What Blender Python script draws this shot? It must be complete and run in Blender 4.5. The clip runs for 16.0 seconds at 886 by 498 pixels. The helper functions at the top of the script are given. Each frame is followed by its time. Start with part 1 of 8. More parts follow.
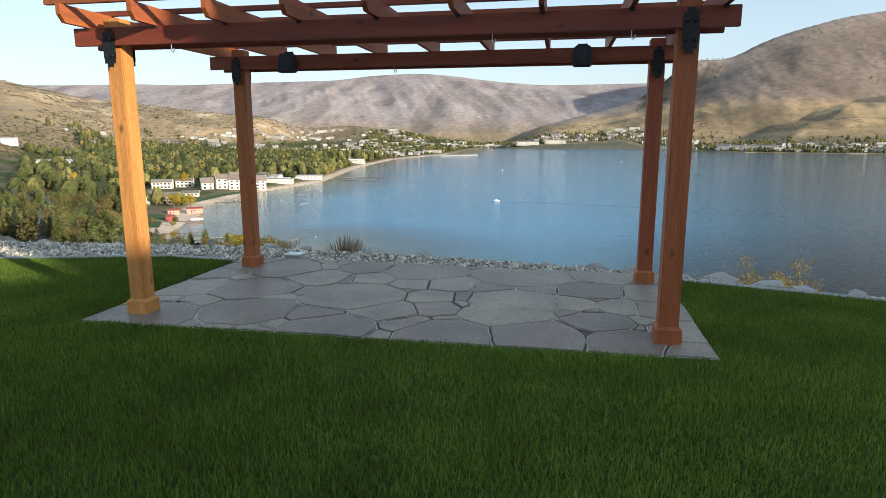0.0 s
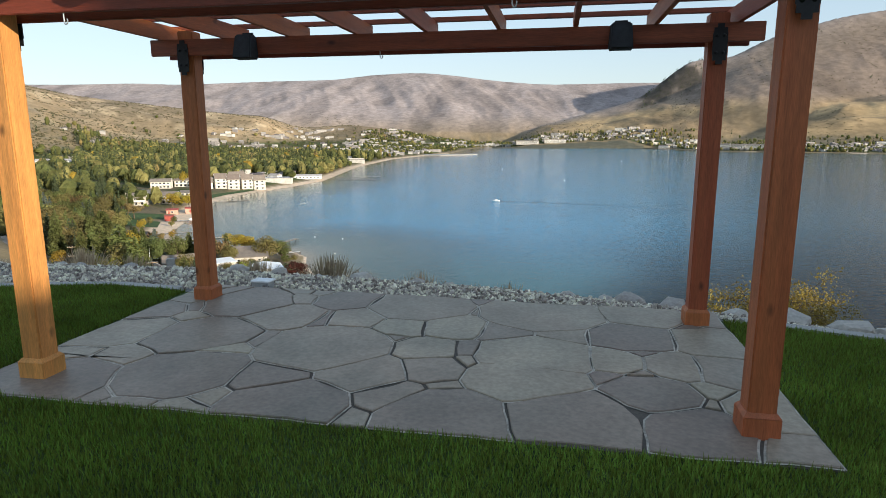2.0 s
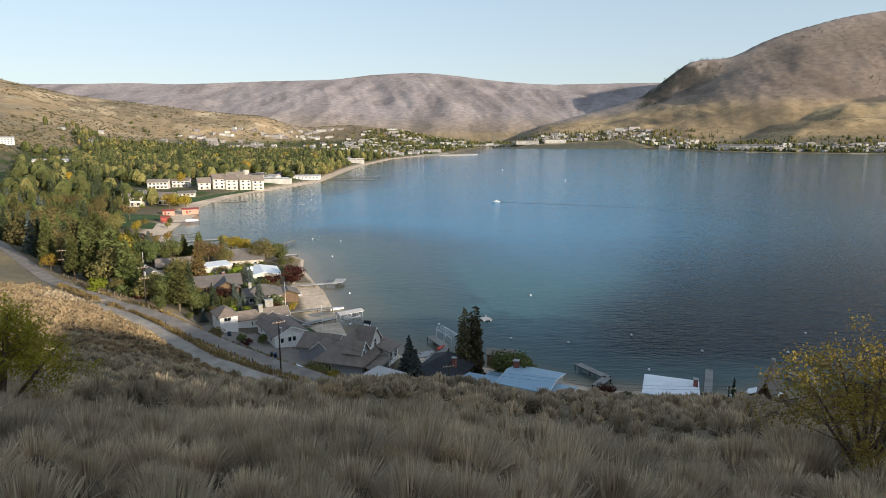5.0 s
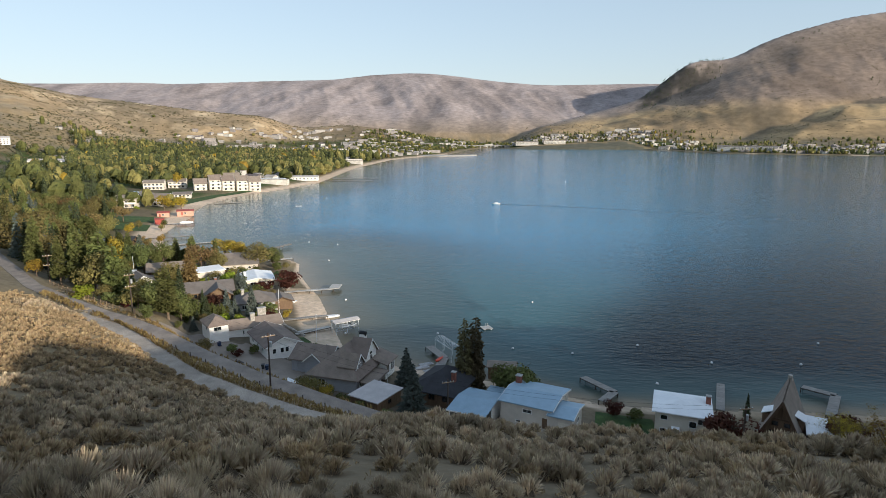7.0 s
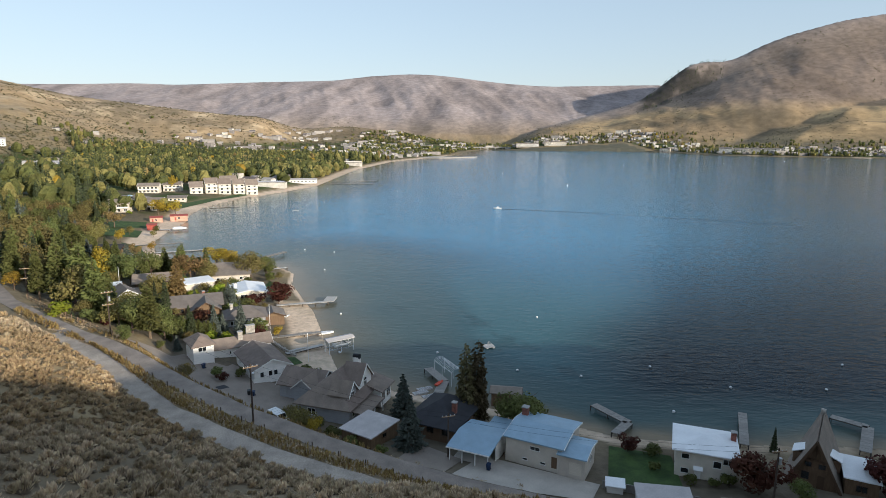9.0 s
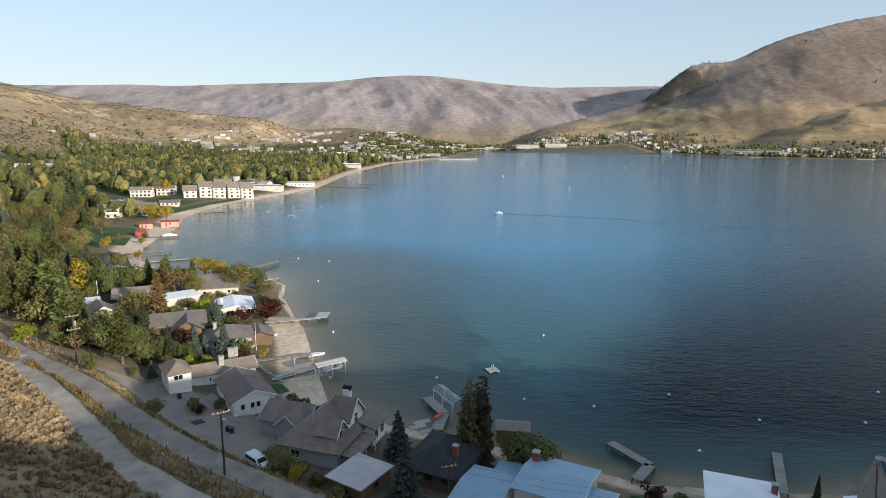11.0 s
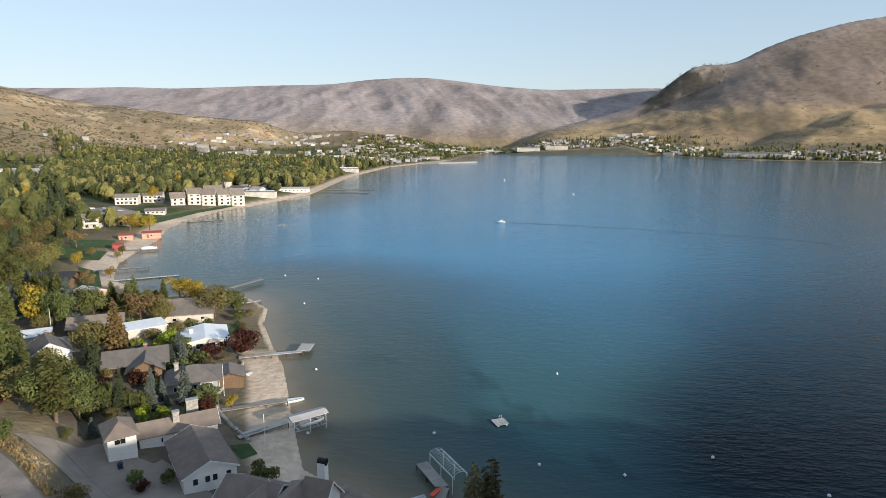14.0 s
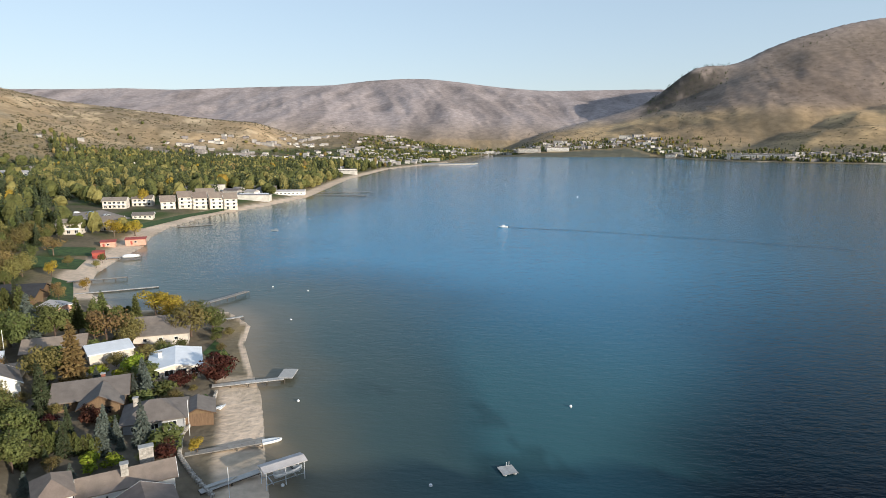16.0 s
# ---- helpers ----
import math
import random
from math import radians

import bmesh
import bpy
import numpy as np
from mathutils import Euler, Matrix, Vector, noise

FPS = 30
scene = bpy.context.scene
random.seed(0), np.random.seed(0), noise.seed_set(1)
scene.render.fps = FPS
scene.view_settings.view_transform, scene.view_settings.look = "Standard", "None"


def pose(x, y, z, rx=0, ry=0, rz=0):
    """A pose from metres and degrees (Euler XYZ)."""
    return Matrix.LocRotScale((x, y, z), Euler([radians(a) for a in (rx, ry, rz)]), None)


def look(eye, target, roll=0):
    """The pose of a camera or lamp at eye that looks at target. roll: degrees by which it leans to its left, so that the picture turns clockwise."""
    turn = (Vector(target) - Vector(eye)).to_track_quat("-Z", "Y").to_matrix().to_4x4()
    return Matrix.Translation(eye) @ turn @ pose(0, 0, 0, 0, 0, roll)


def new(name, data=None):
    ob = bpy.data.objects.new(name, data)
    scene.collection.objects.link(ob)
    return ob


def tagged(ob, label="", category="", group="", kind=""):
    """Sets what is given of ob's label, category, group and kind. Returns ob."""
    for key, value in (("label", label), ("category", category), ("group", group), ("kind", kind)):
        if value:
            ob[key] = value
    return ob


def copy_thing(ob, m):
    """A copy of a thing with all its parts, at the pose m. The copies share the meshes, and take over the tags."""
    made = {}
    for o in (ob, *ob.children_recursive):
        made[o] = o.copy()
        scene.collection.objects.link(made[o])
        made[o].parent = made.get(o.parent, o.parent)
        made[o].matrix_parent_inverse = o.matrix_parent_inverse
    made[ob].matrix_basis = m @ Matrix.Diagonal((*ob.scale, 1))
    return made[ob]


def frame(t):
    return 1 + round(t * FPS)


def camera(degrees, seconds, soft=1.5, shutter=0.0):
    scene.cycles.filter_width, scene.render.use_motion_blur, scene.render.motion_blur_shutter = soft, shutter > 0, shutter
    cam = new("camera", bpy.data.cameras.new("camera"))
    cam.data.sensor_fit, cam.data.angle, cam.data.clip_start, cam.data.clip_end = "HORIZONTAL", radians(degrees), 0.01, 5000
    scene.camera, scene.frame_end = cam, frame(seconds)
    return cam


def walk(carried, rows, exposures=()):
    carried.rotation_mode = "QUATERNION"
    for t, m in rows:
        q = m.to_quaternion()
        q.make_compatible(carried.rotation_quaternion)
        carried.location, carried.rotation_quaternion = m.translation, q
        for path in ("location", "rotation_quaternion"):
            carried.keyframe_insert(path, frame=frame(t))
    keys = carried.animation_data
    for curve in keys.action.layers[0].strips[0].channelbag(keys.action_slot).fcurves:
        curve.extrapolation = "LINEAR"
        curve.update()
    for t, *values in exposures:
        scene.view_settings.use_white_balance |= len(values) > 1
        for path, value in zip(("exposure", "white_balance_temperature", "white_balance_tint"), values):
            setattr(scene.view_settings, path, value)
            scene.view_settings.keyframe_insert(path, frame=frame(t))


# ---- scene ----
cam = camera(71.6, 16.0, soft=0.85)
PATH = [
    (0, (0.255, 3.473, 1.634), (0.206, 5.437, 1.262), -0.1),
    (0.5, (0.25, 3.622, 1.632), (0.201, 5.586, 1.259), -0.0),
    (1, (0.249, 3.934, 1.637), (0.2, 5.898, 1.264), -0.0),
    (1.5, (0.241, 4.373, 1.644), (0.193, 6.337, 1.27), -0.1),
    (2, (0.229, 4.918, 1.658), (0.181, 6.882, 1.284), -0.1),
    (2.5, (0.213, 5.541, 1.667), (0.165, 7.505, 1.292), -0.1),
    (3, (0.203, 6.252, 1.686), (0.157, 8.217, 1.312), -0.1),
    (3.5, (0.197, 7.085, 1.702), (0.15, 9.049, 1.327), -0.0),
    (4, (0.199, 8.024, 1.715), (0.151, 9.988, 1.34), -0.1),
    (6.5, (-0.055, 14.274, 2.349), (-0.1, 16.238, 1.976), 0.1),
    (7, (-0.087, 16.355, 2.397), (-0.131, 18.319, 2.024), 0.1),
    (7.5, (-0.127, 18.592, 2.745), (-0.171, 20.557, 2.373), 0.1),
    (8, (-0.21, 21.076, 3.175), (-0.254, 23.04, 2.804), 0.1),
    (8.5, (-0.252, 23.713, 3.537), (-0.296, 25.678, 3.167), 0.1),
    (9, (-0.335, 26.549, 3.907), (-0.379, 28.514, 3.537), 0.2),
    (9.5, (-0.441, 29.591, 4.232), (-0.485, 31.556, 3.863), 0.2),
    (10, (-0.49, 32.942, 4.541), (-0.534, 34.907, 4.172), 0.2),
    (12.5, (-0.71, 50.692, 6.012), (-0.754, 52.659, 5.649), 0.1),
    (13, (-0.734, 54.832, 6.297), (-0.779, 56.798, 5.934), 0.1),
    (13.5, (-0.844, 58.898, 6.583), (-0.887, 60.865, 6.221), 0.1),
    (14, (-0.866, 63.238, 6.771), (-0.909, 65.205, 6.411), 0.1),
    (14.5, (-0.881, 67.808, 6.94), (-0.926, 69.775, 6.58), 0.1),
    (15, (-0.873, 72.405, 6.86), (-0.917, 74.372, 6.502), 0.1),
    (15.5, (-0.9, 77.201, 6.695), (-0.944, 79.168, 6.338), 0.0),
    (16, (-0.895, 81.587, 6.773), (-0.939, 83.555, 6.417), 0.1),
]
walk(cam, [(t, look(eye, target, roll)) for t, eye, target, roll in PATH],
     [(0.0, 1.58, 5800, 6), (2.0, 1.48, 5850, 6), (4.0, 1.33, 5900, 8), (7.0, 1.31, 5800, 8), (16.0, 1.29, 5720, 8)])

# ---- light ----
SUN_AZ = (0.78, -0.626)       # the way towards the sun, on the ground
SUN_EL = 13.5
world = bpy.data.worlds.new("World")
scene.world = world
world.use_nodes = True
wn = world.node_tree.nodes
sky = wn.new("ShaderNodeTexSky")
sky.sky_type = "NISHITA"
sky.sun_disc = False
sky.sun_elevation = radians(SUN_EL)
sky.sun_rotation = math.atan2(SUN_AZ[0], SUN_AZ[1])
sky.air_density, sky.dust_density, sky.ozone_density = 1.0, 0.6, 1.6
soften = wn.new("ShaderNodeGamma")      # a hazy, even autumn sky
soften.inputs[1].default_value = 0.44
world.node_tree.links.new(sky.outputs[0], soften.inputs[0])
bluer = wn.new("ShaderNodeHueSaturation")
bluer.inputs["Saturation"].default_value = 0.93
world.node_tree.links.new(soften.outputs[0], bluer.inputs["Color"])
world.node_tree.links.new(bluer.outputs[0], wn["Background"].inputs[0])
wn["Background"].inputs[1].default_value = 0.157
sun_data = bpy.data.lights.new("sun", "SUN")
sun_data.energy, sun_data.angle, sun_data.color = 2.5, radians(0.6), (1.0, 0.84, 0.63)
sun = new("sun", sun_data)
_t = math.tan(radians(SUN_EL))
sun.matrix_world = look((SUN_AZ[0] * 300, SUN_AZ[1] * 300, 300 * _t), (0, 0, 0))

# ---- numbers and noise ----
WATER = -52.1
rng = np.random.default_rng(7)


def lattice(ix, iy, seed):
    n = (ix.astype(np.int64) * 374761393 + iy.astype(np.int64) * 668265263 + seed * 974711) & 0xFFFFFFFF
    n = ((n ^ (n >> 13)) * 1274126177) & 0xFFFFFFFF
    return ((n ^ (n >> 16)) & 0xFFFF) / 65535.0


def vnoise(x, y, scale, seed=0):
    """Smooth noise from 0 to 1 with bumps of about that many metres."""
    x, y = np.asarray(x, float) / scale, np.asarray(y, float) / scale
    ix, iy = np.floor(x), np.floor(y)
    fx, fy = x - ix, y - iy
    fx, fy = fx * fx * (3 - 2 * fx), fy * fy * (3 - 2 * fy)
    a, b = lattice(ix, iy, seed), lattice(ix + 1, iy, seed)
    c, d = lattice(ix, iy + 1, seed), lattice(ix + 1, iy + 1, seed)
    return (a * (1 - fx) + b * fx) * (1 - fy) + (c * (1 - fx) + d * fx) * fy


def fbm(x, y, scale, octaves=4, seed=0):
    total, weight = 0.0, 0.0
    for n in range(octaves):
        total = total + vnoise(x, y, scale / 2**n, seed + n * 17) * 0.5**n
        weight += 0.5**n
    return total / weight


def ridged(x, y, scale, octaves=4, seed=0):
    total, weight = 0.0, 0.0
    for n in range(octaves):
        v = 2 * vnoise(x, y, scale / 2**n, seed + n * 31) - 1
        total = total + (1 - np.sqrt(v * v + 0.02)) * 0.47**n
        weight += 0.47**n
    return total / weight


def step(a, b, x):
    t = np.clip((np.asarray(x, float) - a) / (b - a), 0, 1)
    return t * t * (3 - 2 * t)


# ---- the lie of the land ----
LAKE = [(600, 95), (300, 110), (160, 122), (110, 127), (70, 132), (52, 132), (31, 134), (18, 141), (0, 149), (-14, 154), (-28, 164),
        (-35, 183), (-40, 198), (-46, 215), (-54, 232), (-62, 250), (-66, 268), (-78, 283), (-92, 288), (-103, 287), (-118, 282), (-125, 292), (-135, 302), (-143, 309), (-149, 321),
        (-158, 340), (-162, 357), (-167, 380), (-171, 406), (-182, 437), (-190, 474), (-190, 514), (-186, 554), (-171, 591), (-162, 627), (-150, 690), (-152, 794), (-156, 962),
        (-130, 1254), (-70, 1440), (-20, 1590), (40, 2000), (110, 2260), (180, 2120), (354, 2128), (560, 2140), (668, 1985), (722, 1712), (831, 1644), (1002, 1555),
        (1500, 1400), (2600, 1100), (2600, 60)]


def inland(x, y):
    """Metres from the lake's edge, positive on land."""
    x, y = np.asarray(x, float), np.asarray(y, float)
    best, inside = np.full(x.shape, 1e9), np.zeros(x.shape, bool)
    for (x0, y0), (x1, y1) in zip(LAKE, LAKE[1:] + LAKE[:1]):
        dx, dy = x1 - x0, y1 - y0
        t = np.clip(((x - x0) * dx + (y - y0) * dy) / (dx * dx + dy * dy), 0, 1)
        best = np.minimum(best, (x - x0 - t * dx) ** 2 + (y - y0 - t * dy) ** 2)
        cross = (y0 > y) != (y1 > y)
        inside ^= cross & (x < x0 + (y - y0) * dx / (dy if dy else 1e-9))
    return np.sqrt(best) * np.where(inside, -1, 1)


ROAD_X = [-2000, -715, -330, -200, -117.6, -101, -82.8, -74, -65.7, -57.5, -50, -41, -35, -28, -22, -14, -7, 1, 20, 40, 80, 400]
ROAD_Y = [2900, 1010, 430, 262, 179.4, 166.2, 153, 147.8, 142, 135.2, 129.3, 123.4, 120, 117, 114.2, 111.8, 110.4, 109.2, 105.5, 104.0, 102, 95]
ROAD_Z = [-40, -40, -40, -40, -39.8, -39.6, -39.6, -39.6, -39.7, -39.9, -40.3, -40.9, -41.5, -42.2, -42.9, -44.2, -45.6, -47.2, -49.2, -49.9, -50.2, -50.3]
TRACK_X = [-92, -84, -74, -65.8, -58, -52, -45.6, -39, -32, -27, -21.2, -15, -8, -3.5, 5, 15, 30, 60, 120]
TRACK_Y = [159.5, 150.8, 142.3, 134.6, 127.2, 121.4, 115.6, 111, 106.6, 103.5, 100.4, 97.3, 94.6, 93.2, 91.6, 90.6, 89.6, 87.5, 84]


def lip_y(x):
    """Where the terrace ends and the slope begins."""
    x = np.asarray(x, float)
    return 11.62 - 0.27 * np.clip(x, -3, 6) - 0.05 * np.clip(x, 0, 4) ** 2 - 0.08 * np.clip(x + 3, -60, 0) + 34 * step(45, 120, x)


def road_y(x):
    return np.interp(x, ROAD_X, ROAD_Y)


def track_y(x):
    return np.where(np.asarray(x) < -88, road_y(x) - 2.6, np.minimum(np.interp(x, TRACK_X, TRACK_Y), road_y(x) - 2.6))


def crest(u, where, rise):
    return sum(np.interp(u + o, where, rise) for o in (-0.022, -0.011, 0.0, 0.011, 0.022)) / 5


def height(x, y, d=None):
    """The ground's height: terrace, slope, road, shore strip, town flats and the hills round the lake."""
    x, y = np.asarray(x, float), np.asarray(y, float)
    d = inland(x, y) if d is None else d
    ya, za, yt = road_y(x), np.interp(x, ROAD_X, ROAD_Z), track_y(x)
    zt = za + 0.05 + (np.maximum(-39.1, za + 0.2) - za - 0.05) * step(-84, -62, x)
    # the strip between road and water
    flat = WATER + np.where(d < 0, d * 0.16, 0.075 * np.clip(d, 0, 14) + 0.11 * np.clip(d - 14, 0, 22) + 0.02 * np.clip(d - 36, 0, 450))
    flat = np.maximum(flat, -66)
    s = y - ya
    lip = lip_y(x)
    bank = za - (0.30 + 0.45 * step(-78, -56, x)) * np.clip(s - 2.4, 0, 60)
    foot = yt - 2.3
    steep = -zt / np.maximum(foot - lip, 20)
    slope = zt + steep * np.clip(foot - y, 0, 400)
    slope = slope + (fbm(x, y, 14, 4, 3) - 0.5) * 1.5 * step(1, 12, foot - y) + (0.6 + 3.8 * step(-30, 2, x)) * np.sin(np.pi * np.clip((y - lip) / np.maximum(foot - lip, 20), 0, 1) ** 2.2) + 2.5 * np.exp(-((x + 70) / 20) ** 2 - ((y - 118) / 14) ** 2) * step(0.5, 10, foot - y)
    cut = zt + (za - zt) * np.clip((y - yt - 2.0) / np.maximum(ya - 2.2 - yt - 2.0, 0.3), 0, 1)
    near = np.where(y < yt + 2.0, slope, np.where(s < 0, cut, bank))
    # terrace at the top, rising a little behind
    behind = np.clip(-y - 12, 0, 400) * 0.06
    # unseen rises on the right, added to cast shade down the slope
    shade_rise = np.interp(x, [12, 22, 40, 53, 60, 71, 88, 110, 200], [0, 2.2, 3.9, 8.0, 9.4, 8.4, 5.2, 3.0, 3.0])
    top = -0.12 + behind + np.maximum(shade_rise * step(14, 5, y), 3.0 * step(45, 80, x))
    top = top - 0.35 * step(0, 1.5, y - lip) - 0.46 * np.clip(y - lip - 0.6, 0, 400)
    near = np.where(y < lip + 0.6, top, near * step(2, 12, y - lip) + np.minimum(near, top) * (1 - step(2, 12, y - lip)))
    weight = step(420, 230, y) * step(-420, -260, x)
    low = np.maximum(flat, np.where(s > 0, bank, flat - 5) * weight + (1 - weight) * -70)
    z = np.where(s > 0, low, np.maximum(near * weight + (1 - weight) * flat, flat))
    # hills, by bearing from the terrace
    r = np.maximum(y, 1.0)
    u = x / r + 0.025
    far = step(420, 900, y)
    left = crest(u, [-0.95, -0.72, -0.6, -0.54, -0.44, -0.35, -0.28, -0.2], [120, 92, 62, 54, 40, 27, 14, 0]) * 1900 / 1086
    foot = crest(u, [-0.9, -0.72, -0.5, -0.3, -0.2], [560, 700, 1150, 1500, 1700])
    t = np.clip((y - foot) / (1900 - foot), 0, 1)
    t = (0.55 * t + 0.45 * t * t * (3 - 2 * t)) * step(3300, 2000, y)
    carve = ridged(x, y, 260, 5, 40)
    spur = ridged(x + 0.5 * y, y * 0.6 - 0.2 * x, 520, 3, 44)
    fine = ridged(x, y, 95, 3, 47)
    z = z + far * step(-0.2, -0.3, u) * (t * (left + 46) + t * (1 - t) * (170 * (carve - 0.62) + 150 * (spur - 0.62)) + 16 * t * (1 - t) * (fine - 0.6))
    hill = np.exp(-((x + 420) / 330) ** 2 - ((y - 2350) / 330) ** 2) * 66
    z = z + hill * step(30, 160, d)
    bench = crest(u, [0.16, 0.25, 0.36, 0.47, 0.6, 0.72, 0.95], [0, 12, 30, 46, 64, 82, 10]) * 2250 / 1086
    t2 = step(20, 950, d) * step(1250, 1700, y)
    right = crest(u, [0.10, 0.20, 0.25, 0.30, 0.337, 0.365, 0.40, 0.443, 0.466, 0.52, 0.61, 0.687, 0.72, 0.95],
                  [0, 24, 38, 53, 75, 108, 124, 118, 136, 161, 188, 200, 204, 60]) * 2950 / 1086
    plain = crest(u, [0.10, 0.20, 0.254, 0.32, 0.351, 0.40, 0.44, 0.567, 0.72, 0.95], [0, 24, 35, 50, 60, 88, 112, 172, 204, 60]) * 2950 / 1086
    t3 = np.clip((y - 2050) / 900, 0, 1) ** 0.9 * step(4200, 3100, y)
    gully = ridged(x - 0.3 * y, y * 0.45, 360, 5, 71)
    rill = ridged(x + 0.15 * y, y * 0.5, 120, 3, 72)
    t2 = np.clip(t2 + 0.2 * t2 * (1 - t2) * np.sin(t2 * 17 + 3 * vnoise(x, y, 420, 75)), 0, 1)
    rr = step(0.08, 0.16, u)
    z = z + rr * np.maximum(0, np.maximum(t2 * (bench + 40) * step(3300, 2300, y) * 0.9 + t2 * (56 * (gully - 0.6) + 16 * (rill - 0.6)) * step(0, 60, bench), 0))
    blend = step(0.84, 1.0, t3)
    up = rr * (t3 * (right * blend + plain * (1 - blend) + 50) + t3 * (1 - t3) * (190 * (gully - 0.6) + 70 * (rill - 0.6)))
    z = np.maximum(z, np.where(up > 0, WATER + up, -999))
    range_ = crest(u, [-1.0, -0.60, -0.49, -0.42, -0.28, -0.17, -0.114, -0.036, 0.015, 0.088, 0.16, 0.32, 0.47, 0.95],
                   [86, 83, 85, 82, 87, 89, 97, 101, 96, 86, 80, 83, 80, 80]) * 3850 / 1086
    t4 = np.clip((y - 2650) / 1200, 0, 1) ** 0.85
    gorge = ridged(x + 0.25 * y, y * 0.34, 430, 5, 90)
    rib = ridged(x - 0.2 * y, y * 0.5, 150, 4, 94)
    up = t4 * (range_ + 50) + t4 * (1 - t4) ** 0.7 * (300 * (gorge - 0.62) + 42 * (rib - 0.6))
    return np.maximum(z, np.where((t4 > 0) & (y > 2750), WATER + up, -999))

# ---- materials ----
def material(name, color=(0.5, 0.5, 0.5), rough=0.7, metal=0.0, vary=0.25, grain=None, bump=0.0, scale=4.0, stretch=(1, 1, 1),
             second=None, spread=0.5, by_object=0.0, by_island=0.0, cover="", spec=0.4, fine=None, space="Object"):
    """A surface with colour varied by coarse stains and fine grain, relief, and variation from piece to piece."""
    mat = bpy.data.materials.new(name)
    mat.use_nodes = True
    tree = mat.node_tree
    n, link = tree.nodes, tree.links.new
    out = n["Principled BSDF"]
    out.inputs["Roughness"].default_value = rough
    out.inputs["Metallic"].default_value = metal
    out.inputs["Specular IOR Level"].default_value = spec
    coord = n.new("ShaderNodeTexCoord")
    mapping = n.new("ShaderNodeMapping")
    mapping.inputs["Scale"].default_value = stretch
    if space == "World":
        geo = n.new("ShaderNodeNewGeometry")
        link(geo.outputs["Position"], mapping.inputs[0])
    else:
        link(coord.outputs["Object"], mapping.inputs[0])

    def noise_at(size, detail=4.0):
        node = n.new("ShaderNodeTexNoise")
        node.inputs["Scale"].default_value = size
        node.inputs["Detail"].default_value = detail
        link(mapping.outputs[0], node.inputs["Vector"])
        return node.outputs["Fac"]

    def mix(kind, fac, a, b):
        node = n.new("ShaderNodeMix")
        node.data_type, node.blend_type = "RGBA", kind
        for sock, value in ((node.inputs[0], fac), (node.inputs[6], a), (node.inputs[7], b)):
            if isinstance(value, (int, float)):
                sock.default_value = value
            elif isinstance(value, tuple):
                sock.default_value = (*value, 1)
            else:
                link(value, sock)
        return node.outputs[2]

    def ramp(fac, low, high):
        node = n.new("ShaderNodeMapRange")
        node.inputs[1].default_value, node.inputs[2].default_value = 0.3, 0.7
        node.inputs[3].default_value, node.inputs[4].default_value = low, high
        link(fac, node.inputs[0])
        return node.outputs[0]

    if cover:
        attr = n.new("ShaderNodeAttribute")
        attr.attribute_name = cover
        base = attr.outputs["Color"]
    elif second:
        base = mix("MIX", ramp(noise_at(scale * spread), 0.0, 1.0), color, second)
    else:
        base = color
    coarse = noise_at(scale)
    fine_noise = noise_at((fine or scale * 9), 6.0)
    grey = n.new("ShaderNodeCombineColor")
    add = n.new("ShaderNodeMath")
    add.operation = "MULTIPLY"
    link(ramp(coarse, 1 - vary, 1 + vary), add.inputs[0])
    link(ramp(fine_noise, 1 - vary * 0.8, 1 + vary * 0.8), add.inputs[1])
    for k in range(3):
        link(add.outputs[0], grey.inputs[k])
    base = mix("MULTIPLY", 1.0, base, grey.outputs[0])
    for amount, source, socket in ((by_object, "ShaderNodeObjectInfo", "Random"), (by_island, "ShaderNodeNewGeometry", "Random Per Island")):
        if amount:
            node = n.new(source)
            hsv = n.new("ShaderNodeHueSaturation")
            link(base, hsv.inputs["Color"])
            for low, high, sock in ((1 - amount, 1 + amount, "Value"), (0.5 - amount * 0.06, 0.5 + amount * 0.06, "Hue")):
                m = n.new("ShaderNodeMapRange")
                m.inputs[3].default_value, m.inputs[4].default_value = low, high
                link(node.outputs[socket], m.inputs[0])
                link(m.outputs[0], hsv.inputs[sock])
            base = hsv.outputs[0]
    if isinstance(base, tuple):
        out.inputs["Base Color"].default_value = (*base, 1)
    else:
        link(base, out.inputs["Base Color"])
    if bump:
        node = n.new("ShaderNodeBump")
        node.inputs["Strength"].default_value = min(1.0, bump)
        node.inputs["Distance"].default_value = 0.4 / (fine or scale * 9)
        link(fine_noise, node.inputs["Height"])
        link(node.outputs[0], out.inputs["Normal"])
    return mat


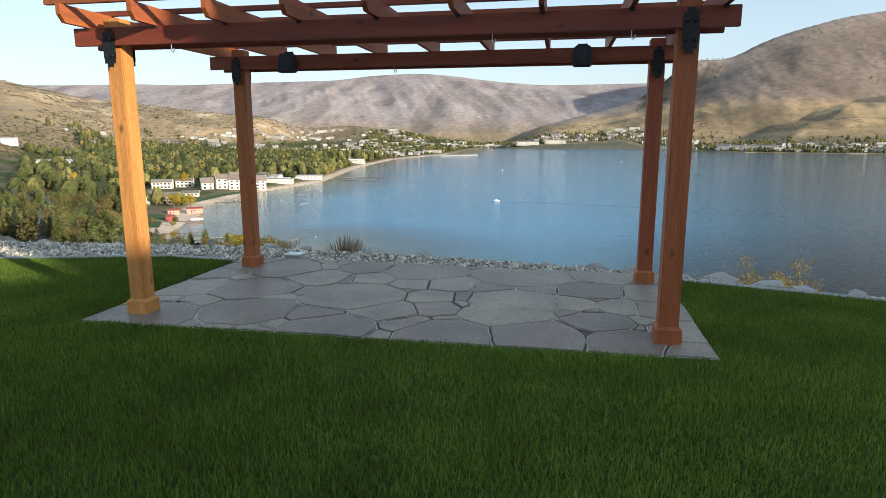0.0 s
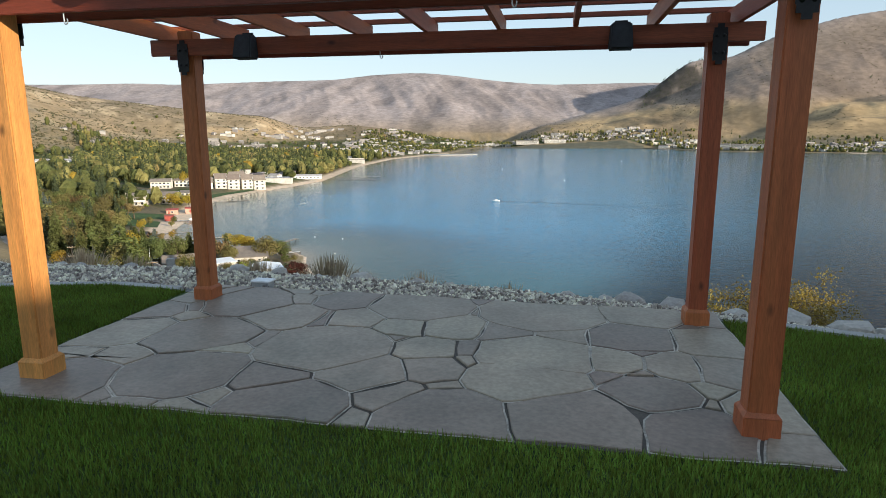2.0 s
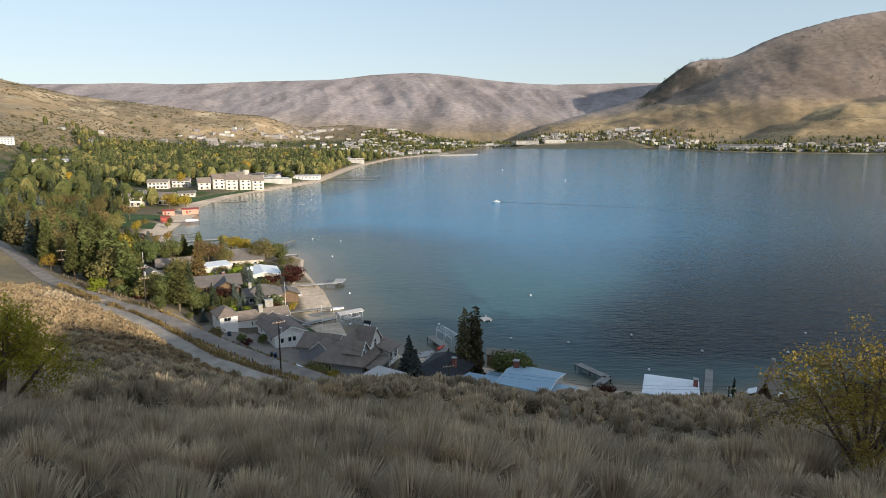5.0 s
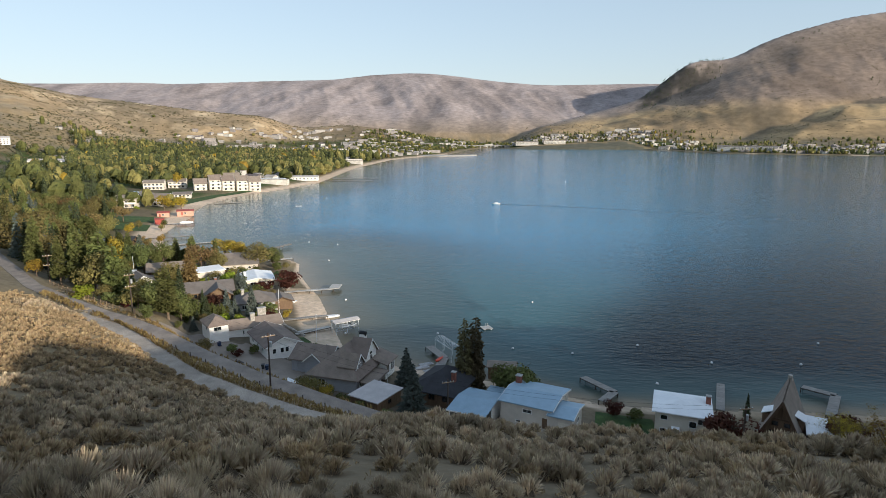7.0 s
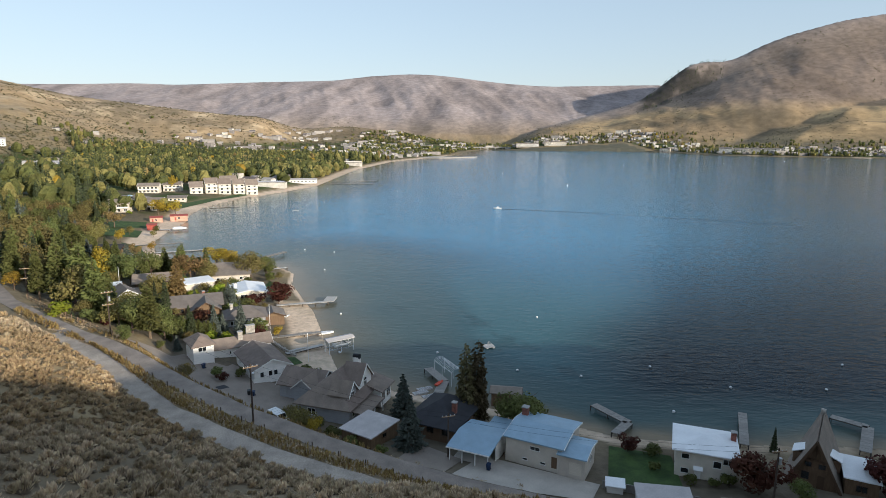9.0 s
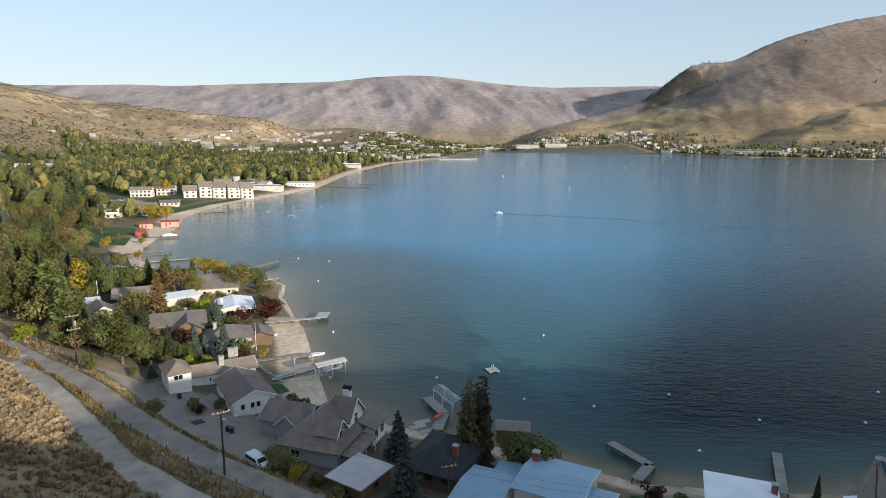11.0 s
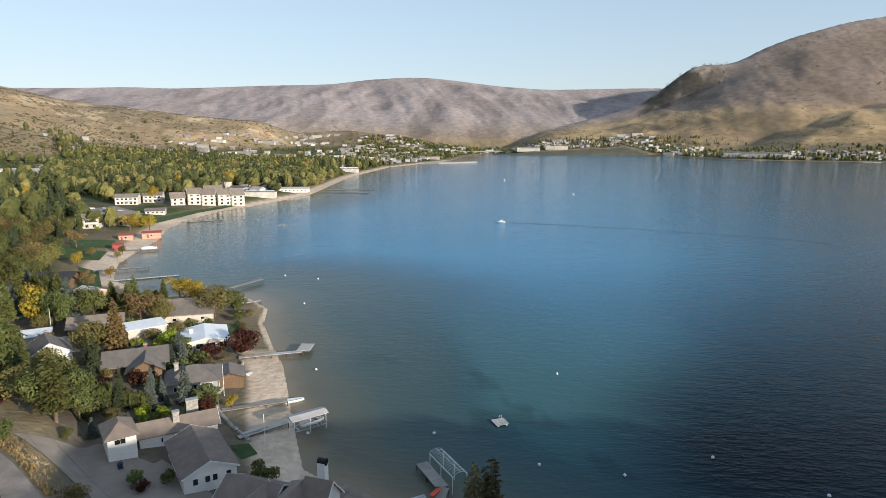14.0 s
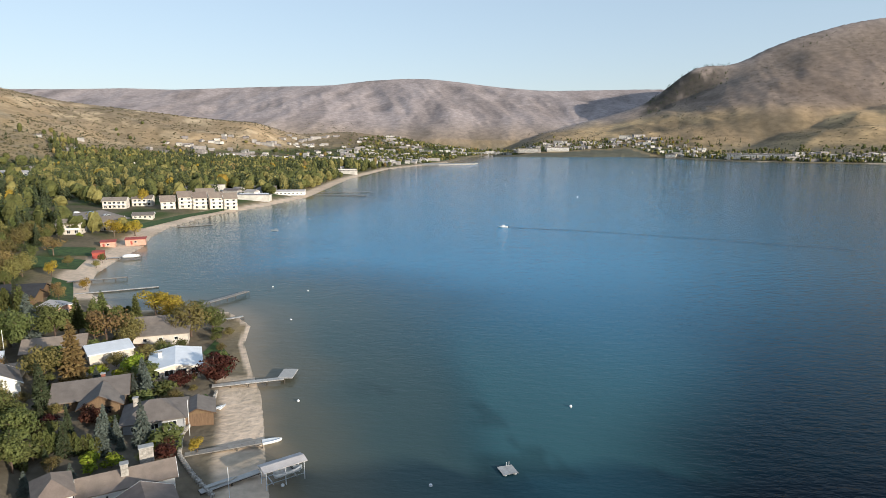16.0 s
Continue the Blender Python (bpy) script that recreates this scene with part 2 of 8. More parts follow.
def wood_material(name, color, second, stretch, by_object=0.14):
    """Stained cedar: grain along the board, a few dark knots and streaks."""
    mat = material(name, color, 0.55, vary=0.24, scale=3, fine=24, stretch=stretch, bump=0.12, second=second, by_object=by_object)
    n, link = mat.node_tree.nodes, mat.node_tree.links.new
    shader = n["Principled BSDF"]
    coord = next(node for node in n if node.bl_idname == "ShaderNodeTexCoord")
    info = n.new("ShaderNodeObjectInfo")
    mapping = n.new("ShaderNodeMapping")
    mapping.inputs["Scale"].default_value = tuple(0.55 if k < 1 else 1.0 for k in stretch)
    shift = n.new("ShaderNodeVectorMath")
    link(coord.outputs["Object"], shift.inputs[0]), link(info.outputs["Random"], shift.inputs[1])
    link(shift.outputs[0], mapping.inputs[0])
    cells = n.new("ShaderNodeTexVoronoi")
    cells.inputs["Scale"].default_value = 5.0
    link(mapping.outputs[0], cells.inputs["Vector"])
    near = n.new("ShaderNodeMapRange")
    near.inputs[1].default_value, near.inputs[2].default_value = 0.05, 0.15
    near.inputs[3].default_value, near.inputs[4].default_value = 0.32, 1.0
    link(cells.outputs["Distance"], near.inputs[0])
    grey = n.new("ShaderNodeCombineColor")
    for k in range(3):
        link(near.outputs[0], grey.inputs[k])
    both = n.new("ShaderNodeMix")
    both.data_type, both.blend_type = "RGBA", "MULTIPLY"
    both.inputs[0].default_value = 1.0
    link(shader.inputs["Base Color"].links[0].from_socket, both.inputs[6])
    link(grey.outputs[0], both.inputs[7])
    link(both.outputs[2], shader.inputs["Base Color"])
    return mat


def leaf_material(name, color, light, vary=0.12):
    mat = material(name, color, rough=0.75, vary=0.3, scale=0.16, second=light, spread=0.7, by_object=0.28, by_island=vary, spec=0.15)
    n, link = mat.node_tree.nodes, mat.node_tree.links.new
    shader = n["Principled BSDF"]
    thin = n.new("ShaderNodeBsdfTranslucent")
    link(shader.inputs["Base Color"].links[0].from_socket, thin.inputs[0])
    both = n.new("ShaderNodeMixShader")
    both.inputs[0].default_value = 0.28
    link(shader.outputs[0], both.inputs[1])
    link(thin.outputs[0], both.inputs[2])
    link(both.outputs[0], n["Material Output"].inputs[0])
    return mat


def water_material():
    mat = bpy.data.materials.new("lake water")
    mat.use_nodes = True
    n, link = mat.node_tree.nodes, mat.node_tree.links.new
    shader = n["Principled BSDF"]
    shader.inputs["Roughness"].default_value = 0.09
    shader.inputs["IOR"].default_value = 1.15
    shader.inputs["Specular IOR Level"].default_value = 0.5
    geo = n.new("ShaderNodeNewGeometry")
    # base colour holds the depth tones and the painted reflections
    attr = n.new("ShaderNodeAttribute")
    attr.attribute_name = "depth_reflect_tint"
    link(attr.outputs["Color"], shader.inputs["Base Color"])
    # wind ripples, taller where the wind reaches the open lake
    wind = n.new("ShaderNodeAttribute")
    wind.attribute_name = "wind"
    total = None
    for scale, stretch, turn, calm, windy in ((0.05, (1, 2.0, 1), 24, 0.10, 0.30), (0.22, (1, 2.6, 1), 32, 0.22, 0.80), (0.55, (1, 2.4, 1), 40, 0.14, 0.34), (1.6, (1, 2.0, 1), 18, 0.05, 0.07)):
        m = n.new("ShaderNodeMapping")
        m.inputs["Rotation"].default_value = (0, 0, radians(turn))
        m.inputs["Scale"].default_value = stretch
        link(geo.outputs["Position"], m.inputs[0])
        tex = n.new("ShaderNodeTexNoise")
        tex.inputs["Scale"].default_value = scale
        tex.inputs["Detail"].default_value = 3
        link(m.outputs[0], tex.inputs["Vector"])
        size = n.new("ShaderNodeMapRange")
        size.inputs[3].default_value, size.inputs[4].default_value = calm, windy
        link(wind.outputs["Fac"], size.inputs[0])
        mul = n.new("ShaderNodeMath")
        mul.operation = "MULTIPLY"
        link(size.outputs[0], mul.inputs[1])
        link(tex.outputs["Fac"], mul.inputs[0])
        if total is None:
            total = mul.outputs[0]
        else:
            add = n.new("ShaderNodeMath")
            link(total, add.inputs[0]), link(mul.outputs[0], add.inputs[1])
            total = add.outputs[0]
    bump = n.new("ShaderNodeBump")
    bump.inputs["Strength"].default_value = 0.8
    bump.inputs["Distance"].default_value = 0.5
    link(total, bump.inputs["Height"])
    link(bump.outputs[0], shader.inputs["Normal"])
    return mat


M = {
    "ground": material("hill ground", cover="cover", rough=0.95, vary=0.19, scale=0.045, fine=0.6, bump=0.5, space="World", spec=0.1),
    "water": water_material(),
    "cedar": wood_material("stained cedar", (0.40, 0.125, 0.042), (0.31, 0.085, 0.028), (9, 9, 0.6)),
    # the same cedar with warm sunlight put into its colour, for one post
    "cedar_sunlit": wood_material("stained cedar painted sunlit", (0.60, 0.275, 0.075), (0.50, 0.20, 0.052), (9, 9, 0.6)),
    "cedar_beam": wood_material("stained cedar beam", (0.25, 0.062, 0.024), (0.18, 0.042, 0.017), (0.6, 9, 9)),
    "cedar_rafter": wood_material("stained cedar rafter", (0.34, 0.085, 0.028), (0.25, 0.058, 0.02), (9, 0.6, 9)),
    "iron": material("black iron", (0.018, 0.018, 0.02), 0.5, 0.4, vary=0.2, scale=20, bump=0.1),
    "cloth_cover": material("black cloth cover", (0.03, 0.033, 0.038), 0.8, vary=0.2, scale=25, bump=0.3),
    "flagstone": material("grey flagstone", (0.262, 0.226, 0.172), 0.5, vary=0.22, scale=1.6, fine=30, second=(0.285, 0.22, 0.165), spread=0.6, bump=0.16, by_object=0.26),
    "mortar": material("dark mortar", (0.095, 0.082, 0.068), 0.85, vary=0.25, scale=4, fine=60, bump=0.4),
    "mortar_edge": material("pale mortar haze", (0.44, 0.40, 0.34), 0.8, vary=0.35, scale=6, fine=40, bump=0.2),
    "turf": material("turf soil", (0.035, 0.06, 0.010), 0.95, vary=0.4, scale=1.2, fine=30, bump=0.5, second=(0.045, 0.075, 0.016)),
    "blade": leaf_material("grass blade", (0.092, 0.138, 0.016), (0.205, 0.262, 0.042), 0.5),
    "blade_dry": leaf_material("dry grass blade", (0.33, 0.25, 0.12), (0.24, 0.18, 0.08), 0.3),
    "gravel": material("grey gravel", (0.48, 0.43, 0.365), 0.8, vary=0.2, scale=6, fine=60, bump=0.3, by_island=0.65, by_object=0.3),
    "gravel_bed": material("gravel bed", (0.22, 0.22, 0.21), 0.9, vary=0.5, scale=14, fine=60, bump=0.8),
    "boulder": material("pale boulder", (0.47, 0.44, 0.40), 0.85, vary=0.22, scale=3, fine=26, bump=0.5, by_object=0.15, second=(0.38, 0.35, 0.31)),
    "concrete": material("concrete", (0.36, 0.35, 0.33), 0.85, vary=0.16, scale=1.2, fine=30, bump=0.2),
    "asphalt": material("old asphalt", (0.235, 0.195, 0.165), 0.9, vary=0.2, scale=0.35, fine=7, bump=0.2, second=(0.275, 0.23, 0.19), space="World"),
    "track": material("gravel track", (0.42, 0.36, 0.30), 0.95, vary=0.28, scale=0.4, fine=5, bump=0.4, second=(0.32, 0.27, 0.22), space="World"),
    "sage": leaf_material("sagebrush leaf", (0.50, 0.40, 0.265), (0.62, 0.50, 0.34), 0.22),
    "sage_dark": leaf_material("brown sagebrush", (0.35, 0.27, 0.18), (0.44, 0.345, 0.235), 0.16),
    "straw": leaf_material("dry straw", (0.44, 0.33, 0.18), (0.53, 0.41, 0.235), 0.2),
    "weed": leaf_material("brown dry weed", (0.24, 0.155, 0.065), (0.33, 0.23, 0.105), 0.4),
    "twig": material("dark twigs", (0.13, 0.10, 0.068), 0.95, vary=0.35, scale=3, fine=14, bump=0.6),
    "bark": material("bark", (0.12, 0.085, 0.06), 0.95, vary=0.35, scale=3, fine=16, stretch=(3, 3, 0.5), bump=0.6, by_object=0.2),
    "leaf_green": leaf_material("green leaves", (0.118, 0.134, 0.042), (0.172, 0.178, 0.058), 0.09),
    "leaf_dark": leaf_material("dark conifer needles", (0.064, 0.082, 0.042), (0.098, 0.114, 0.054), 0.09),
    "leaf_blue": leaf_material("blue spruce needles", (0.115, 0.135, 0.115), (0.150, 0.170, 0.140)),
    "leaf_umber": leaf_material("brown-green fir needles", (0.135, 0.115, 0.055), (0.19, 0.155, 0.08)),
    "scrub": leaf_material("hill scrub", (0.105, 0.095, 0.055), (0.15, 0.125, 0.07)),
    "leaf_gold": leaf_material("golden autumn leaves", (0.44, 0.30, 0.035), (0.30, 0.235, 0.04)),
    "leaf_fawn": leaf_material("olive-gold sparse leaves", (0.42, 0.31, 0.055), (0.28, 0.235, 0.055)),
    "leaf_amber": leaf_material("yellow-green autumn leaves", (0.36, 0.30, 0.03), (0.24, 0.22, 0.03)),
    "leaf_olive": leaf_material("olive autumn leaves", (0.185, 0.162, 0.056), (0.25, 0.205, 0.072), 0.09),
    "leaf_rust": leaf_material("rusty leaves", (0.24, 0.15, 0.065), (0.17, 0.12, 0.05)),
    "leaf_red": leaf_material("dark red leaves", (0.060, 0.020, 0.016), (0.095, 0.032, 0.022)),
    "leaf_lime": leaf_material("lime hedge leaves", (0.240, 0.264, 0.024), (0.168, 0.198, 0.022)),
    "roof_grey": material("grey shingles", (0.175, 0.15, 0.132), 0.9, vary=0.16, scale=0.6, fine=9, bump=0.4, by_object=0.1),
    "roof_brown": material("brown shingles", (0.225, 0.178, 0.145), 0.9, vary=0.16, scale=0.6, fine=9, bump=0.4, by_object=0.12),
    "roof_tan": material("tan shingles", (0.235, 0.195, 0.16), 0.9, vary=0.16, scale=0.6, fine=9, bump=0.4, by_object=0.12),
    "roof_dark": material("dark shingles", (0.040, 0.040, 0.045), 0.9, vary=0.16, scale=0.6, fine=9, bump=0.4, by_object=0.1),
    "roof_blue": material("blue metal roof", (0.31, 0.43, 0.53), 0.5, 0.0, vary=0.07, scale=0.7, fine=6, bump=0.05),
    "roof_white": material("white membrane roof", (0.86, 0.86, 0.86), 0.6, vary=0.06, scale=0.5, fine=5),
    "roof_flat": material("pale grey flat roof", (0.50, 0.46, 0.44), 0.8, vary=0.1, scale=0.5, fine=5),
    "white_paint": material("white painted siding", (0.84, 0.81, 0.76), 0.7, vary=0.06, scale=0.8, fine=10, stretch=(1, 1, 5), bump=0.1, by_object=0.05),
    "cream_paint": material("cream painted wall", (0.64, 0.57, 0.48), 0.8, vary=0.08, scale=0.7, fine=9, bump=0.1, by_object=0.1),
    "grey_paint": material("blue-grey siding", (0.36, 0.36, 0.37), 0.75, vary=0.08, scale=0.8, fine=10, stretch=(1, 1, 5), bump=0.1),
    "brown_wall": material("brown timber wall", (0.165, 0.105, 0.06), 0.8, vary=0.2, scale=1, fine=12, stretch=(4, 4, 0.6), bump=0.2, by_object=0.12),
    "brick": material("red brick", (0.25, 0.10, 0.07), 0.85, vary=0.25, scale=3, fine=14, bump=0.3),
    "trim": material("white trim", (0.84, 0.82, 0.78), 0.6, vary=0.05, scale=2),
    "trim_brown": material("brown trim", (0.10, 0.06, 0.035), 0.7, vary=0.1, scale=2),
    "glass": material("dark window glass", (0.018, 0.022, 0.026), 0.06, vary=0.1, scale=0.6, spec=0.8),
    "dock": material("weathered dock boards", (0.27, 0.25, 0.225), 0.9, vary=0.2, scale=1.5, fine=16, stretch=(1, 6, 1), bump=0.3, by_object=0.12),
    "dock_pale": material("pale dock boards", (0.46, 0.44, 0.41), 0.85, vary=0.14, scale=1.5, fine=16, stretch=(1, 6, 1), bump=0.2, by_object=0.1),
    "pile": material("dock pile", (0.085, 0.072, 0.06), 0.9, vary=0.3, scale=2, fine=12, bump=0.3),
    "galv": material("galvanised steel", (0.55, 0.56, 0.57), 0.42, 0.6, vary=0.08, scale=4),
    "white_gloss": material("white gelcoat", (0.78, 0.78, 0.77), 0.3, vary=0.04, scale=2),
    "red_plastic": material("orange-red plastic", (0.62, 0.07, 0.025), 0.45, vary=0.08, scale=2),
    "blue_bin": material("dark blue plastic", (0.016, 0.035, 0.085), 0.5, vary=0.1, scale=3),
    "dark_bin": material("dark grey plastic", (0.028, 0.03, 0.033), 0.5, vary=0.1, scale=3),
    "tyre": material("black rubber", (0.015, 0.015, 0.015), 0.85, vary=0.15, scale=8),
    "timber": material("weathered timber", (0.36, 0.25, 0.155), 0.9, vary=0.25, scale=2, fine=20, stretch=(4, 4, 0.6), bump=0.3, by_object=0.1),
    "pole_wood": material("utility pole wood", (0.075, 0.055, 0.042), 0.9, vary=0.25, scale=2, fine=16, stretch=(4, 4, 0.4), bump=0.3, by_object=0.15),
    "stone_wall": material("stone chimney", (0.36, 0.33, 0.29), 0.9, vary=0.35, scale=2.2, fine=9, bump=0.6),
    "red_hut": material("red hut roof", (0.36, 0.075, 0.055), 0.7, vary=0.12, scale=1),
    "peach": material("peach wall", (0.55, 0.33, 0.24), 0.8, vary=0.1, scale=1),
    "rock_fill": material("beach stones", (0.33, 0.30, 0.27), 0.9, vary=0.35, scale=1.5, fine=7, bump=0.6, by_island=0.35),
    "lawn_far": material("mown lawn", (0.032, 0.066, 0.013), 0.9, vary=0.3, scale=0.5, fine=5, bump=0.4, second=(0.05, 0.085, 0.018), space="World"),
    "sand_patch": material("raked sand", (0.48, 0.41, 0.33), 0.95, vary=0.12, scale=0.4, fine=6, bump=0.3, space="World"),
    "drive": material("paved drive", (0.27, 0.225, 0.185), 0.9, vary=0.14, scale=0.3, fine=6, bump=0.2, space="World"),
    "drive_pale": material("pale concrete drive", (0.46, 0.41, 0.35), 0.9, vary=0.12, scale=0.3, fine=6, bump=0.2, space="World"),
    "wake_water": material("wake water", (0.01, 0.02, 0.03), 0.35, vary=0.2, scale=0.3, spec=0.3),
    "town_wall": material("town walls", (0.43, 0.395, 0.36), 0.85, vary=0.2, scale=0.2, fine=2, by_island=0.45),
    "town_roof": material("town roofs", (0.30, 0.26, 0.24), 0.85, vary=0.2, scale=0.2, fine=2, by_island=0.6),
}

# ---- mesh helpers ----
class Geo:
    """Collects boxes, tubes and sheets into one mesh."""

    def __init__(self):
        self.v, self.f = [], []

    def add(self, verts, faces):
        base = len(self.v)
        self.v += [tuple(p) for p in verts]
        self.f += [tuple(base + i for i in face) for face in faces]
        return self

    def hexa(self, p):
        return self.add(p, [(3, 2, 1, 0), (4, 5, 6, 7), (0, 1, 5, 4), (1, 2, 6, 5), (2, 3, 7, 6), (3, 0, 4, 7)])

    def box(self, x0, y0, z0, x1, y1, z1):
        return self.hexa([(x0, y0, z0), (x1, y0, z0), (x1, y1, z0), (x0, y1, z0), (x0, y0, z1), (x1, y0, z1), (x1, y1, z1), (x0, y1, z1)])

    def prism(self, outline, z0, z1):
        k = len(outline)
        verts = [(x, y, z0) for x, y in outline] + [(x, y, z1) for x, y in outline]
        faces = [tuple(range(k - 1, -1, -1)), tuple(range(k, 2 * k))] + [(i, (i + 1) % k, k + (i + 1) % k, k + i) for i in range(k)]
        return self.add(verts, faces)

    def slab(self, corners, thick):
        """A sheet through the corners, with its thickness below it."""
        k = len(corners)
        verts = [(x, y, z - thick) for x, y, z in corners] + list(corners)
        faces = [tuple(range(k - 1, -1, -1)), tuple(range(k, 2 * k))] + [(i, (i + 1) % k, k + (i + 1) % k, k + i) for i in range(k)]
        return self.add(verts, faces)

    def tube(self, p, q, r0, r1=None, sides=8):
        r1 = r0 if r1 is None else r1
        p, q = Vector(p), Vector(q)
        turn = (q - p).to_track_quat("Z", "Y").to_matrix()
        verts = []
        for end, r in ((p, r0), (q, r1)):
            verts += [end + turn @ Vector((r * math.cos(2 * math.pi * i / sides), r * math.sin(2 * math.pi * i / sides), 0)) for i in range(sides)]
        faces = [tuple(range(sides - 1, -1, -1)), tuple(range(sides, 2 * sides))]
        faces += [(i, (i + 1) % sides, sides + (i + 1) % sides, sides + i) for i in range(sides)]
        return self.add(verts, faces)

    def pipe(self, points, r, sides=5):
        """A bent tube through the points."""
        points, verts = [Vector(p) for p in points], []
        for n, p in enumerate(points):
            turn = (points[min(n + 1, len(points) - 1)] - points[max(n - 1, 0)]).to_track_quat("Z", "Y").to_matrix()
            verts += [p + turn @ Vector((r * math.cos(2 * math.pi * i / sides), r * math.sin(2 * math.pi * i / sides), 0)) for i in range(sides)]
        faces = [tuple(range(sides - 1, -1, -1)), tuple(len(verts) - sides + i for i in range(sides))]
        faces += [(n * sides + i, n * sides + (i + 1) % sides, n * sides + sides + (i + 1) % sides, n * sides + sides + i) for n in range(len(points) - 1) for i in range(sides)]
        return self.add(verts, faces)

    def ball(self, c, rx, ry, rz, rings=6, sides=10):
        verts = [(c[0], c[1], c[2] - rz)]
        for a in range(1, rings):
            t = math.pi * a / rings
            verts += [(c[0] + rx * math.sin(t) * math.cos(2 * math.pi * b / sides), c[1] + ry * math.sin(t) * math.sin(2 * math.pi * b / sides), c[2] - rz * math.cos(t)) for b in range(sides)]
        verts.append((c[0], c[1], c[2] + rz))
        faces = [(0, 1 + (b + 1) % sides, 1 + b) for b in range(sides)]
        for a in range(rings - 2):
            o = 1 + a * sides
            faces += [(o + b, o + (b + 1) % sides, o + sides + (b + 1) % sides, o + sides + b) for b in range(sides)]
        o, last = 1 + (rings - 2) * sides, len(verts) - 1
        return self.add(verts, faces + [(o + b, o + (b + 1) % sides, last) for b in range(sides)])

    def mesh(self, name, mat, bevel=0.0, smooth=False):
        me = bpy.data.meshes.new(name)
        me.from_pydata([tuple(p) for p in self.v], [], self.f)
        if bevel:
            bm = bmesh.new()
            bm.from_mesh(me)
            bmesh.ops.bevel(bm, geom=bm.edges[:], offset=bevel, segments=2, affect="EDGES", clamp_overlap=True)
            bm.to_mesh(me)
            bm.free()
        me.materials.append(M[mat])
        if smooth:
            me.polygons.foreach_set("use_smooth", [True] * len(me.polygons))
        me.update()
        return me


def part(name, geo, mat, parent=None, label="", bevel=0.0, smooth=False):
    """One mesh object, from a Geo or from a mesh, under its thing."""
    ob = new(name, geo.mesh(name, mat, bevel, smooth) if isinstance(geo, Geo) else geo)
    if parent:
        ob.parent = parent
    return tagged(ob, label)


def thing(name, label, category, at=None, group="", kind=""):
    ob = tagged(new(name), label, category, group, kind)
    if at is not None:
        ob.matrix_basis = at
    return ob


def sheet(name, verts, faces, mat, smooth=False):
    """A mesh straight from arrays of corners and of triangles or quads."""
    me = bpy.data.meshes.new(name)
    verts, faces = np.asarray(verts, np.float32), np.asarray(faces, np.int32)
    me.vertices.add(len(verts))
    me.vertices.foreach_set("co", verts.ravel())
    k = faces.shape[1]
    me.loops.add(faces.size)
    me.loops.foreach_set("vertex_index", faces.ravel())
    me.polygons.add(len(faces))
    me.polygons.foreach_set("loop_start", np.arange(0, faces.size, k, dtype=np.int32))
    me.polygons.foreach_set("use_smooth", np.full(len(faces), smooth))
    me.materials.append(M[mat])
    me.update(calc_edges=True)
    me.validate()
    return me

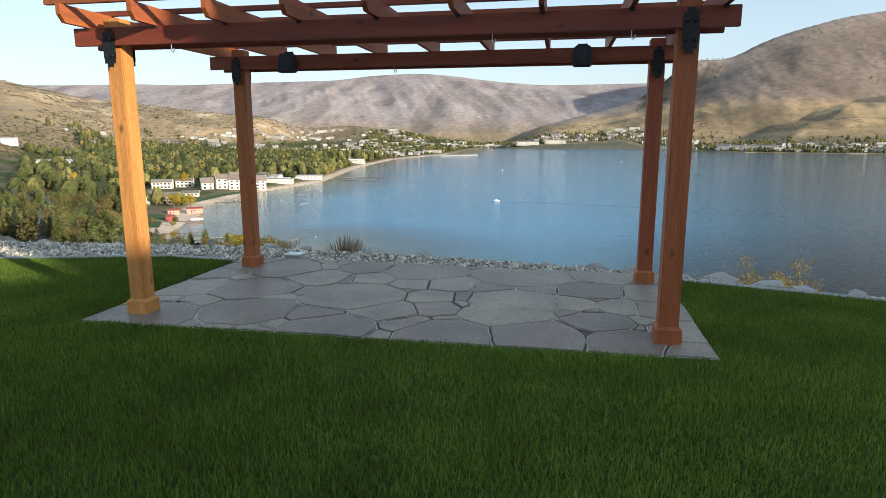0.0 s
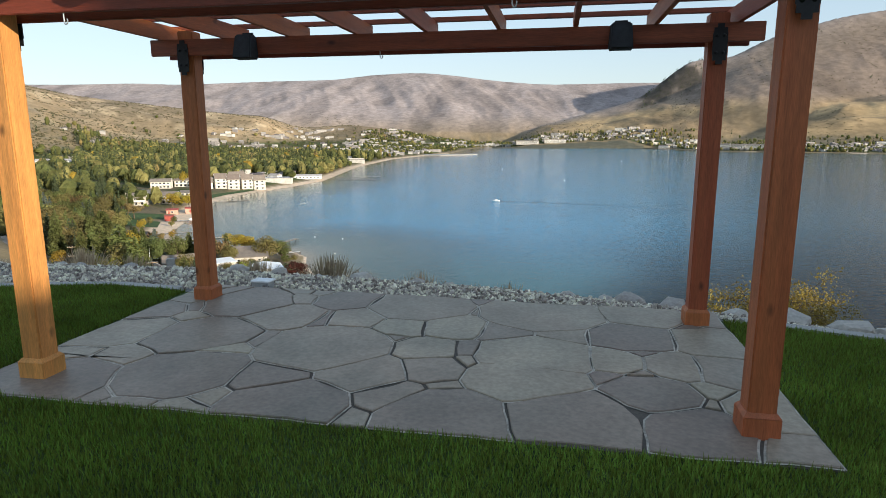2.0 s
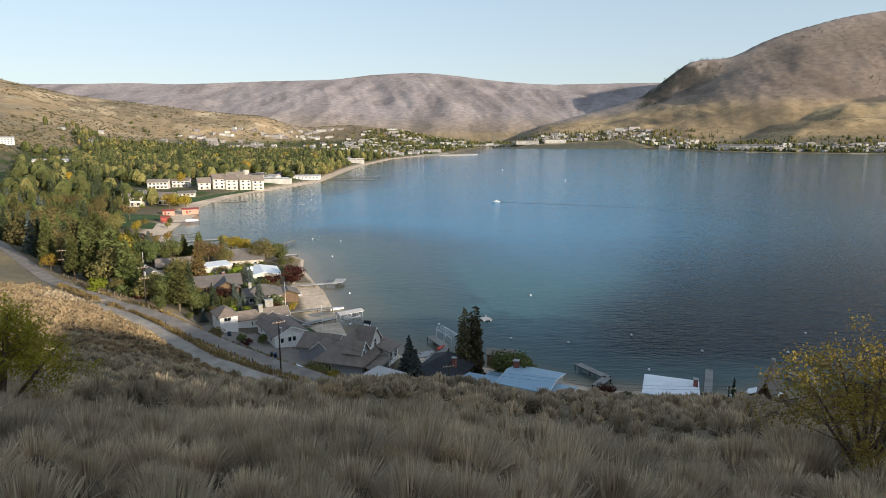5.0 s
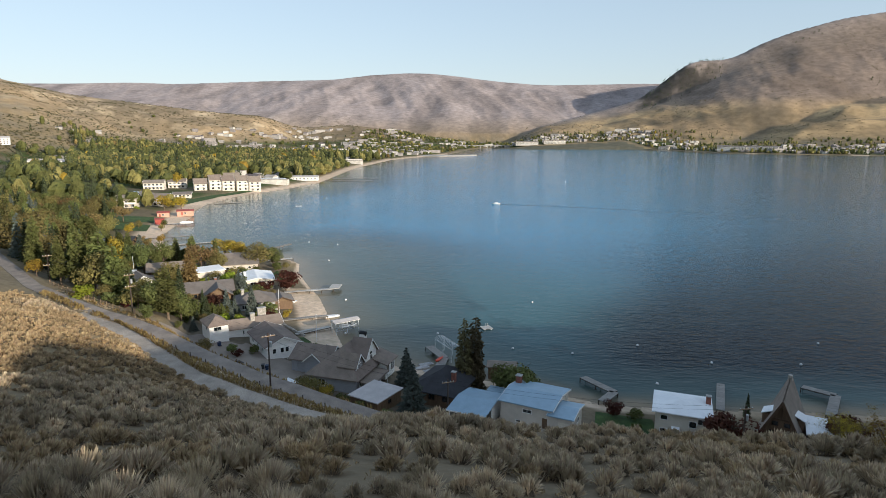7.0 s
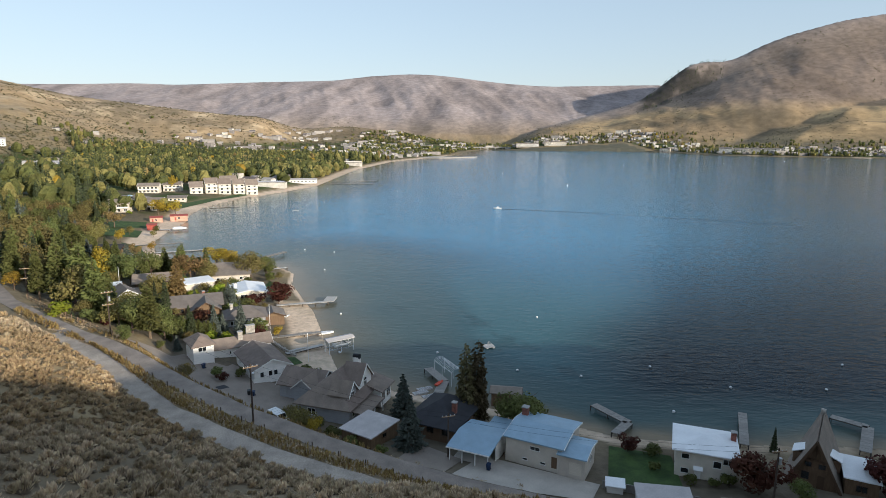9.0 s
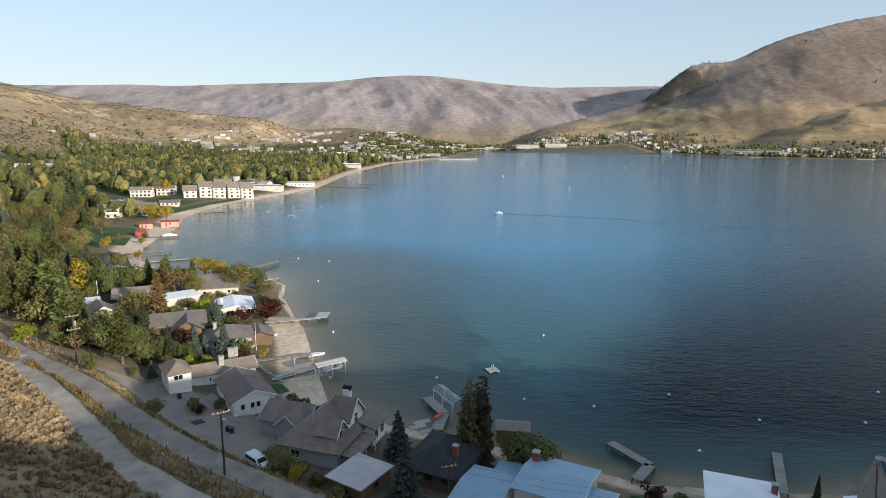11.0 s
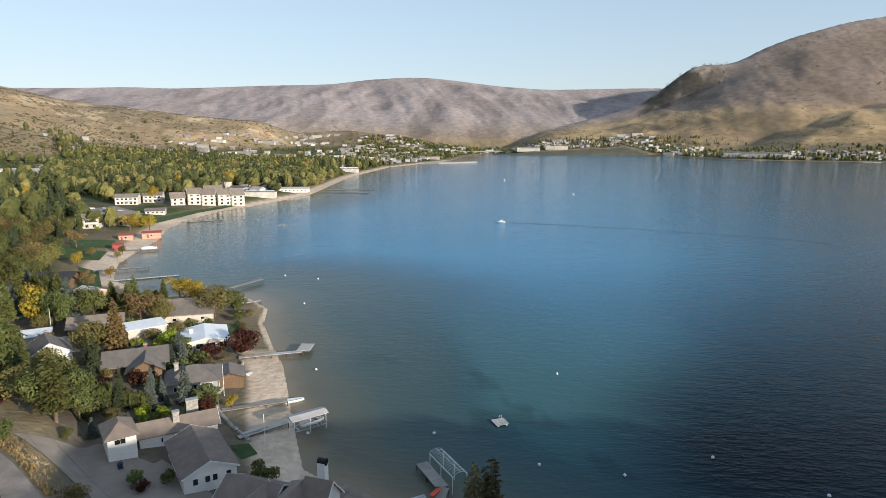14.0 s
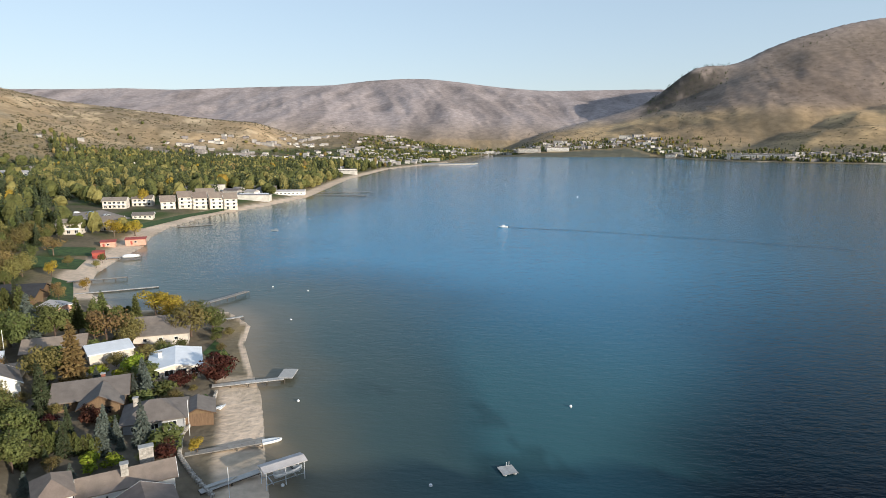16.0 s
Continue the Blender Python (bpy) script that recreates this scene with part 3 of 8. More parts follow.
# ---- ground ----
def ground_cover(x, y, z, d):
    """The colour of the ground by kind of land (shore sand, lawns and gardens, dry slopes, scrub, orchards), with hill
    tones graded by bearing and height.
    """
    n1, n2, n3 = fbm(x, y * np.where(y > 600, 0.35, 1.0), 90, 4, 5)[:, None], fbm(x, y, 22, 4, 6)[:, None], fbm(x, y, 400, 4, 8)[:, None]
    straw, sage = np.array([0.27, 0.205, 0.115]), np.array([0.20, 0.165, 0.11])
    earth, green = np.array([0.25, 0.185, 0.115]), np.array([0.055, 0.075, 0.022])
    c = straw * (1 - step(0.4, 0.65, n2)) + sage * step(0.4, 0.65, n2)
    litter = (step(6, 14, y) * step(-30, -4, x + 26) * step(170, 120, y))[:, None]
    c = c * (1 - litter) + np.array([0.21, 0.165, 0.108]) * (0.8 + 0.4 * n2) * litter
    town = (step(18, 30, d) * step(1, -4, z + 46 + 0 * d) * step(150, 260, y) * step(-0.02, 0.05, d / 1000 + 0.03))[:, None]
    town = np.maximum(town, (step(230, 420, y) * step(14, 30, d) * step(-18, -30, z) * step(2700, 2300, y))[:, None])
    town = town * np.where((x > 0.1 * y) & (y > 1200), step(170, 70, d), 1.0)[:, None]
    garden = green * (0.8 + 0.7 * n1) * step(0.35, 0.6, n2) + np.array([0.14, 0.115, 0.075]) * (1 - step(0.35, 0.6, n2))
    c = c * (1 - town) + garden * town
    yard = (step(2, 14, d) * step(-43.5, -46, z) * step(330, 240, y))[:, None]
    c = c * (1 - yard) + (np.array([0.15, 0.125, 0.09]) * (0.75 + 0.6 * n2)) * yard
    reach = np.where((y > 226) & (y < 296), 1.6, np.where(x > -26, 3.5, np.where(y < 226, 9.0, 14.0)))
    sand = (step(1.15, 0.85, d / reach) * step(1900, 1500, y))[:, None] * np.where((x > 45) & (y < 400), 0.35, 1.0)[:, None]
    trodden = step(0.45, 0.62, fbm(x, y, 6, 4, 41))[:, None] * step(240, 220, y)[:, None]
    beach = np.array([0.64, 0.50, 0.37]) * (0.88 + 0.24 * n2) * (1 - 0.25 * trodden) + np.array([0.20, 0.17, 0.095]) * 0.25 * trodden
    c = c * (1 - sand) + beach * sand
    far = step(900, 1800, y)[:, None]
    u = (x / np.maximum(y, 1))[:, None]
    hill = step(-30, 10, z)[:, None] * far
    tone = earth * (1 - step(0.42, 0.58, n1)) + np.array([0.30, 0.215, 0.125]) * step(0.42, 0.58, n1)
    gold = np.array([0.50, 0.35, 0.185])
    golden = step(0.12, 0.22, u) * step(230, 90, z)[:, None] * step(0.40, 0.50, n3)
    tone = tone * (1 - golden) + gold * golden
    scrub = step(0.52, 0.64, fbm(x + 0.3 * y, y * 0.4, 140, 5, 12))[:, None] * 0.6
    tone = tone * (1 - scrub) + np.array([0.13, 0.105, 0.07]) * scrub
    scar = step(0.56, 0.66, fbm(x, y, 48, 4, 137))[:, None] * step(-0.15, -0.25, u)
    tone = tone * (1 - 0.6 * scar) + np.array([0.46, 0.36, 0.235]) * 0.6 * scar
    shrub = step(0.60, 0.40, ridged(x - 0.2 * y, y * 0.5, 150, 4, 94))[:, None]
    dry = step(0.45, 0.7, ridged(x - 0.3 * y, y * 0.45, 360, 5, 71))[:, None]
    tone = tone * (1 - 0.45 * shrub) + np.array([0.12, 0.095, 0.06]) * 0.45 * shrub
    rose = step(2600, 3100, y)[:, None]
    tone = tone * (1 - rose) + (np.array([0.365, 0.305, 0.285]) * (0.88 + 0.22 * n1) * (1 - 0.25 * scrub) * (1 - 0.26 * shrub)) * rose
    # right-hand hills: greyer and darker with height
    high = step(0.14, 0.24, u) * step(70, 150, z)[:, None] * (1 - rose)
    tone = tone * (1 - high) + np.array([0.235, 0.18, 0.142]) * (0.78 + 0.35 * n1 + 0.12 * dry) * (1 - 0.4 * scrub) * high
    knob = (step(0.30, 0.32, u[:, 0] + 0.025) * step(0.465, 0.39, u[:, 0] + 0.025) * step(2780, 2830, y) * step(3100, 3020, y))[:, None]
    knob = knob * step(0.3, 0.5, fbm(x, y, 60, 3, 33))[:, None]
    tone = tone * (1 - knob) + np.array([0.085, 0.073, 0.060]) * knob
    # hill tone multiplied up towards the left-hand bearings
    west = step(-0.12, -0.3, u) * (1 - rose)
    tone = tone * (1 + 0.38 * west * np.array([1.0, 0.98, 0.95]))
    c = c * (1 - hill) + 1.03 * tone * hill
    bed = (d < 0)[:, None]
    return np.where(bed, np.array([0.12, 0.115, 0.085]), c)


def build_ground():
    front = np.radians(np.linspace(-43, 43, 560))
    rest = np.radians(np.linspace(43, 317, 110)[1:-1])
    a = np.concatenate([front, rest])
    r = np.concatenate([[0.0], np.geomspace(2, 55, 100), np.linspace(55, 215, 160)[1:], np.geomspace(215, 1300, 110)[1:], np.linspace(1300, 4950, 180)[1:]])
    aa, rr = np.meshgrid(a, r)
    x, y = (np.sin(aa) * rr).ravel(), (np.cos(aa) * rr).ravel()
    d = inland(x, y)
    z = height(x, y, d)
    rows, cols = aa.shape
    i, j = np.meshgrid(np.arange(rows - 1), np.arange(cols), indexing="ij")
    k = (j + 1) % cols
    faces = np.stack([i * cols + j, i * cols + k, (i + 1) * cols + k, (i + 1) * cols + j], -1).reshape(-1, 4)[:, ::-1]
    me = sheet("ground", np.stack([x, y, z], 1), faces, "ground", True)
    col = me.color_attributes.new("cover", "FLOAT_COLOR", "POINT")
    rgba = np.ones((len(x), 4), np.float32)
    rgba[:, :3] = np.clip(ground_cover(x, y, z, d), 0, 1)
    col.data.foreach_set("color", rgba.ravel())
    return tagged(new("ground", me), "dry hills, shore strip and town flats round a lake", "ground", kind="structure")


build_ground()


def build_water():
    a = np.radians(np.linspace(-50, 86, 260))
    r = 90.0 * (4200 / 90.0) ** np.linspace(0, 1, 200)
    aa, rr = np.meshgrid(a, r)
    x, y = (np.sin(aa) * rr).ravel(), (np.cos(aa) * rr).ravel()
    d = -inland(x, y)
    rows, cols = aa.shape
    i, j = np.meshgrid(np.arange(rows - 1), np.arange(cols - 1), indexing="ij")
    faces = np.stack([i * cols + j, (i + 1) * cols + j, (i + 1) * cols + j + 1, i * cols + j + 1], -1).reshape(-1, 4)
    keep = (d[faces] > -25).any(1)
    me = sheet("lake", np.stack([x, y, np.full_like(x, WATER)], 1), faces[keep][:, ::-1], "water", True)
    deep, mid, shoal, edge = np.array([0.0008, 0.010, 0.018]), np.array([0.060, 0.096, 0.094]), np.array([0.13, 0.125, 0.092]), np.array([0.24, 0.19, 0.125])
    e = (d + (fbm(x, y, 18, 3, 21) - 0.5) * 9)[:, None]
    steep = (1 + 2.2 * step(-8, 30, x))[:, None]
    t1, t2, t3 = step(0, 8, e * steep), step(4, 26, e * steep), step(18, 90, e * steep)
    c = edge * (1 - t1) + shoal * t1
    c = c * (1 - t2) + mid * t2
    c = c * (1 - t3) + deep * t3
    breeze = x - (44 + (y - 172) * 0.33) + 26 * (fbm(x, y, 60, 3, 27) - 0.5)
    # paler teal on the left of the breeze line
    teal_side = (step(16, -34, breeze) * step(340, 220, y))[:, None] * t3
    c = c * (1 - teal_side) + np.array([0.048, 0.118, 0.132]) * teal_side
    weed = (step(0.62, 0.70, fbm(x + 0.5 * y, y, 11, 4, 29)) * step(16, 30, d) * step(75, 50, d) * step(240, 210, y))[:, None]
    c = c * (1 - 0.3 * weed)
    # painted reflections: blue for the sky, darker to the right for the hill
    sky_reflection = np.array([0.044, 0.222, 0.385])
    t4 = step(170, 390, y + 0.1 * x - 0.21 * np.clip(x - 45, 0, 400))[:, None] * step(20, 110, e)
    hill_reflection = step(0.14, 0.6, x / np.maximum(y, 1))[:, None]
    c = c * (1 - t4) + (sky_reflection * (1 - hill_reflection) + np.array([0.034, 0.105, 0.16]) * hill_reflection) * t4
    wind = 0.12 + 0.88 * step(-16, 24, breeze) * (0.6 + 0.4 * step(0.3, 0.6, fbm(x, y * 0.6, 90, 3, 28)))
    wind = np.maximum(wind, 0.5 * step(230, 420, y)) * step(2, 30, d)
    attr = me.attributes.new("wind", "FLOAT", "POINT")
    attr.data.foreach_set("value", wind.astype(np.float32))
    col = me.color_attributes.new("depth_reflect_tint", "FLOAT_COLOR", "POINT")
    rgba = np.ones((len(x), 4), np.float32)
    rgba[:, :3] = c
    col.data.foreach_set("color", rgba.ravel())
    return tagged(new("lake_water", me), "calm blue lake with fine ripples and green shallows", "lake", kind="structure")


build_water()

# ---- terrace: pergola, flagstones, lawn, gravel ----
PERGOLA = pose(-0.205, 9.514, 0.0, 0, 0, -9.2)
PW, PD = 4.60, 2.03
POST_X = {-1: (-2.308, 2.295), 1: (-2.279, 2.379)}


def build_pergola():
    top = thing("pergola", "stained cedar pergola with black iron brackets on a flagstone patio", "pergola", PERGOLA)
    post = Geo().box(-0.075, -0.075, 0.0, 0.075, 0.075, 2.58).mesh("post", "cedar", 0.008)
    base = Geo().box(-0.098, -0.098, 0.0, 0.098, 0.098, 0.13).add(
        [(-0.098, -0.098, 0.13), (0.098, -0.098, 0.13), (0.098, 0.098, 0.13), (-0.098, 0.098, 0.13), (-0.078, -0.078, 0.155), (0.078, -0.078, 0.155), (0.078, 0.078, 0.155), (-0.078, 0.078, 0.155)],
        [(4, 5, 6, 7), (0, 1, 5, 4), (1, 2, 6, 5), (2, 3, 7, 6), (3, 0, 4, 7)]).mesh("post_base", "cedar", 0.004)
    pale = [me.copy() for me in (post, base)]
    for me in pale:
        me.materials[0] = M["cedar_sunlit"]
    plate = Geo()
    for z0, z1, w in ((0.0, 0.03, 0.025), (0.03, 0.07, 0.05), (0.07, 0.24, 0.055), (0.24, 0.28, 0.05), (0.28, 0.31, 0.025)):
        plate.box(-w, -0.008, z0 + 0.0, w, 0.0, z1)
    for x, z in ((-0.028, 0.09), (0.028, 0.09), (-0.028, 0.22), (0.028, 0.22)):
        plate.ball((x, -0.012, z), 0.013, 0.011, 0.013, 5, 8)
    plate = plate.mesh("bracket", "iron")
    for sy in (-1, 1):
        ends = POST_X[sy]
        for sx in (-1, 1):
            x, y = ends[sx > 0], sy * PD / 2
            # the near left post takes the colour with sunlight painted in
            sunlit_post = sy < 0 and sx < 0
            p = part("post", pale[0] if sunlit_post else post, "", top, "cedar post in a honey colour painted as sunlit" if sunlit_post else "")
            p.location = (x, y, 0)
            b = part("post_base", pale[1] if sunlit_post else base, "", p)
            for face in (-1, 1):
                m = part("bracket", plate, "", p, "black iron bracket plate")
                m.location = (0, face * 0.118, 2.18)
                m.rotation_euler = (0, 0, 0 if face < 0 else math.pi)
        for face, drop, over in ((-1, 0.0, 0.33), (1, 0.012, 0.27)):
            yy = sy * PD / 2 + face * 0.096
            g = Geo().box(ends[0] - over, yy - 0.019, 2.355 - drop, ends[1] + over, yy + 0.019, 2.50 - drop)
            part("beam", g, "cedar_beam", top, "", 0.004)
    for i in range(9):
        x = -PW / 2 - 0.20 + i * (PW + 0.42) / 8
        y0, y1 = -PD / 2 - 0.42, PD / 2 + 0.36
        g = Geo().add([(x - 0.019, y0, 2.56), (x - 0.019, y0 + 0.05, 2.50), (x - 0.019, y1 - 0.05, 2.50), (x - 0.019, y1, 2.56), (x - 0.019, y1, 2.64), (x - 0.019, y0, 2.64),
                       (x + 0.019, y0, 2.56), (x + 0.019, y0 + 0.05, 2.50), (x + 0.019, y1 - 0.05, 2.50), (x + 0.019, y1, 2.56), (x + 0.019, y1, 2.64), (x + 0.019, y0, 2.64)],
                      [(0, 1, 2, 3, 4, 5), (11, 10, 9, 8, 7, 6)] + [((k + 1) % 6, k, k + 6, (k + 1) % 6 + 6) for k in range(6)])
        part("rafter", g, "cedar_rafter", top)
        for sy in (-1, 1):
            part("rafter_clip", Geo().tube((x, sy * (PD / 2 + 0.118), 2.485), (x, sy * (PD / 2 + 0.122), 2.515), 0.02), "iron", top)
    for i in range(6):
        y = -PD / 2 - 0.36 + i * (PD + 0.66) / 5
        part("slat", Geo().box(-PW / 2 - 0.36, y - 0.022, 2.641, PW / 2 + 0.36, y + 0.022, 2.683), "cedar_beam", top, "", 0.003)
    for x, y in ((-1.75, -PD / 2), (0.9, -PD / 2), (1.9, -PD / 2), (-0.4, PD / 2)):
        g = Geo().tube((x, y - 0.096, 2.36), (x, y - 0.096, 2.31), 0.004, sides=6)
        for k in range(6):
            t0, t1 = math.pi * k / 5, math.pi * (k + 1) / 5
            g.tube((x + 0.012 - 0.012 * math.cos(t0), y - 0.096, 2.31 - 0.02 * math.sin(t0)), (x + 0.012 - 0.012 * math.cos(t1), y - 0.096, 2.31 - 0.02 * math.sin(t1)), 0.004, sides=6)
        part("hook", g, "galv", top, "small steel hook")
    return top


build_pergola()


def build_speaker(x):
    ob = thing("outdoor_speaker", "small outdoor speaker under a black cloth cover on the beam", "speaker", PERGOLA @ pose(x, PD / 2 - 0.125, 2.30), "speakers on the beam")
    part("cover", Geo().hexa([(-0.09, -0.15, 0.0), (0.09, -0.15, 0.0), (0.10, 0.0, 0.0), (-0.10, 0.0, 0.0), (-0.075, -0.10, 0.21), (0.075, -0.10, 0.21), (0.085, 0.0, 0.21), (-0.085, 0.0, 0.21)]), "cloth_cover", ob, "", 0.012)
    part("mount", Geo().box(-0.05, -0.005, 0.17, 0.05, 0.012, 0.235), "iron", ob)


build_speaker(-1.62)
build_speaker(1.62)


def clip_cell(poly, nx, ny, c):
    """The part of a polygon on one side of a line."""
    out = []
    for (x0, y0), (x1, y1) in zip(poly, poly[1:] + poly[:1]):
        a, b = nx * x0 + ny * y0 - c, nx * x1 + ny * y1 - c
        if a <= 0:
            out.append((x0, y0))
        if a * b < 0:
            t = a / (a - b)
            out.append((x0 + t * (x1 - x0), y0 + t * (y1 - y0)))
    return out


PATIO = [(-2.70, -1.38), (2.62, -1.38), (2.62, 1.40), (-2.60, 1.52)]


def inset(poly, dist):
    k, out = len(poly), []
    for i in range(k):
        (xa, ya), (x, y), (xb, yb) = poly[i - 1], poly[i], poly[(i + 1) % k]
        e0, e1 = Vector((x - xa, y - ya)).normalized(), Vector((xb - x, yb - y)).normalized()
        n = Vector((-e0.y - e1.y, e0.x + e1.x))
        n = n / max(0.35, n.length_squared) * 2
        out.append((x + n.x * dist, y + n.y * dist))
    return out


def area(poly):
    return 0.5 * sum(x0 * y1 - x1 * y0 for (x0, y0), (x1, y1) in zip(poly, poly[1:] + poly[:1]))


def build_patio():
    top = thing("patio", "flagstone patio of large irregular grey slabs in dark mortar", "patio", PERGOLA, kind="structure")
    part("mortar_bed", Geo().prism(PATIO, -0.10, 0.006), "mortar", top, "dark mortar bed")
    r = random.Random(23)
    # the large slabs by place and half-width, then small fillers in the gaps
    slabs = """-1.76 .92 .45;-1.35 1.1 .2;-.89 1.16 .3;-.07 1.09 .5;1.05 1.07 .58;1.94 1.21 .4;2.55 1.1 .25;-2.6 .48 .35;-2.47 .95 .16;-1.25 .58 .36;-.88 .55 .15;-.58 .6 .27;-.07 .48 .27
.32 .54 .34;1.24 .5 .24;1.78 .5 .36;2.5 .45 .42;-1.7 -.06 .46;-.57 -.16 .52;-1.42 -.37 .26;.2 -.06 .27;.52 -.02 .14;.75 .5 .28;1.03 -.05 .46;1.6 -.05 .24;1.82 .2 .14;2.05 -.08 .26
2.45 -.1 .36;-1.4 -.8 .46;-.72 -.75 .3;-.15 -.58 .36;.3 -.42 .26;.99 -.5 .42;-2.0 -.6 .22;.56 -.24 .12;-2.4 -.05 .4;-.45 -1.15 .4;.15 -.92 .25;.55 -1.18 .42;1.28 -1.03 .42;1.8 -.62 .3;1.64 -.88 .15;1.99 -1.08 .33;2.5 -.75 .3;2.5 -1.25 .24;-2.15 -1.1 .42"""
    seeds = [tuple(float(a) for a in e.split()) for e in slabs.replace("\n", ";").split(";")]
    for _ in range(3000):
        p = (r.uniform(-2.6, 2.6), r.uniform(-1.35, 1.4), r.uniform(0.03, 0.08))
        if len(seeds) < 72 and all(math.hypot(p[0] - q[0], p[1] - q[1]) > q[2] * 0.92 + p[2] for q in seeds):
            seeds.append(p)
    for i, (sx, sy, sr) in enumerate(seeds):
        poly = list(PATIO)
        for j, (qx, qy, qr) in enumerate(seeds):
            if i != j and poly:
                nx, ny = qx - sx, qy - sy
                poly = clip_cell(poly, nx, ny, nx * (sx + qx) / 2 + ny * (sy + qy) / 2 + (sr * sr - qr * qr) / 2)
        if len(poly) < 3 or area(poly) < 0.006:
            continue
        poly = inset(poly, r.uniform(0.009, 0.02))
        if area(poly) < 0.004:
            continue
        # wavy hand-cut edges
        edge = []
        for (x0, y0), (x1, y1) in zip(poly, poly[1:] + poly[:1]):
            length = math.hypot(x1 - x0, y1 - y0)
            parts = max(1, int(length / 0.11))
            bow = r.uniform(-0.05, 0.05) * min(1, length)
            for k in range(parts):
                t = k / parts
                off = bow * math.sin(math.pi * t) + (r.uniform(-0.007, 0.007) if k else 0)
                edge.append((x0 + t * (x1 - x0) - (y1 - y0) / max(length, 1e-6) * off, y0 + t * (y1 - y0) + (x1 - x0) / max(length, 1e-6) * off))
        lift = r.uniform(0.016, 0.024)
        inner = inset(edge, 0.006)
        k = len(edge)
        verts = [(x, y, -0.04) for x, y in edge] + [(x, y, lift - 0.005) for x, y in edge] + [(x, y, lift) for x, y in inner]
        faces = [tuple(range(2 * k, 3 * k))]
        for ring in (0, k):
            faces += [(ring + a, ring + (a + 1) % k, ring + k + (a + 1) % k, ring + k + a) for a in range(k)]
        part("flagstone", Geo().add(verts, faces), "flagstone", top)
        haze = inset(edge, -0.013)
        part("mortar_rim", Geo().add([(x, y, 0.007 + 0.004) for x, y in haze] + [(x, y, 0.007 + 0.004) for x, y in edge],
                                     [(a, (a + 1) % k, k + (a + 1) % k, k + a) for a in range(k)]), "mortar_edge", top) if r.random() < 0.75 else None
    return top


build_patio()

# the line between lawn and gravel, left and right of the patio
KERB_X = [-40, -12, -5.4, -3.6, -2.6, 2.6, 4.2, 8.0, 40]
KERB_Y = [9.0, 10.7, 11.25, 11.4, 11.15, 10.2, 9.45, 7.2, -12.0]


def kerb_y(x):
    return np.interp(x, KERB_X, KERB_Y)


def in_patio(x, y, grow=0.0):
    c, s = math.cos(radians(9.4)), math.sin(radians(9.4))
    dx, dy = x + 0.178, y - 9.514
    lx, ly = c * dx - s * dy, s * dx + c * dy
    return (lx > -2.70 - grow) & (lx < 2.60 + grow) & (ly > -1.39 - grow) & (ly < 1.46 + grow + 0.4)


def build_kerb(name, x0, x1):
    g, xs = Geo(), np.linspace(x0, x1, 30)
    for a, b in zip(xs[:-1], xs[1:]):
        ya, yb = float(kerb_y(a)), float(kerb_y(b))
        g.hexa([(a, ya, -0.12), (b, yb, -0.12), (b, yb + 0.13, -0.12), (a, ya + 0.13, -0.12), (a, ya, 0.022), (b, yb, 0.022), (b, yb + 0.13, 0.022), (a, ya + 0.13, 0.022)])
    tagged(part("kerb", g, "concrete"), "pale concrete edging between lawn and gravel", "kerb", kind="structure")


build_kerb("kerb", -14, -2.75)
build_kerb("kerb", 2.75, 14)


def build_lawn():
    xs, ys = np.linspace(-14, 14, 141), np.linspace(-9, 12, 106)
    xx, yy = np.meshgrid(xs, ys)
    x, y = xx.ravel(), yy.ravel()
    y = np.minimum(y, kerb_y(x))
    z = 0.004 + 0.012 * fbm(x, y, 1.2, 3, 9) - 0.008
    cols = len(xs)
    i, j = np.meshgrid(np.arange(len(ys) - 1), np.arange(cols - 1), indexing="ij")
    faces = np.stack([i * cols + j, i * cols + j + 1, (i + 1) * cols + j + 1, (i + 1) * cols + j], -1).reshape(-1, 4)
    mid = np.stack([x, y], 1)[faces].mean(1)
    keep = ~in_patio(mid[:, 0], mid[:, 1], -0.30) & (np.abs(y[faces].max(1) - y[faces].min(1)) > 1e-4)
    tagged(new("lawn_soil", sheet("lawn_soil", np.stack([x, y, z], 1), faces[keep], "turf", True)), "dark green lawn turf", "lawn", kind="structure")
    # blades of grass, thinner far from where they can be told apart
    n = 760000
    by = 5.5 + 6.1 * rng.random(n)
    bx = rng.uniform(-1, 1, n) * (0.80 * (by - 3.2) + 0.4)
    keep = (by < kerb_y(bx) - 0.01) & ~in_patio(bx, by, 0.0) & (rng.random(n) < (0.80 * (by - 3.2) + 0.4) / 7.0)
    bx, by = bx[keep], by[keep]
    tall = (0.030 + 0.026 * rng.random(len(bx))) * (0.75 + 0.5 * fbm(bx, by, 0.5, 2, 31))
    turn, lean, width = rng.uniform(0, 2 * np.pi, len(bx)), rng.uniform(0.1, 1.0, len(bx)), rng.uniform(0.0028, 0.0055, len(bx))
    cx, cy = np.cos(turn), np.sin(turn)
    base = np.stack([bx, by, np.full_like(bx, -0.002)], 1)
    side, ahead = np.stack([-cy, cx, 0 * cx], 1) * width[:, None], np.stack([cx, cy, 0 * cx], 1)
    tip = base + np.stack([0 * cx, 0 * cx, tall], 1) + ahead * (tall * lean * 0.7)[:, None]
    verts = np.stack([base - side, base + side, tip], 1).reshape(-1, 3)
    faces = np.arange(len(bx))[:, None] * 3 + [0, 1, 2]
    tagged(new("lawn_grass", sheet("lawn_grass", verts, faces, "blade")), "short dense green lawn grass", "grass", kind="stuff")


build_lawn()


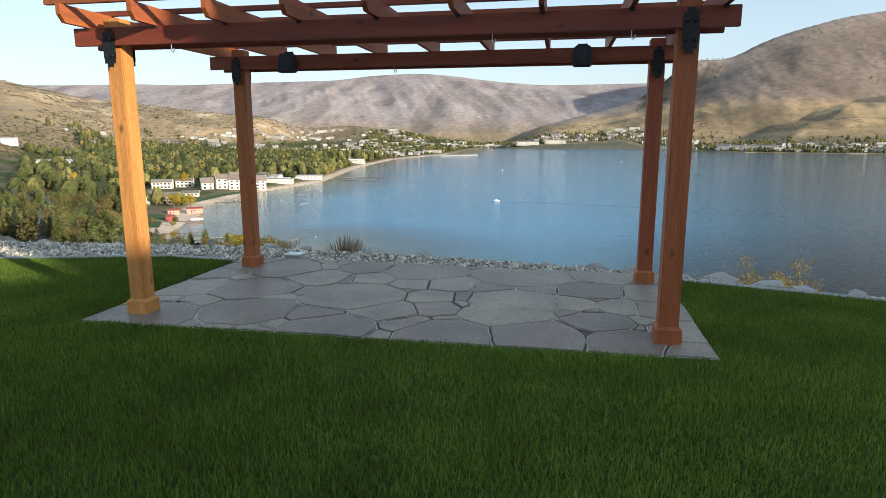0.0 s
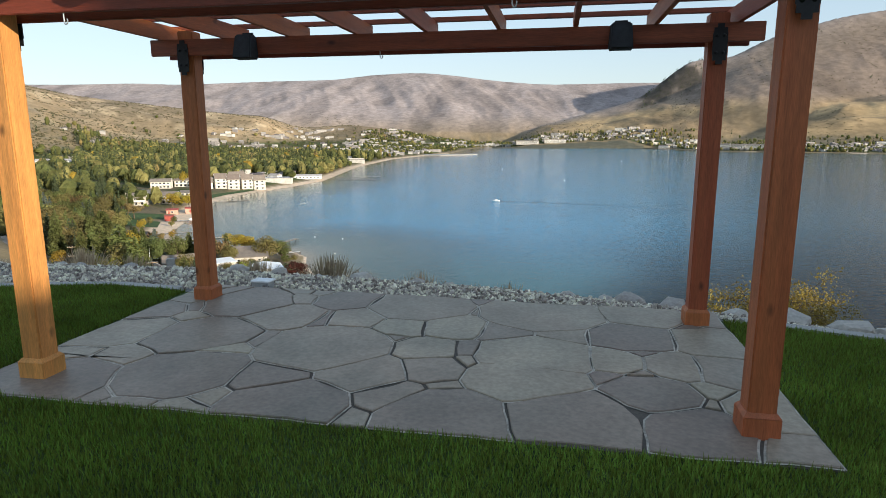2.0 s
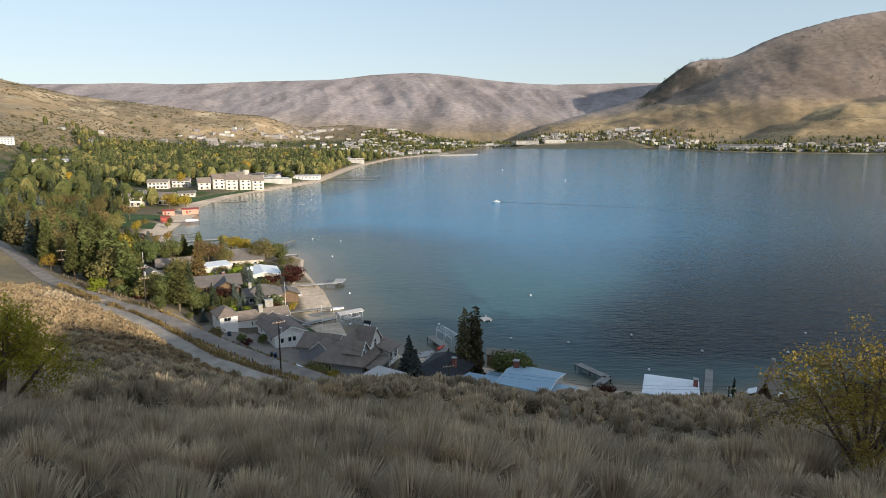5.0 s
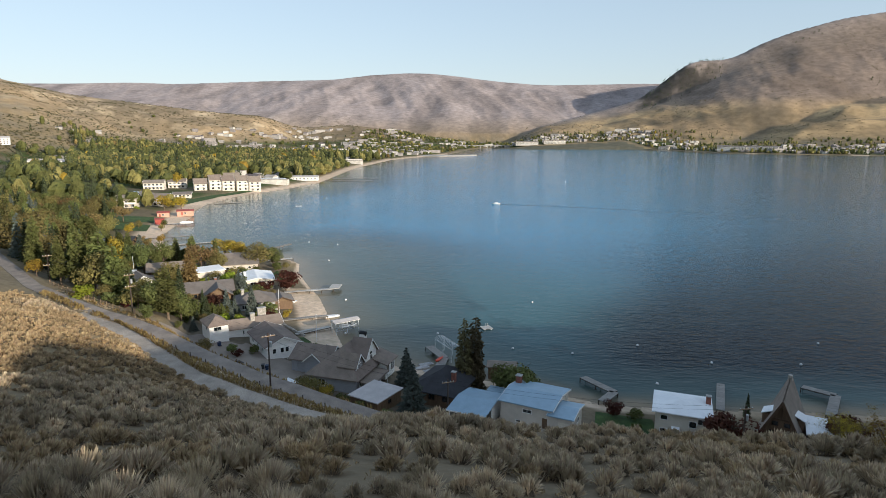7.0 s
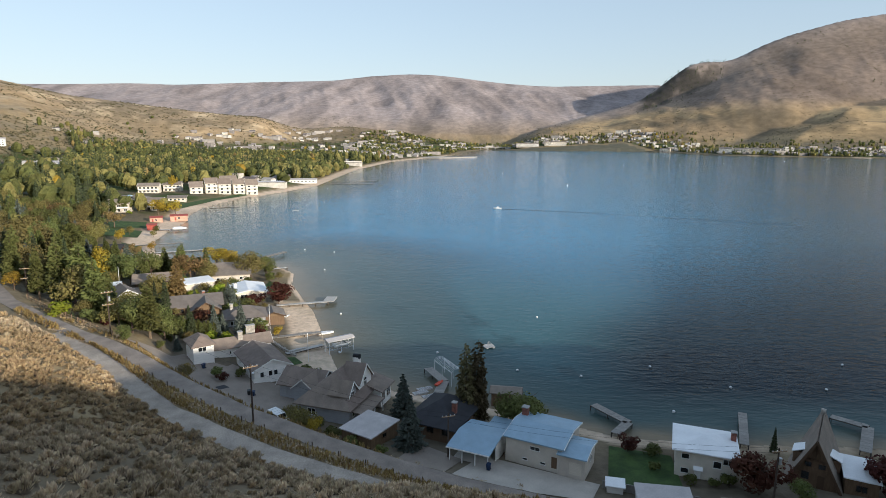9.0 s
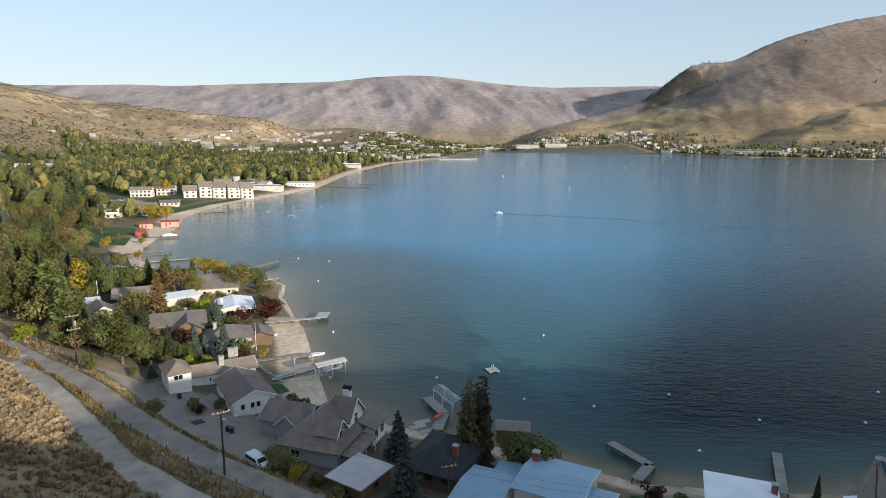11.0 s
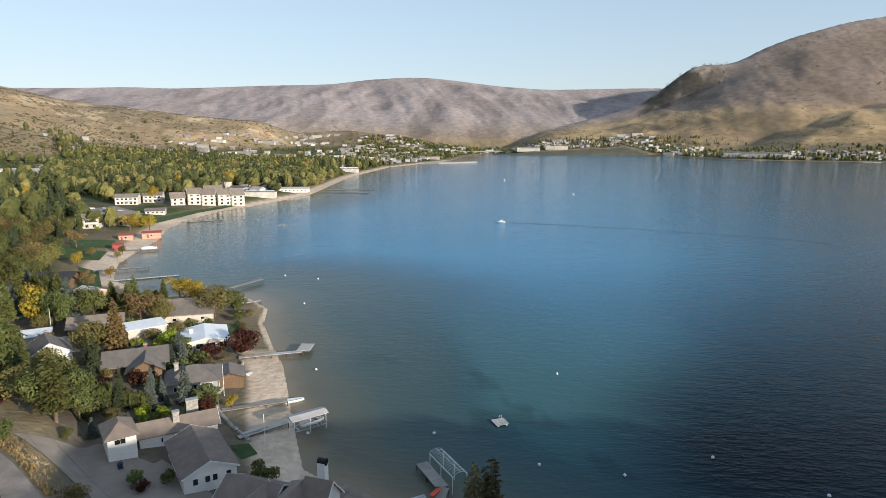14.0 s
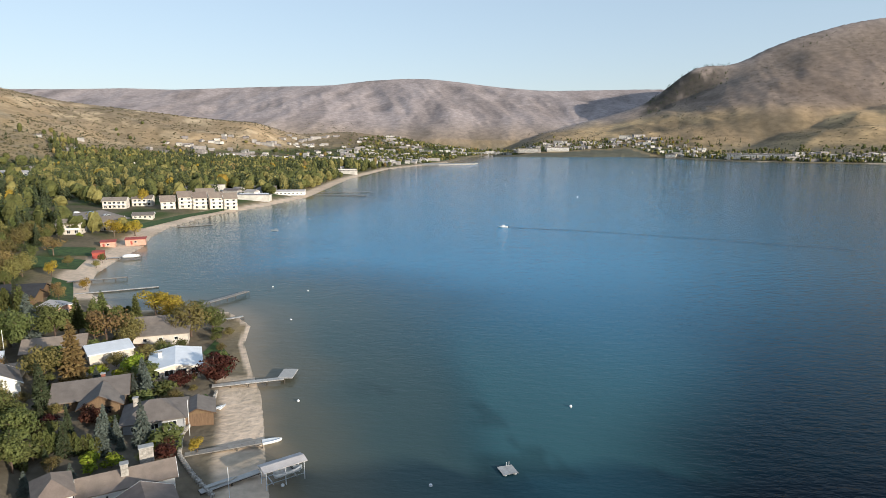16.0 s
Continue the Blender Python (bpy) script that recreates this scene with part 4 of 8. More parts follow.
def stone_shape(r, points=12):
    """An angular crushed stone of unit size."""
    pts = [Vector((r.gauss(0, 1), r.gauss(0, 1), r.gauss(0, 1))).normalized() for _ in range(points)]
    bm = bmesh.new()
    for p in pts:
        bm.verts.new(p * r.uniform(0.75, 1.0))
    bmesh.ops.convex_hull(bm, input=bm.verts[:])
    loose = [v for v in bm.verts if not v.link_faces]
    bmesh.ops.delete(bm, geom=loose, context="VERTS")
    bm.verts.index_update()
    v = np.array([tuple(p.co) for p in bm.verts])
    f = np.array([[q.index for q in face.verts] for face in bm.faces])
    bm.free()
    return v, f


def build_gravel():
    xs = np.linspace(-12, 9, 120)
    lo, hi = kerb_y(xs) + 0.10, np.maximum(lip_y(xs), kerb_y(xs) + 0.3) + 0.8
    inside = np.abs(xs) < 2.75
    lo = np.where(inside, 10.72 - 0.166 * xs - 0.0, lo)
    rows = 12
    t = np.linspace(0, 1, rows)[:, None]
    x, y = np.repeat(xs[None], rows, 0), lo + (hi - lo) * t
    z = -0.05 - 0.30 * step(-0.2, 1.2, y - lip_y(x))
    i, j = np.meshgrid(np.arange(rows - 1), np.arange(len(xs) - 1), indexing="ij")
    c = len(xs)
    faces = np.stack([i * c + j, i * c + j + 1, (i + 1) * c + j + 1, (i + 1) * c + j], -1).reshape(-1, 4)
    tagged(new("gravel_bed", sheet("gravel_bed", np.stack([x.ravel(), y.ravel(), z.ravel()], 1), faces, "gravel_bed")), "bed under crushed grey stone", "gravel", kind="structure")
    r = random.Random(5)
    shapes = [stone_shape(r) for _ in range(14)]
    vs, fs, base = [], [], 0
    n = 23000
    px = rng.uniform(-8, 6.0, n)
    lo = np.where(np.abs(px + 0.05) < 2.72, 10.95 - 0.166 * px, kerb_y(px) + 0.17)
    py = lo + (np.maximum(lip_y(px) + 0.35, lo + 0.4) - lo) * rng.random(n) ** 0.95
    size = 0.0125 + 0.025 * rng.random(n) ** 2.2
    for x, y, s in zip(px, py, size):
        v, f = shapes[r.randrange(14)]
        m = np.array(Euler((r.uniform(0, 6.3), r.uniform(0, 6.3), r.uniform(0, 6.3))).to_matrix())
        z = -0.05 - 0.30 * float(step(-0.2, 1.2, y - float(lip_y(x)))) + s * r.uniform(0.2, 1.0)
        vs.append((v * [1.25, 1.0, 0.72]) @ m.T * s + [x, y, z])
        fs.append(f + base)
        base += len(v)
    tagged(new("crushed_stone", sheet("crushed_stone", np.concatenate(vs), np.concatenate(fs), "gravel")), "loose crushed grey and white stone", "gravel", kind="stuff")
    for k in range(30):
        x = (-7.5 + k * 0.55 if k < 18 else 2.0 + (k - 18) * 0.42) + r.uniform(-0.12, 0.12)
        y = max(float(lip_y(x)), float(kerb_y(x)) + 0.3) + r.uniform(0.2, 0.45)
        v, f = stone_shape(r, 60)
        s = r.uniform(0.07, 0.13) if k < 18 else r.uniform(0.12, 0.20)
        me = sheet("boulder", v * [s * 1.3, s, s * 0.8], f, "boulder")
        ob = tagged(new("boulder", me), "pale angular boulder at the edge of the gravel", "boulder", "boulders along the gravel")
        ob.location = (x, y, -0.05 - 0.30 * float(step(-0.2, 1.2, y - float(lip_y(x)))) + s * 0.25)
        ob.rotation_euler = (r.uniform(-0.3, 0.3), r.uniform(-0.3, 0.3), r.uniform(0, 6))


build_gravel()


def build_utility_box():
    ob = thing("utility_box", "small pale grey utility box set in the gravel", "utility box", pose(-1.93, 11.50, -0.05, 0, 0, -14))
    part("body", Geo().box(-0.10, -0.07, 0, 0.10, 0.07, 0.085), "galv", ob, "", 0.006)
    part("lid", Geo().box(-0.115, -0.085, 0.085, 0.115, 0.085, 0.105), "roof_white", ob, "pale grey lid", 0.008)


build_utility_box()


def build_pedestal():
    ob = thing("pedestal_box", "small grey electrical pedestal box on a post", "utility box", pose(-3.6, 12.85, -0.55, 0, 0, 20))
    part("stake", Geo().box(-0.025, -0.025, -0.2, 0.025, 0.025, 0.50), "timber", ob)
    part("box", Geo().box(-0.05, -0.05, 0.40, 0.05, 0.04, 0.56), "concrete", ob, "", 0.008)


build_pedestal()


def build_shade_blocks():
    """Two unseen house-shaped blocks, added to throw shade over lawn and pergola."""
    for q0, q1, s0, tall in ((-16, 5.58, 17, 6.4), (5.6, 20, 14, 8.0)):
        ob = thing("terrace_house", "unseen plain block added behind the terrace to cast shade", "house", pose(0, 0, 0, 0, 0, -38.75), kind="structure")
        part("wall", Geo().box(s0, q0, -0.5, s0 + 13, q1, tall - 0.4), "cream_paint", ob)
        part("roof", Geo().box(s0 - 0.5, q0 - 0.1, tall - 0.4, s0 + 13.5, q1 + 0.1, tall), "roof_grey", ob)


build_shade_blocks()

# ---- plants ----
def leaf_quads(centres, size, r, flat=0.0, out=None, aspect=1.6, facing=False):
    """Small bent leaf clumps at the given places, as corners and triangles."""
    n = len(centres)
    a = r.normal(size=(n, 3))
    if facing:
        c = a * 0.36 + out + [0, 0, 0.25]
        c /= np.linalg.norm(c, axis=1)[:, None] + 1e-9
        a = np.cross(c, r.normal(size=(n, 3)))
        a /= np.linalg.norm(a, axis=1)[:, None] + 1e-9
        b = np.cross(c, a)
        c = -c
    else:
        if out is not None:
            a = a + out * 1.2
        a[:, 2] *= 1 - flat
        a /= np.linalg.norm(a, axis=1)[:, None] + 1e-9
        b = np.cross(a, r.normal(size=(n, 3)))
        b /= np.linalg.norm(b, axis=1)[:, None] + 1e-9
        c = np.cross(a, b)
    s = (size * r.uniform(0.6, 1.3, n))[:, None]
    verts = np.stack([centres - a * s * aspect * 0.5, centres + b * s * 0.45 + c * s * 0.12, centres + a * s * aspect * 0.5, centres - b * s * 0.45 + c * s * 0.12], 1).reshape(-1, 3)
    o = np.arange(n)[:, None] * 4
    return verts, np.concatenate([o + [0, 1, 2], o + [0, 2, 3]])


def crown_points(n, tall, wide, base, r, lumps=9):
    """Places in a lumpy crown with gaps, mostly near its skin."""
    cen = r.normal(size=(lumps, 3))
    cen /= np.linalg.norm(cen, axis=1)[:, None]
    cen *= r.uniform(0.25, 0.75, (lumps, 1))
    rad = r.uniform(0.34, 0.56, lumps)
    which = r.integers(0, lumps, n)
    p = r.normal(size=(n, 3))
    p /= np.linalg.norm(p, axis=1)[:, None]
    out = p.copy()
    p = cen[which] + p * (rad[which] * r.uniform(0.72, 1.05, n))[:, None]
    p[:, :2] *= wide / 2
    p[:, 2] = base + (tall - base) * (p[:, 2] * 0.5 + 0.5)
    return p, out


def trunk_geo(tall, thick, r, limbs=6, spread=0.3, from_=0.25):
    g = Geo()
    g.tube((0, 0, -0.4), (0, 0, tall * from_), thick, thick * 0.8)
    g.tube((0, 0, tall * from_), (r.uniform(-0.1, 0.1), r.uniform(-0.1, 0.1), tall * 0.85), thick * 0.8, thick * 0.15)
    for k in range(limbs):
        a = 2 * math.pi * (k + r.uniform(0, 0.6)) / limbs
        z = tall * r.uniform(from_, 0.5)
        e = (math.cos(a) * tall * spread, math.sin(a) * tall * spread, z + tall * r.uniform(0.2, 0.35))
        mid = (e[0] * 0.45, e[1] * 0.45, z + (e[2] - z) * 0.6)
        g.tube((0, 0, z), mid, thick * 0.5, thick * 0.32, 6)
        g.tube(mid, e, thick * 0.32, thick * 0.08, 6)
    return g


def leafy_tree(name, label, tall, wide, mat, seed, leaves=1800, size=0.35, base=0.2, limbs=6):
    r = np.random.default_rng(seed)
    ob = thing(name, label, "tree")
    part("trunk", trunk_geo(tall, 0.022 * tall + 0.04, r, limbs, wide / tall * 0.34), "bark", ob)
    p, out = crown_points(leaves, tall, wide, tall * base, r, 11)
    part("crown", sheet("crown", *leaf_quads(p, size, r, 0.2, out, 1.5, True), mat), "", ob)
    return ob


def conifer(name, label, tall, wide, mat, seed, leaves=1300, size=0.4, droop=0.35, base=0.06, power=1.0):
    r = np.random.default_rng(seed)
    ob = thing(name, label, "tree")
    g = Geo().tube((0, 0, -0.4), (0, 0, tall * 0.97), 0.018 * tall + 0.05, 0.03)
    t = 1 - np.sqrt(r.uniform(0, 1, leaves))
    t = base + (1 - base) * t
    whorl = np.round(t * tall / 0.55) * 0.55 / tall
    t = whorl * 0.7 + t * 0.3
    a = r.uniform(0, 2 * np.pi, leaves)
    arms = 0.78 + 0.22 * np.cos(a * 5 + whorl * 47)
    reach = wide / 2 * np.clip(1 - t, 0.02, 1) ** power * arms
    k = r.uniform(0.25, 1.0, leaves) ** 0.6
    p = np.stack([np.cos(a) * reach * k, np.sin(a) * reach * k, np.clip(t * tall - reach * k * droop + r.normal(0, 0.08, leaves), 0.1, None)], 1)
    out = np.stack([np.cos(a), np.sin(a), np.full(leaves, -droop)], 1) * 1.3
    part("trunk", g, "bark", ob)
    part("crown", sheet("crown", *leaf_quads(p, size, r, 0.1, out, 1.9), mat), "", ob)
    return ob


def column_tree(name, label, tall, wide, mat, seed, leaves=1000, size=0.35):
    r = np.random.default_rng(seed)
    ob = thing(name, label, "tree")
    part("trunk", Geo().tube((0, 0, -0.3), (0, 0, tall * 0.7), 0.02 * tall + 0.03, 0.03), "bark", ob)
    t = r.uniform(0, 1, leaves)
    a = r.uniform(0, 2 * np.pi, leaves)
    reach = wide / 2 * np.sin(np.pi * np.clip(t * 0.86 + 0.12, 0, 1)) ** 0.65 * (0.82 + 0.18 * np.cos(a * 4 + t * 19)) * r.uniform(0.72, 1.04, leaves)
    p = np.stack([np.cos(a) * reach, np.sin(a) * reach, 0.25 + t * (tall - 0.3)], 1)
    out = np.stack([np.cos(a) * 0.5, np.sin(a) * 0.5, np.full(leaves, 1.3)], 1)
    part("crown", sheet("crown", *leaf_quads(p, size, r, 0.0, out, 1.8), mat), "", ob)
    return ob


def ground_at(x, y):
    return float(height(np.array([x]), np.array([y]))[0])


KINDS = {
    "green": lambda: leafy_tree("leafy_tree", "broad green leafy tree with a few yellowing leaves", 9, 8, "leaf_green", 11),
    "olive": lambda: leafy_tree("leafy_tree", "rounded olive-green tree turning brown in autumn", 9, 8, "leaf_olive", 12),
    "gold": lambda: leafy_tree("golden_tree", "golden-yellow autumn tree with a rounded crown", 8, 7.5, "leaf_gold", 13, 1500),
    "rust": lambda: leafy_tree("rusty_tree", "rust-brown autumn tree with thinning leaves", 8, 7, "leaf_rust", 14, 900),
    "red": lambda: leafy_tree("red_tree", "dark red ornamental tree with dense leaves", 6, 6.5, "leaf_red", 15, 1500, 0.36, 0.1),
    "dome": lambda: leafy_tree("dome_tree", "dense dark green round-headed tree leafy to the ground", 8, 8, "leaf_green", 19, 2600, 0.4, 0.02),
    "lime": lambda: leafy_tree("lime_shrub", "bright lime-green rounded shrub", 3, 4, "leaf_lime", 16, 700, 0.3, 0.02),
    "shrub": lambda: leafy_tree("garden_shrub", "rounded green garden shrub", 2.2, 2.6, "leaf_green", 17, 420, 0.24, 0.0, 3),
    "willow": lambda: leafy_tree("willow_tree", "pale gold weeping willow with hanging foliage", 10, 7, "leaf_gold", 18, 1500, 0.5, 0.05),
    "spruce": lambda: conifer("blue_spruce", "blue-grey spruce with layered branches", 9, 5.5, "leaf_blue", 21),
    "fir": lambda: conifer("fir_tree", "tall dark green fir with drooping branches", 13, 6, "leaf_dark", 22, 1600),
    "pine": lambda: conifer("pine_tree", "tall ponderosa pine with an open green crown", 17, 7.5, "leaf_green", 23, 1900, 0.55, 0.15, 0.22, 0.55),
    "cedar": lambda: conifer("cedar_tree", "browning pyramidal cedar with dense foliage", 10, 4.6, "leaf_rust", 24, 1700, 0.38, 0.2, 0.03, 0.7),
    "spire": lambda: conifer("spire_fir", "narrow brown-green spire-shaped fir", 16, 5.2, "leaf_umber", 25, 2600, 0.45, 0.5, 0.03, 0.35),
    "arbor": lambda: column_tree("arborvitae", "narrow green columnar arborvitae", 4.5, 1.5, "leaf_green", 26, 520, 0.28),
    "poplar": lambda: column_tree("poplar_tree", "tall columnar green poplar", 14, 4.5, "leaf_green", 27, 1700, 0.5),
}
MADE = {}


def plant(kind, x, y, tall, turn=None, wide=1.0):
    r = random.Random(int(x * 131 + y * 17))
    if kind not in MADE:
        MADE[kind] = KINDS[kind]()
        MADE[kind]["height"] = max(c[2] for o in MADE[kind].children for c in o.bound_box)
        source = MADE[kind]
    else:
        source = copy_thing(MADE[kind], pose(0, 0, 0))
    s = tall / MADE[kind]["height"]
    source.scale = (s * wide, s * wide, s)
    source.location = (x, y, ground_at(x, y) - 0.05)
    source.rotation_euler = (0, 0, turn if turn is not None else r.uniform(0, 6.28))
    return source


# trees and shrubs of the shore strip: kind, x, y, height, width factor
GARDEN = """spire 1.7 137 16.5 0.95;spire 3.9 138 17 0.95;dome 12 134.5 8.6 1.1;spruce -8.1 124.8 10 1.25;gold -25.2 127.5 4.2 0.9;spruce -10.6 140 9 1.3;shrub -12.6 121.2 2 1
olive -28.5 131.5 4.4 1.3;olive -31.5 134.0 3.2 1.3;green -25.5 130.2 3.0 1.4;shrub -22 127.5 2.2 1.3;red 30.3 127.8 3.5 0.9;red 46.5 113.5 6.5 1.1;green 51 110.2 4.5 1.1;red 67 112.5 6.5 1.2;gold 71 110 4.5 1;shrub 43 116 2.2 1;shrub 40.5 115.5 1.6 1;shrub 37 116.5 1.8 1;shrub 33 121 1.8 1
fir 56.5 129 5 0.8;green 44 128 3 1.2;shrub 34.5 127 2.2 1.3
green -70 250 3.2 1.4;olive -66 243 2.4 1.4;green -75 262 4 1.4;shrub -64 238 1.8 1.4;shrub -73 258 2.2 1.4;olive -69 256 3 1.3;shrub -61.5 231.5 1.6 1.3;spruce -119 242 10 1;spruce -69 208 8.5 0.9;spruce -71 206.5 6.5 0.8;red -58.5 219.5 7.5 1.1;gold -89 262 7.5 1.2;green -82 266 8 1.2;green -74.5 258.5 9 1.1;olive -92 246 8 1
poplar -163 284 14 1.1;pine -112 204 17 1;fir -92.7 207 8 0.8;green -87 187 9.5 1.1;green -80 183.5 8 1.1;fir -74 188 6.5 0.9
spruce -67.3 188.5 7 1;spruce -64.5 187.5 5.5 0.9;red -73 193.5 3.8 1.2
green -70 163.5 2.5 1.3;olive -53.5 139.5 3.4 1.2;red -51.5 152.5 2 1.2;shrub -53.5 154.5 2.4 1.1;shrub -48.5 156 2.6 0.9;shrub -34.3 158.5 3 1;shrub -32.5 160 2.4 1;shrub -36 163 1.8 1.2;olive -27.5 130.5 2.2 1.2;shrub -18 123.5 2.2 1.2
gold -49 186.5 3.5 1;green -66.5 219 2.4 1.4;green -64 220.5 2.2 1.4;olive -61.5 214 1.8 1.3;shrub -54 176 2.2 0.8;shrub -52.8 178 2.2 0.7
pine -128 214 16 1;olive -136 222 10 1.1;green -142 238 11 1;rust -108 215 5 1.1;green -101 217 5 1;olive -118 228 6 1
pine -133 203 17 1;pine -118 192 15 1;pine -141 215 18 1;fir -125 200 12 1;olive -150 230 10 1;gold -128 196 6 1.1;willow -140 260 9 0.9;green -172 262 12 1.1;olive -186 280 12 1.1;fir -158 248 13 1
gold -171 330 7 0.9;rust -150 300 5.5 1;gold -146 312 5 1;rust -142 290 6 1;green -190 345 10 1.2;olive -205 350 11 1.2;rust -195 368 10 1.2;olive -178 352 5 1;green -168 362 5 1
gold -201 432 11 1.25;gold -193 440 10.5 1.2;lime -214 420 3 1;green -232 395 9 1.2;olive -222 380 11 1.2;rust -236 378 12 1;willow -255 574 15 0.9;green -285 560 6 1;olive -165 352 4 1
poplar -150.8 259.7 18 1.6;willow -125.6 235.6 13.5 0.95;spruce -121.9 246.2 12.6 1.35;gold -101 277 8.5 1.6;gold -95 275 8 1.3;olive -78.7 253 10.8 1.2;cedar -88.8 213.7 15 1.1;olive -90.3 240.7 7.5 1.1
pine -105.1 191.1 20 1.35;pine -74.5 167.5 14 1.3;fir -84.5 196.6 11 1.1;olive -95.9 195.7 7.5 1.3;green -73.6 172.7 7.2 1.1;fir -70 180.7 6.8 1.3;spruce -64.5 182.3 7.4 1.1;spruce -59.4 187.3 9.5 1
spruce -72 212.4 8 1.1;green -71.5 151.2 4.5 1.2;lime -63.6 177.7 3 1.4;lime -60.6 178.6 2.8 1.2;green -79 168 9 1.1;olive -84.5 172 8.5 1.1;pine -96 182 17 1.2;pine -112.5 193 19 1.1;poplar -117 203 15 1.4;green -108 199 11 1.2;fir -90 180 11 1"""


for entry in GARDEN.replace("\n", ";").split(";"):
    kind, px, py, tall, wide = entry.split()
    plant(kind, float(px), float(py), float(tall), None, float(wide))
for k in range(26):
    plant("arbor", -97 + k * 0.95 + (k % 3) * 0.2, 181.5 - k * 0.28, 4.2 + 0.5 * (k % 4) / 3, None, 1.05)
for k in range(14):
    plant("arbor", -75.5 + k * 0.85, 181.2 + (k % 3) * 0.25, 3.8 + 0.6 * (k % 3) / 2, None, 1.0)
for k in range(20):
    plant("arbor", -121 + k * 0.95, 250 + k * 0.75, 5.2 + 0.4 * (k % 3), None, 1.5)
for k in range(20):
    plant("arbor", -326 + k * 2.6, 604 + k * 1.5, 10 + (k % 3), None, 1.3)


def slope_tree(x, y, tall, wide, seed, leaves=4200, mat="leaf_gold"):
    """A small many-stemmed yellow tree, open enough to see its limbs."""
    r = np.random.default_rng(seed)
    ob = thing("yellow_tree", "small many-stemmed tree with sparse yellow leaves on the slope", "tree", pose(x, y, ground_at(x, y)), "yellow trees on the slope")
    tips = []
    for k in range(9):
        g = Geo()
        a = 2 * math.pi * k / 9 + r.uniform(-0.3, 0.3)
        share = r.uniform(0.2, 1.0)
        reach = wide * 0.46 * share
        e = Vector((math.cos(a) * reach, math.sin(a) * reach, tall * (1.0 - 0.38 * share * share) * r.uniform(0.85, 1.0)))
        mid = Vector((e.x * 0.42, e.y * 0.42, e.z * 0.48))
        g.pipe([(0, 0, -0.3), (e.x * 0.16, e.y * 0.16, e.z * 0.22), mid], 0.065, 6)
        g.tube(mid, e, 0.060, 0.012, 6)
        for _ in range(11):
            t = r.uniform(0.15, 1.0)
            p = mid.lerp(e, t)
            q = p + Vector(r.normal(size=3) * np.array([0.42, 0.42, 0.28]) * wide / 3 + np.array([math.cos(a) * 0.2, math.sin(a) * 0.2, 0.25]))
            g.tube(p, q, 0.014, 0.004, 5)
            tips += [p.lerp(q, 0.55), q, q]
        tips.append(e)
        part("stem", g, "bark", ob)
    tips = np.array([tuple(t) for t in tips])
    bare = r.uniform(0, 1, len(tips)) ** 1.5
    pick = r.choice(len(tips), leaves, p=bare / bare.sum())
    p = tips[pick] + r.normal(0, 0.105 * wide / 3, (leaves, 3))
    part("crown", sheet("crown", *leaf_quads(p, 0.027 * wide / 3 + 0.012, r), mat), "", ob)


slope_tree(10.6, 24.6, 3.8, 4.8, 3, 9000, "leaf_fawn")
slope_tree(13.8, 27.0, 2.8, 4.0, 4, 6000, "leaf_fawn")
slope_tree(-13.6, 27.0, 3.4, 4.6, 5, 16000, "leaf_amber")
slope_tree(31.0, 57.0, 3.4, 4.5, 6)
slope_tree(-29.0, 47.0, 2.2, 6.0, 7, 4200, "leaf_amber")
slope_tree(36.0, 70.0, 3.0, 4.0, 8)


# ---- sagebrush and dry grass on the slope ----
def domes(centres, wide, tall, r, seg=7, rings=3, low=-0.35, rough=0.22):
    """Lumpy rounded crowns, one closed shape for each centre."""
    m = len(centres)
    v = np.linspace(low, 0.86, rings)
    a = np.arange(seg) * 2 * np.pi / seg
    unit = [(np.cos(b + 0.4 * k) * np.sqrt(1 - q * q), np.sin(b + 0.4 * k) * np.sqrt(1 - q * q), q) for k, q in enumerate(v) for b in a] + [(0, 0, 1.0)]
    unit = np.array(unit)
    lump = 1 + r.uniform(-rough, rough, (m, len(unit), 1))
    turn = r.uniform(0, 6.28, m)
    ca, sa = np.cos(turn)[:, None], np.sin(turn)[:, None]
    p = unit[None] * lump
    p = np.stack([ca * p[:, :, 0] - sa * p[:, :, 1], sa * p[:, :, 0] + ca * p[:, :, 1], p[:, :, 2]], 2) * np.stack([wide, wide, tall], 1)[:, None, :] + centres[:, None, :]
    tris = []
    for k in range(rings - 1):
        for j in range(seg):
            b, c = k * seg + j, k * seg + (j + 1) % seg
            tris += [(b, c, c + seg), (b, c + seg, b + seg)]
    top = rings * seg
    tris += [((rings - 1) * seg + j, (rings - 1) * seg + (j + 1) % seg, top) for j in range(seg)]
    return p.reshape(-1, 3), (np.arange(m)[:, None, None] * len(unit) + np.array(tris)[None]).reshape(-1, 3)


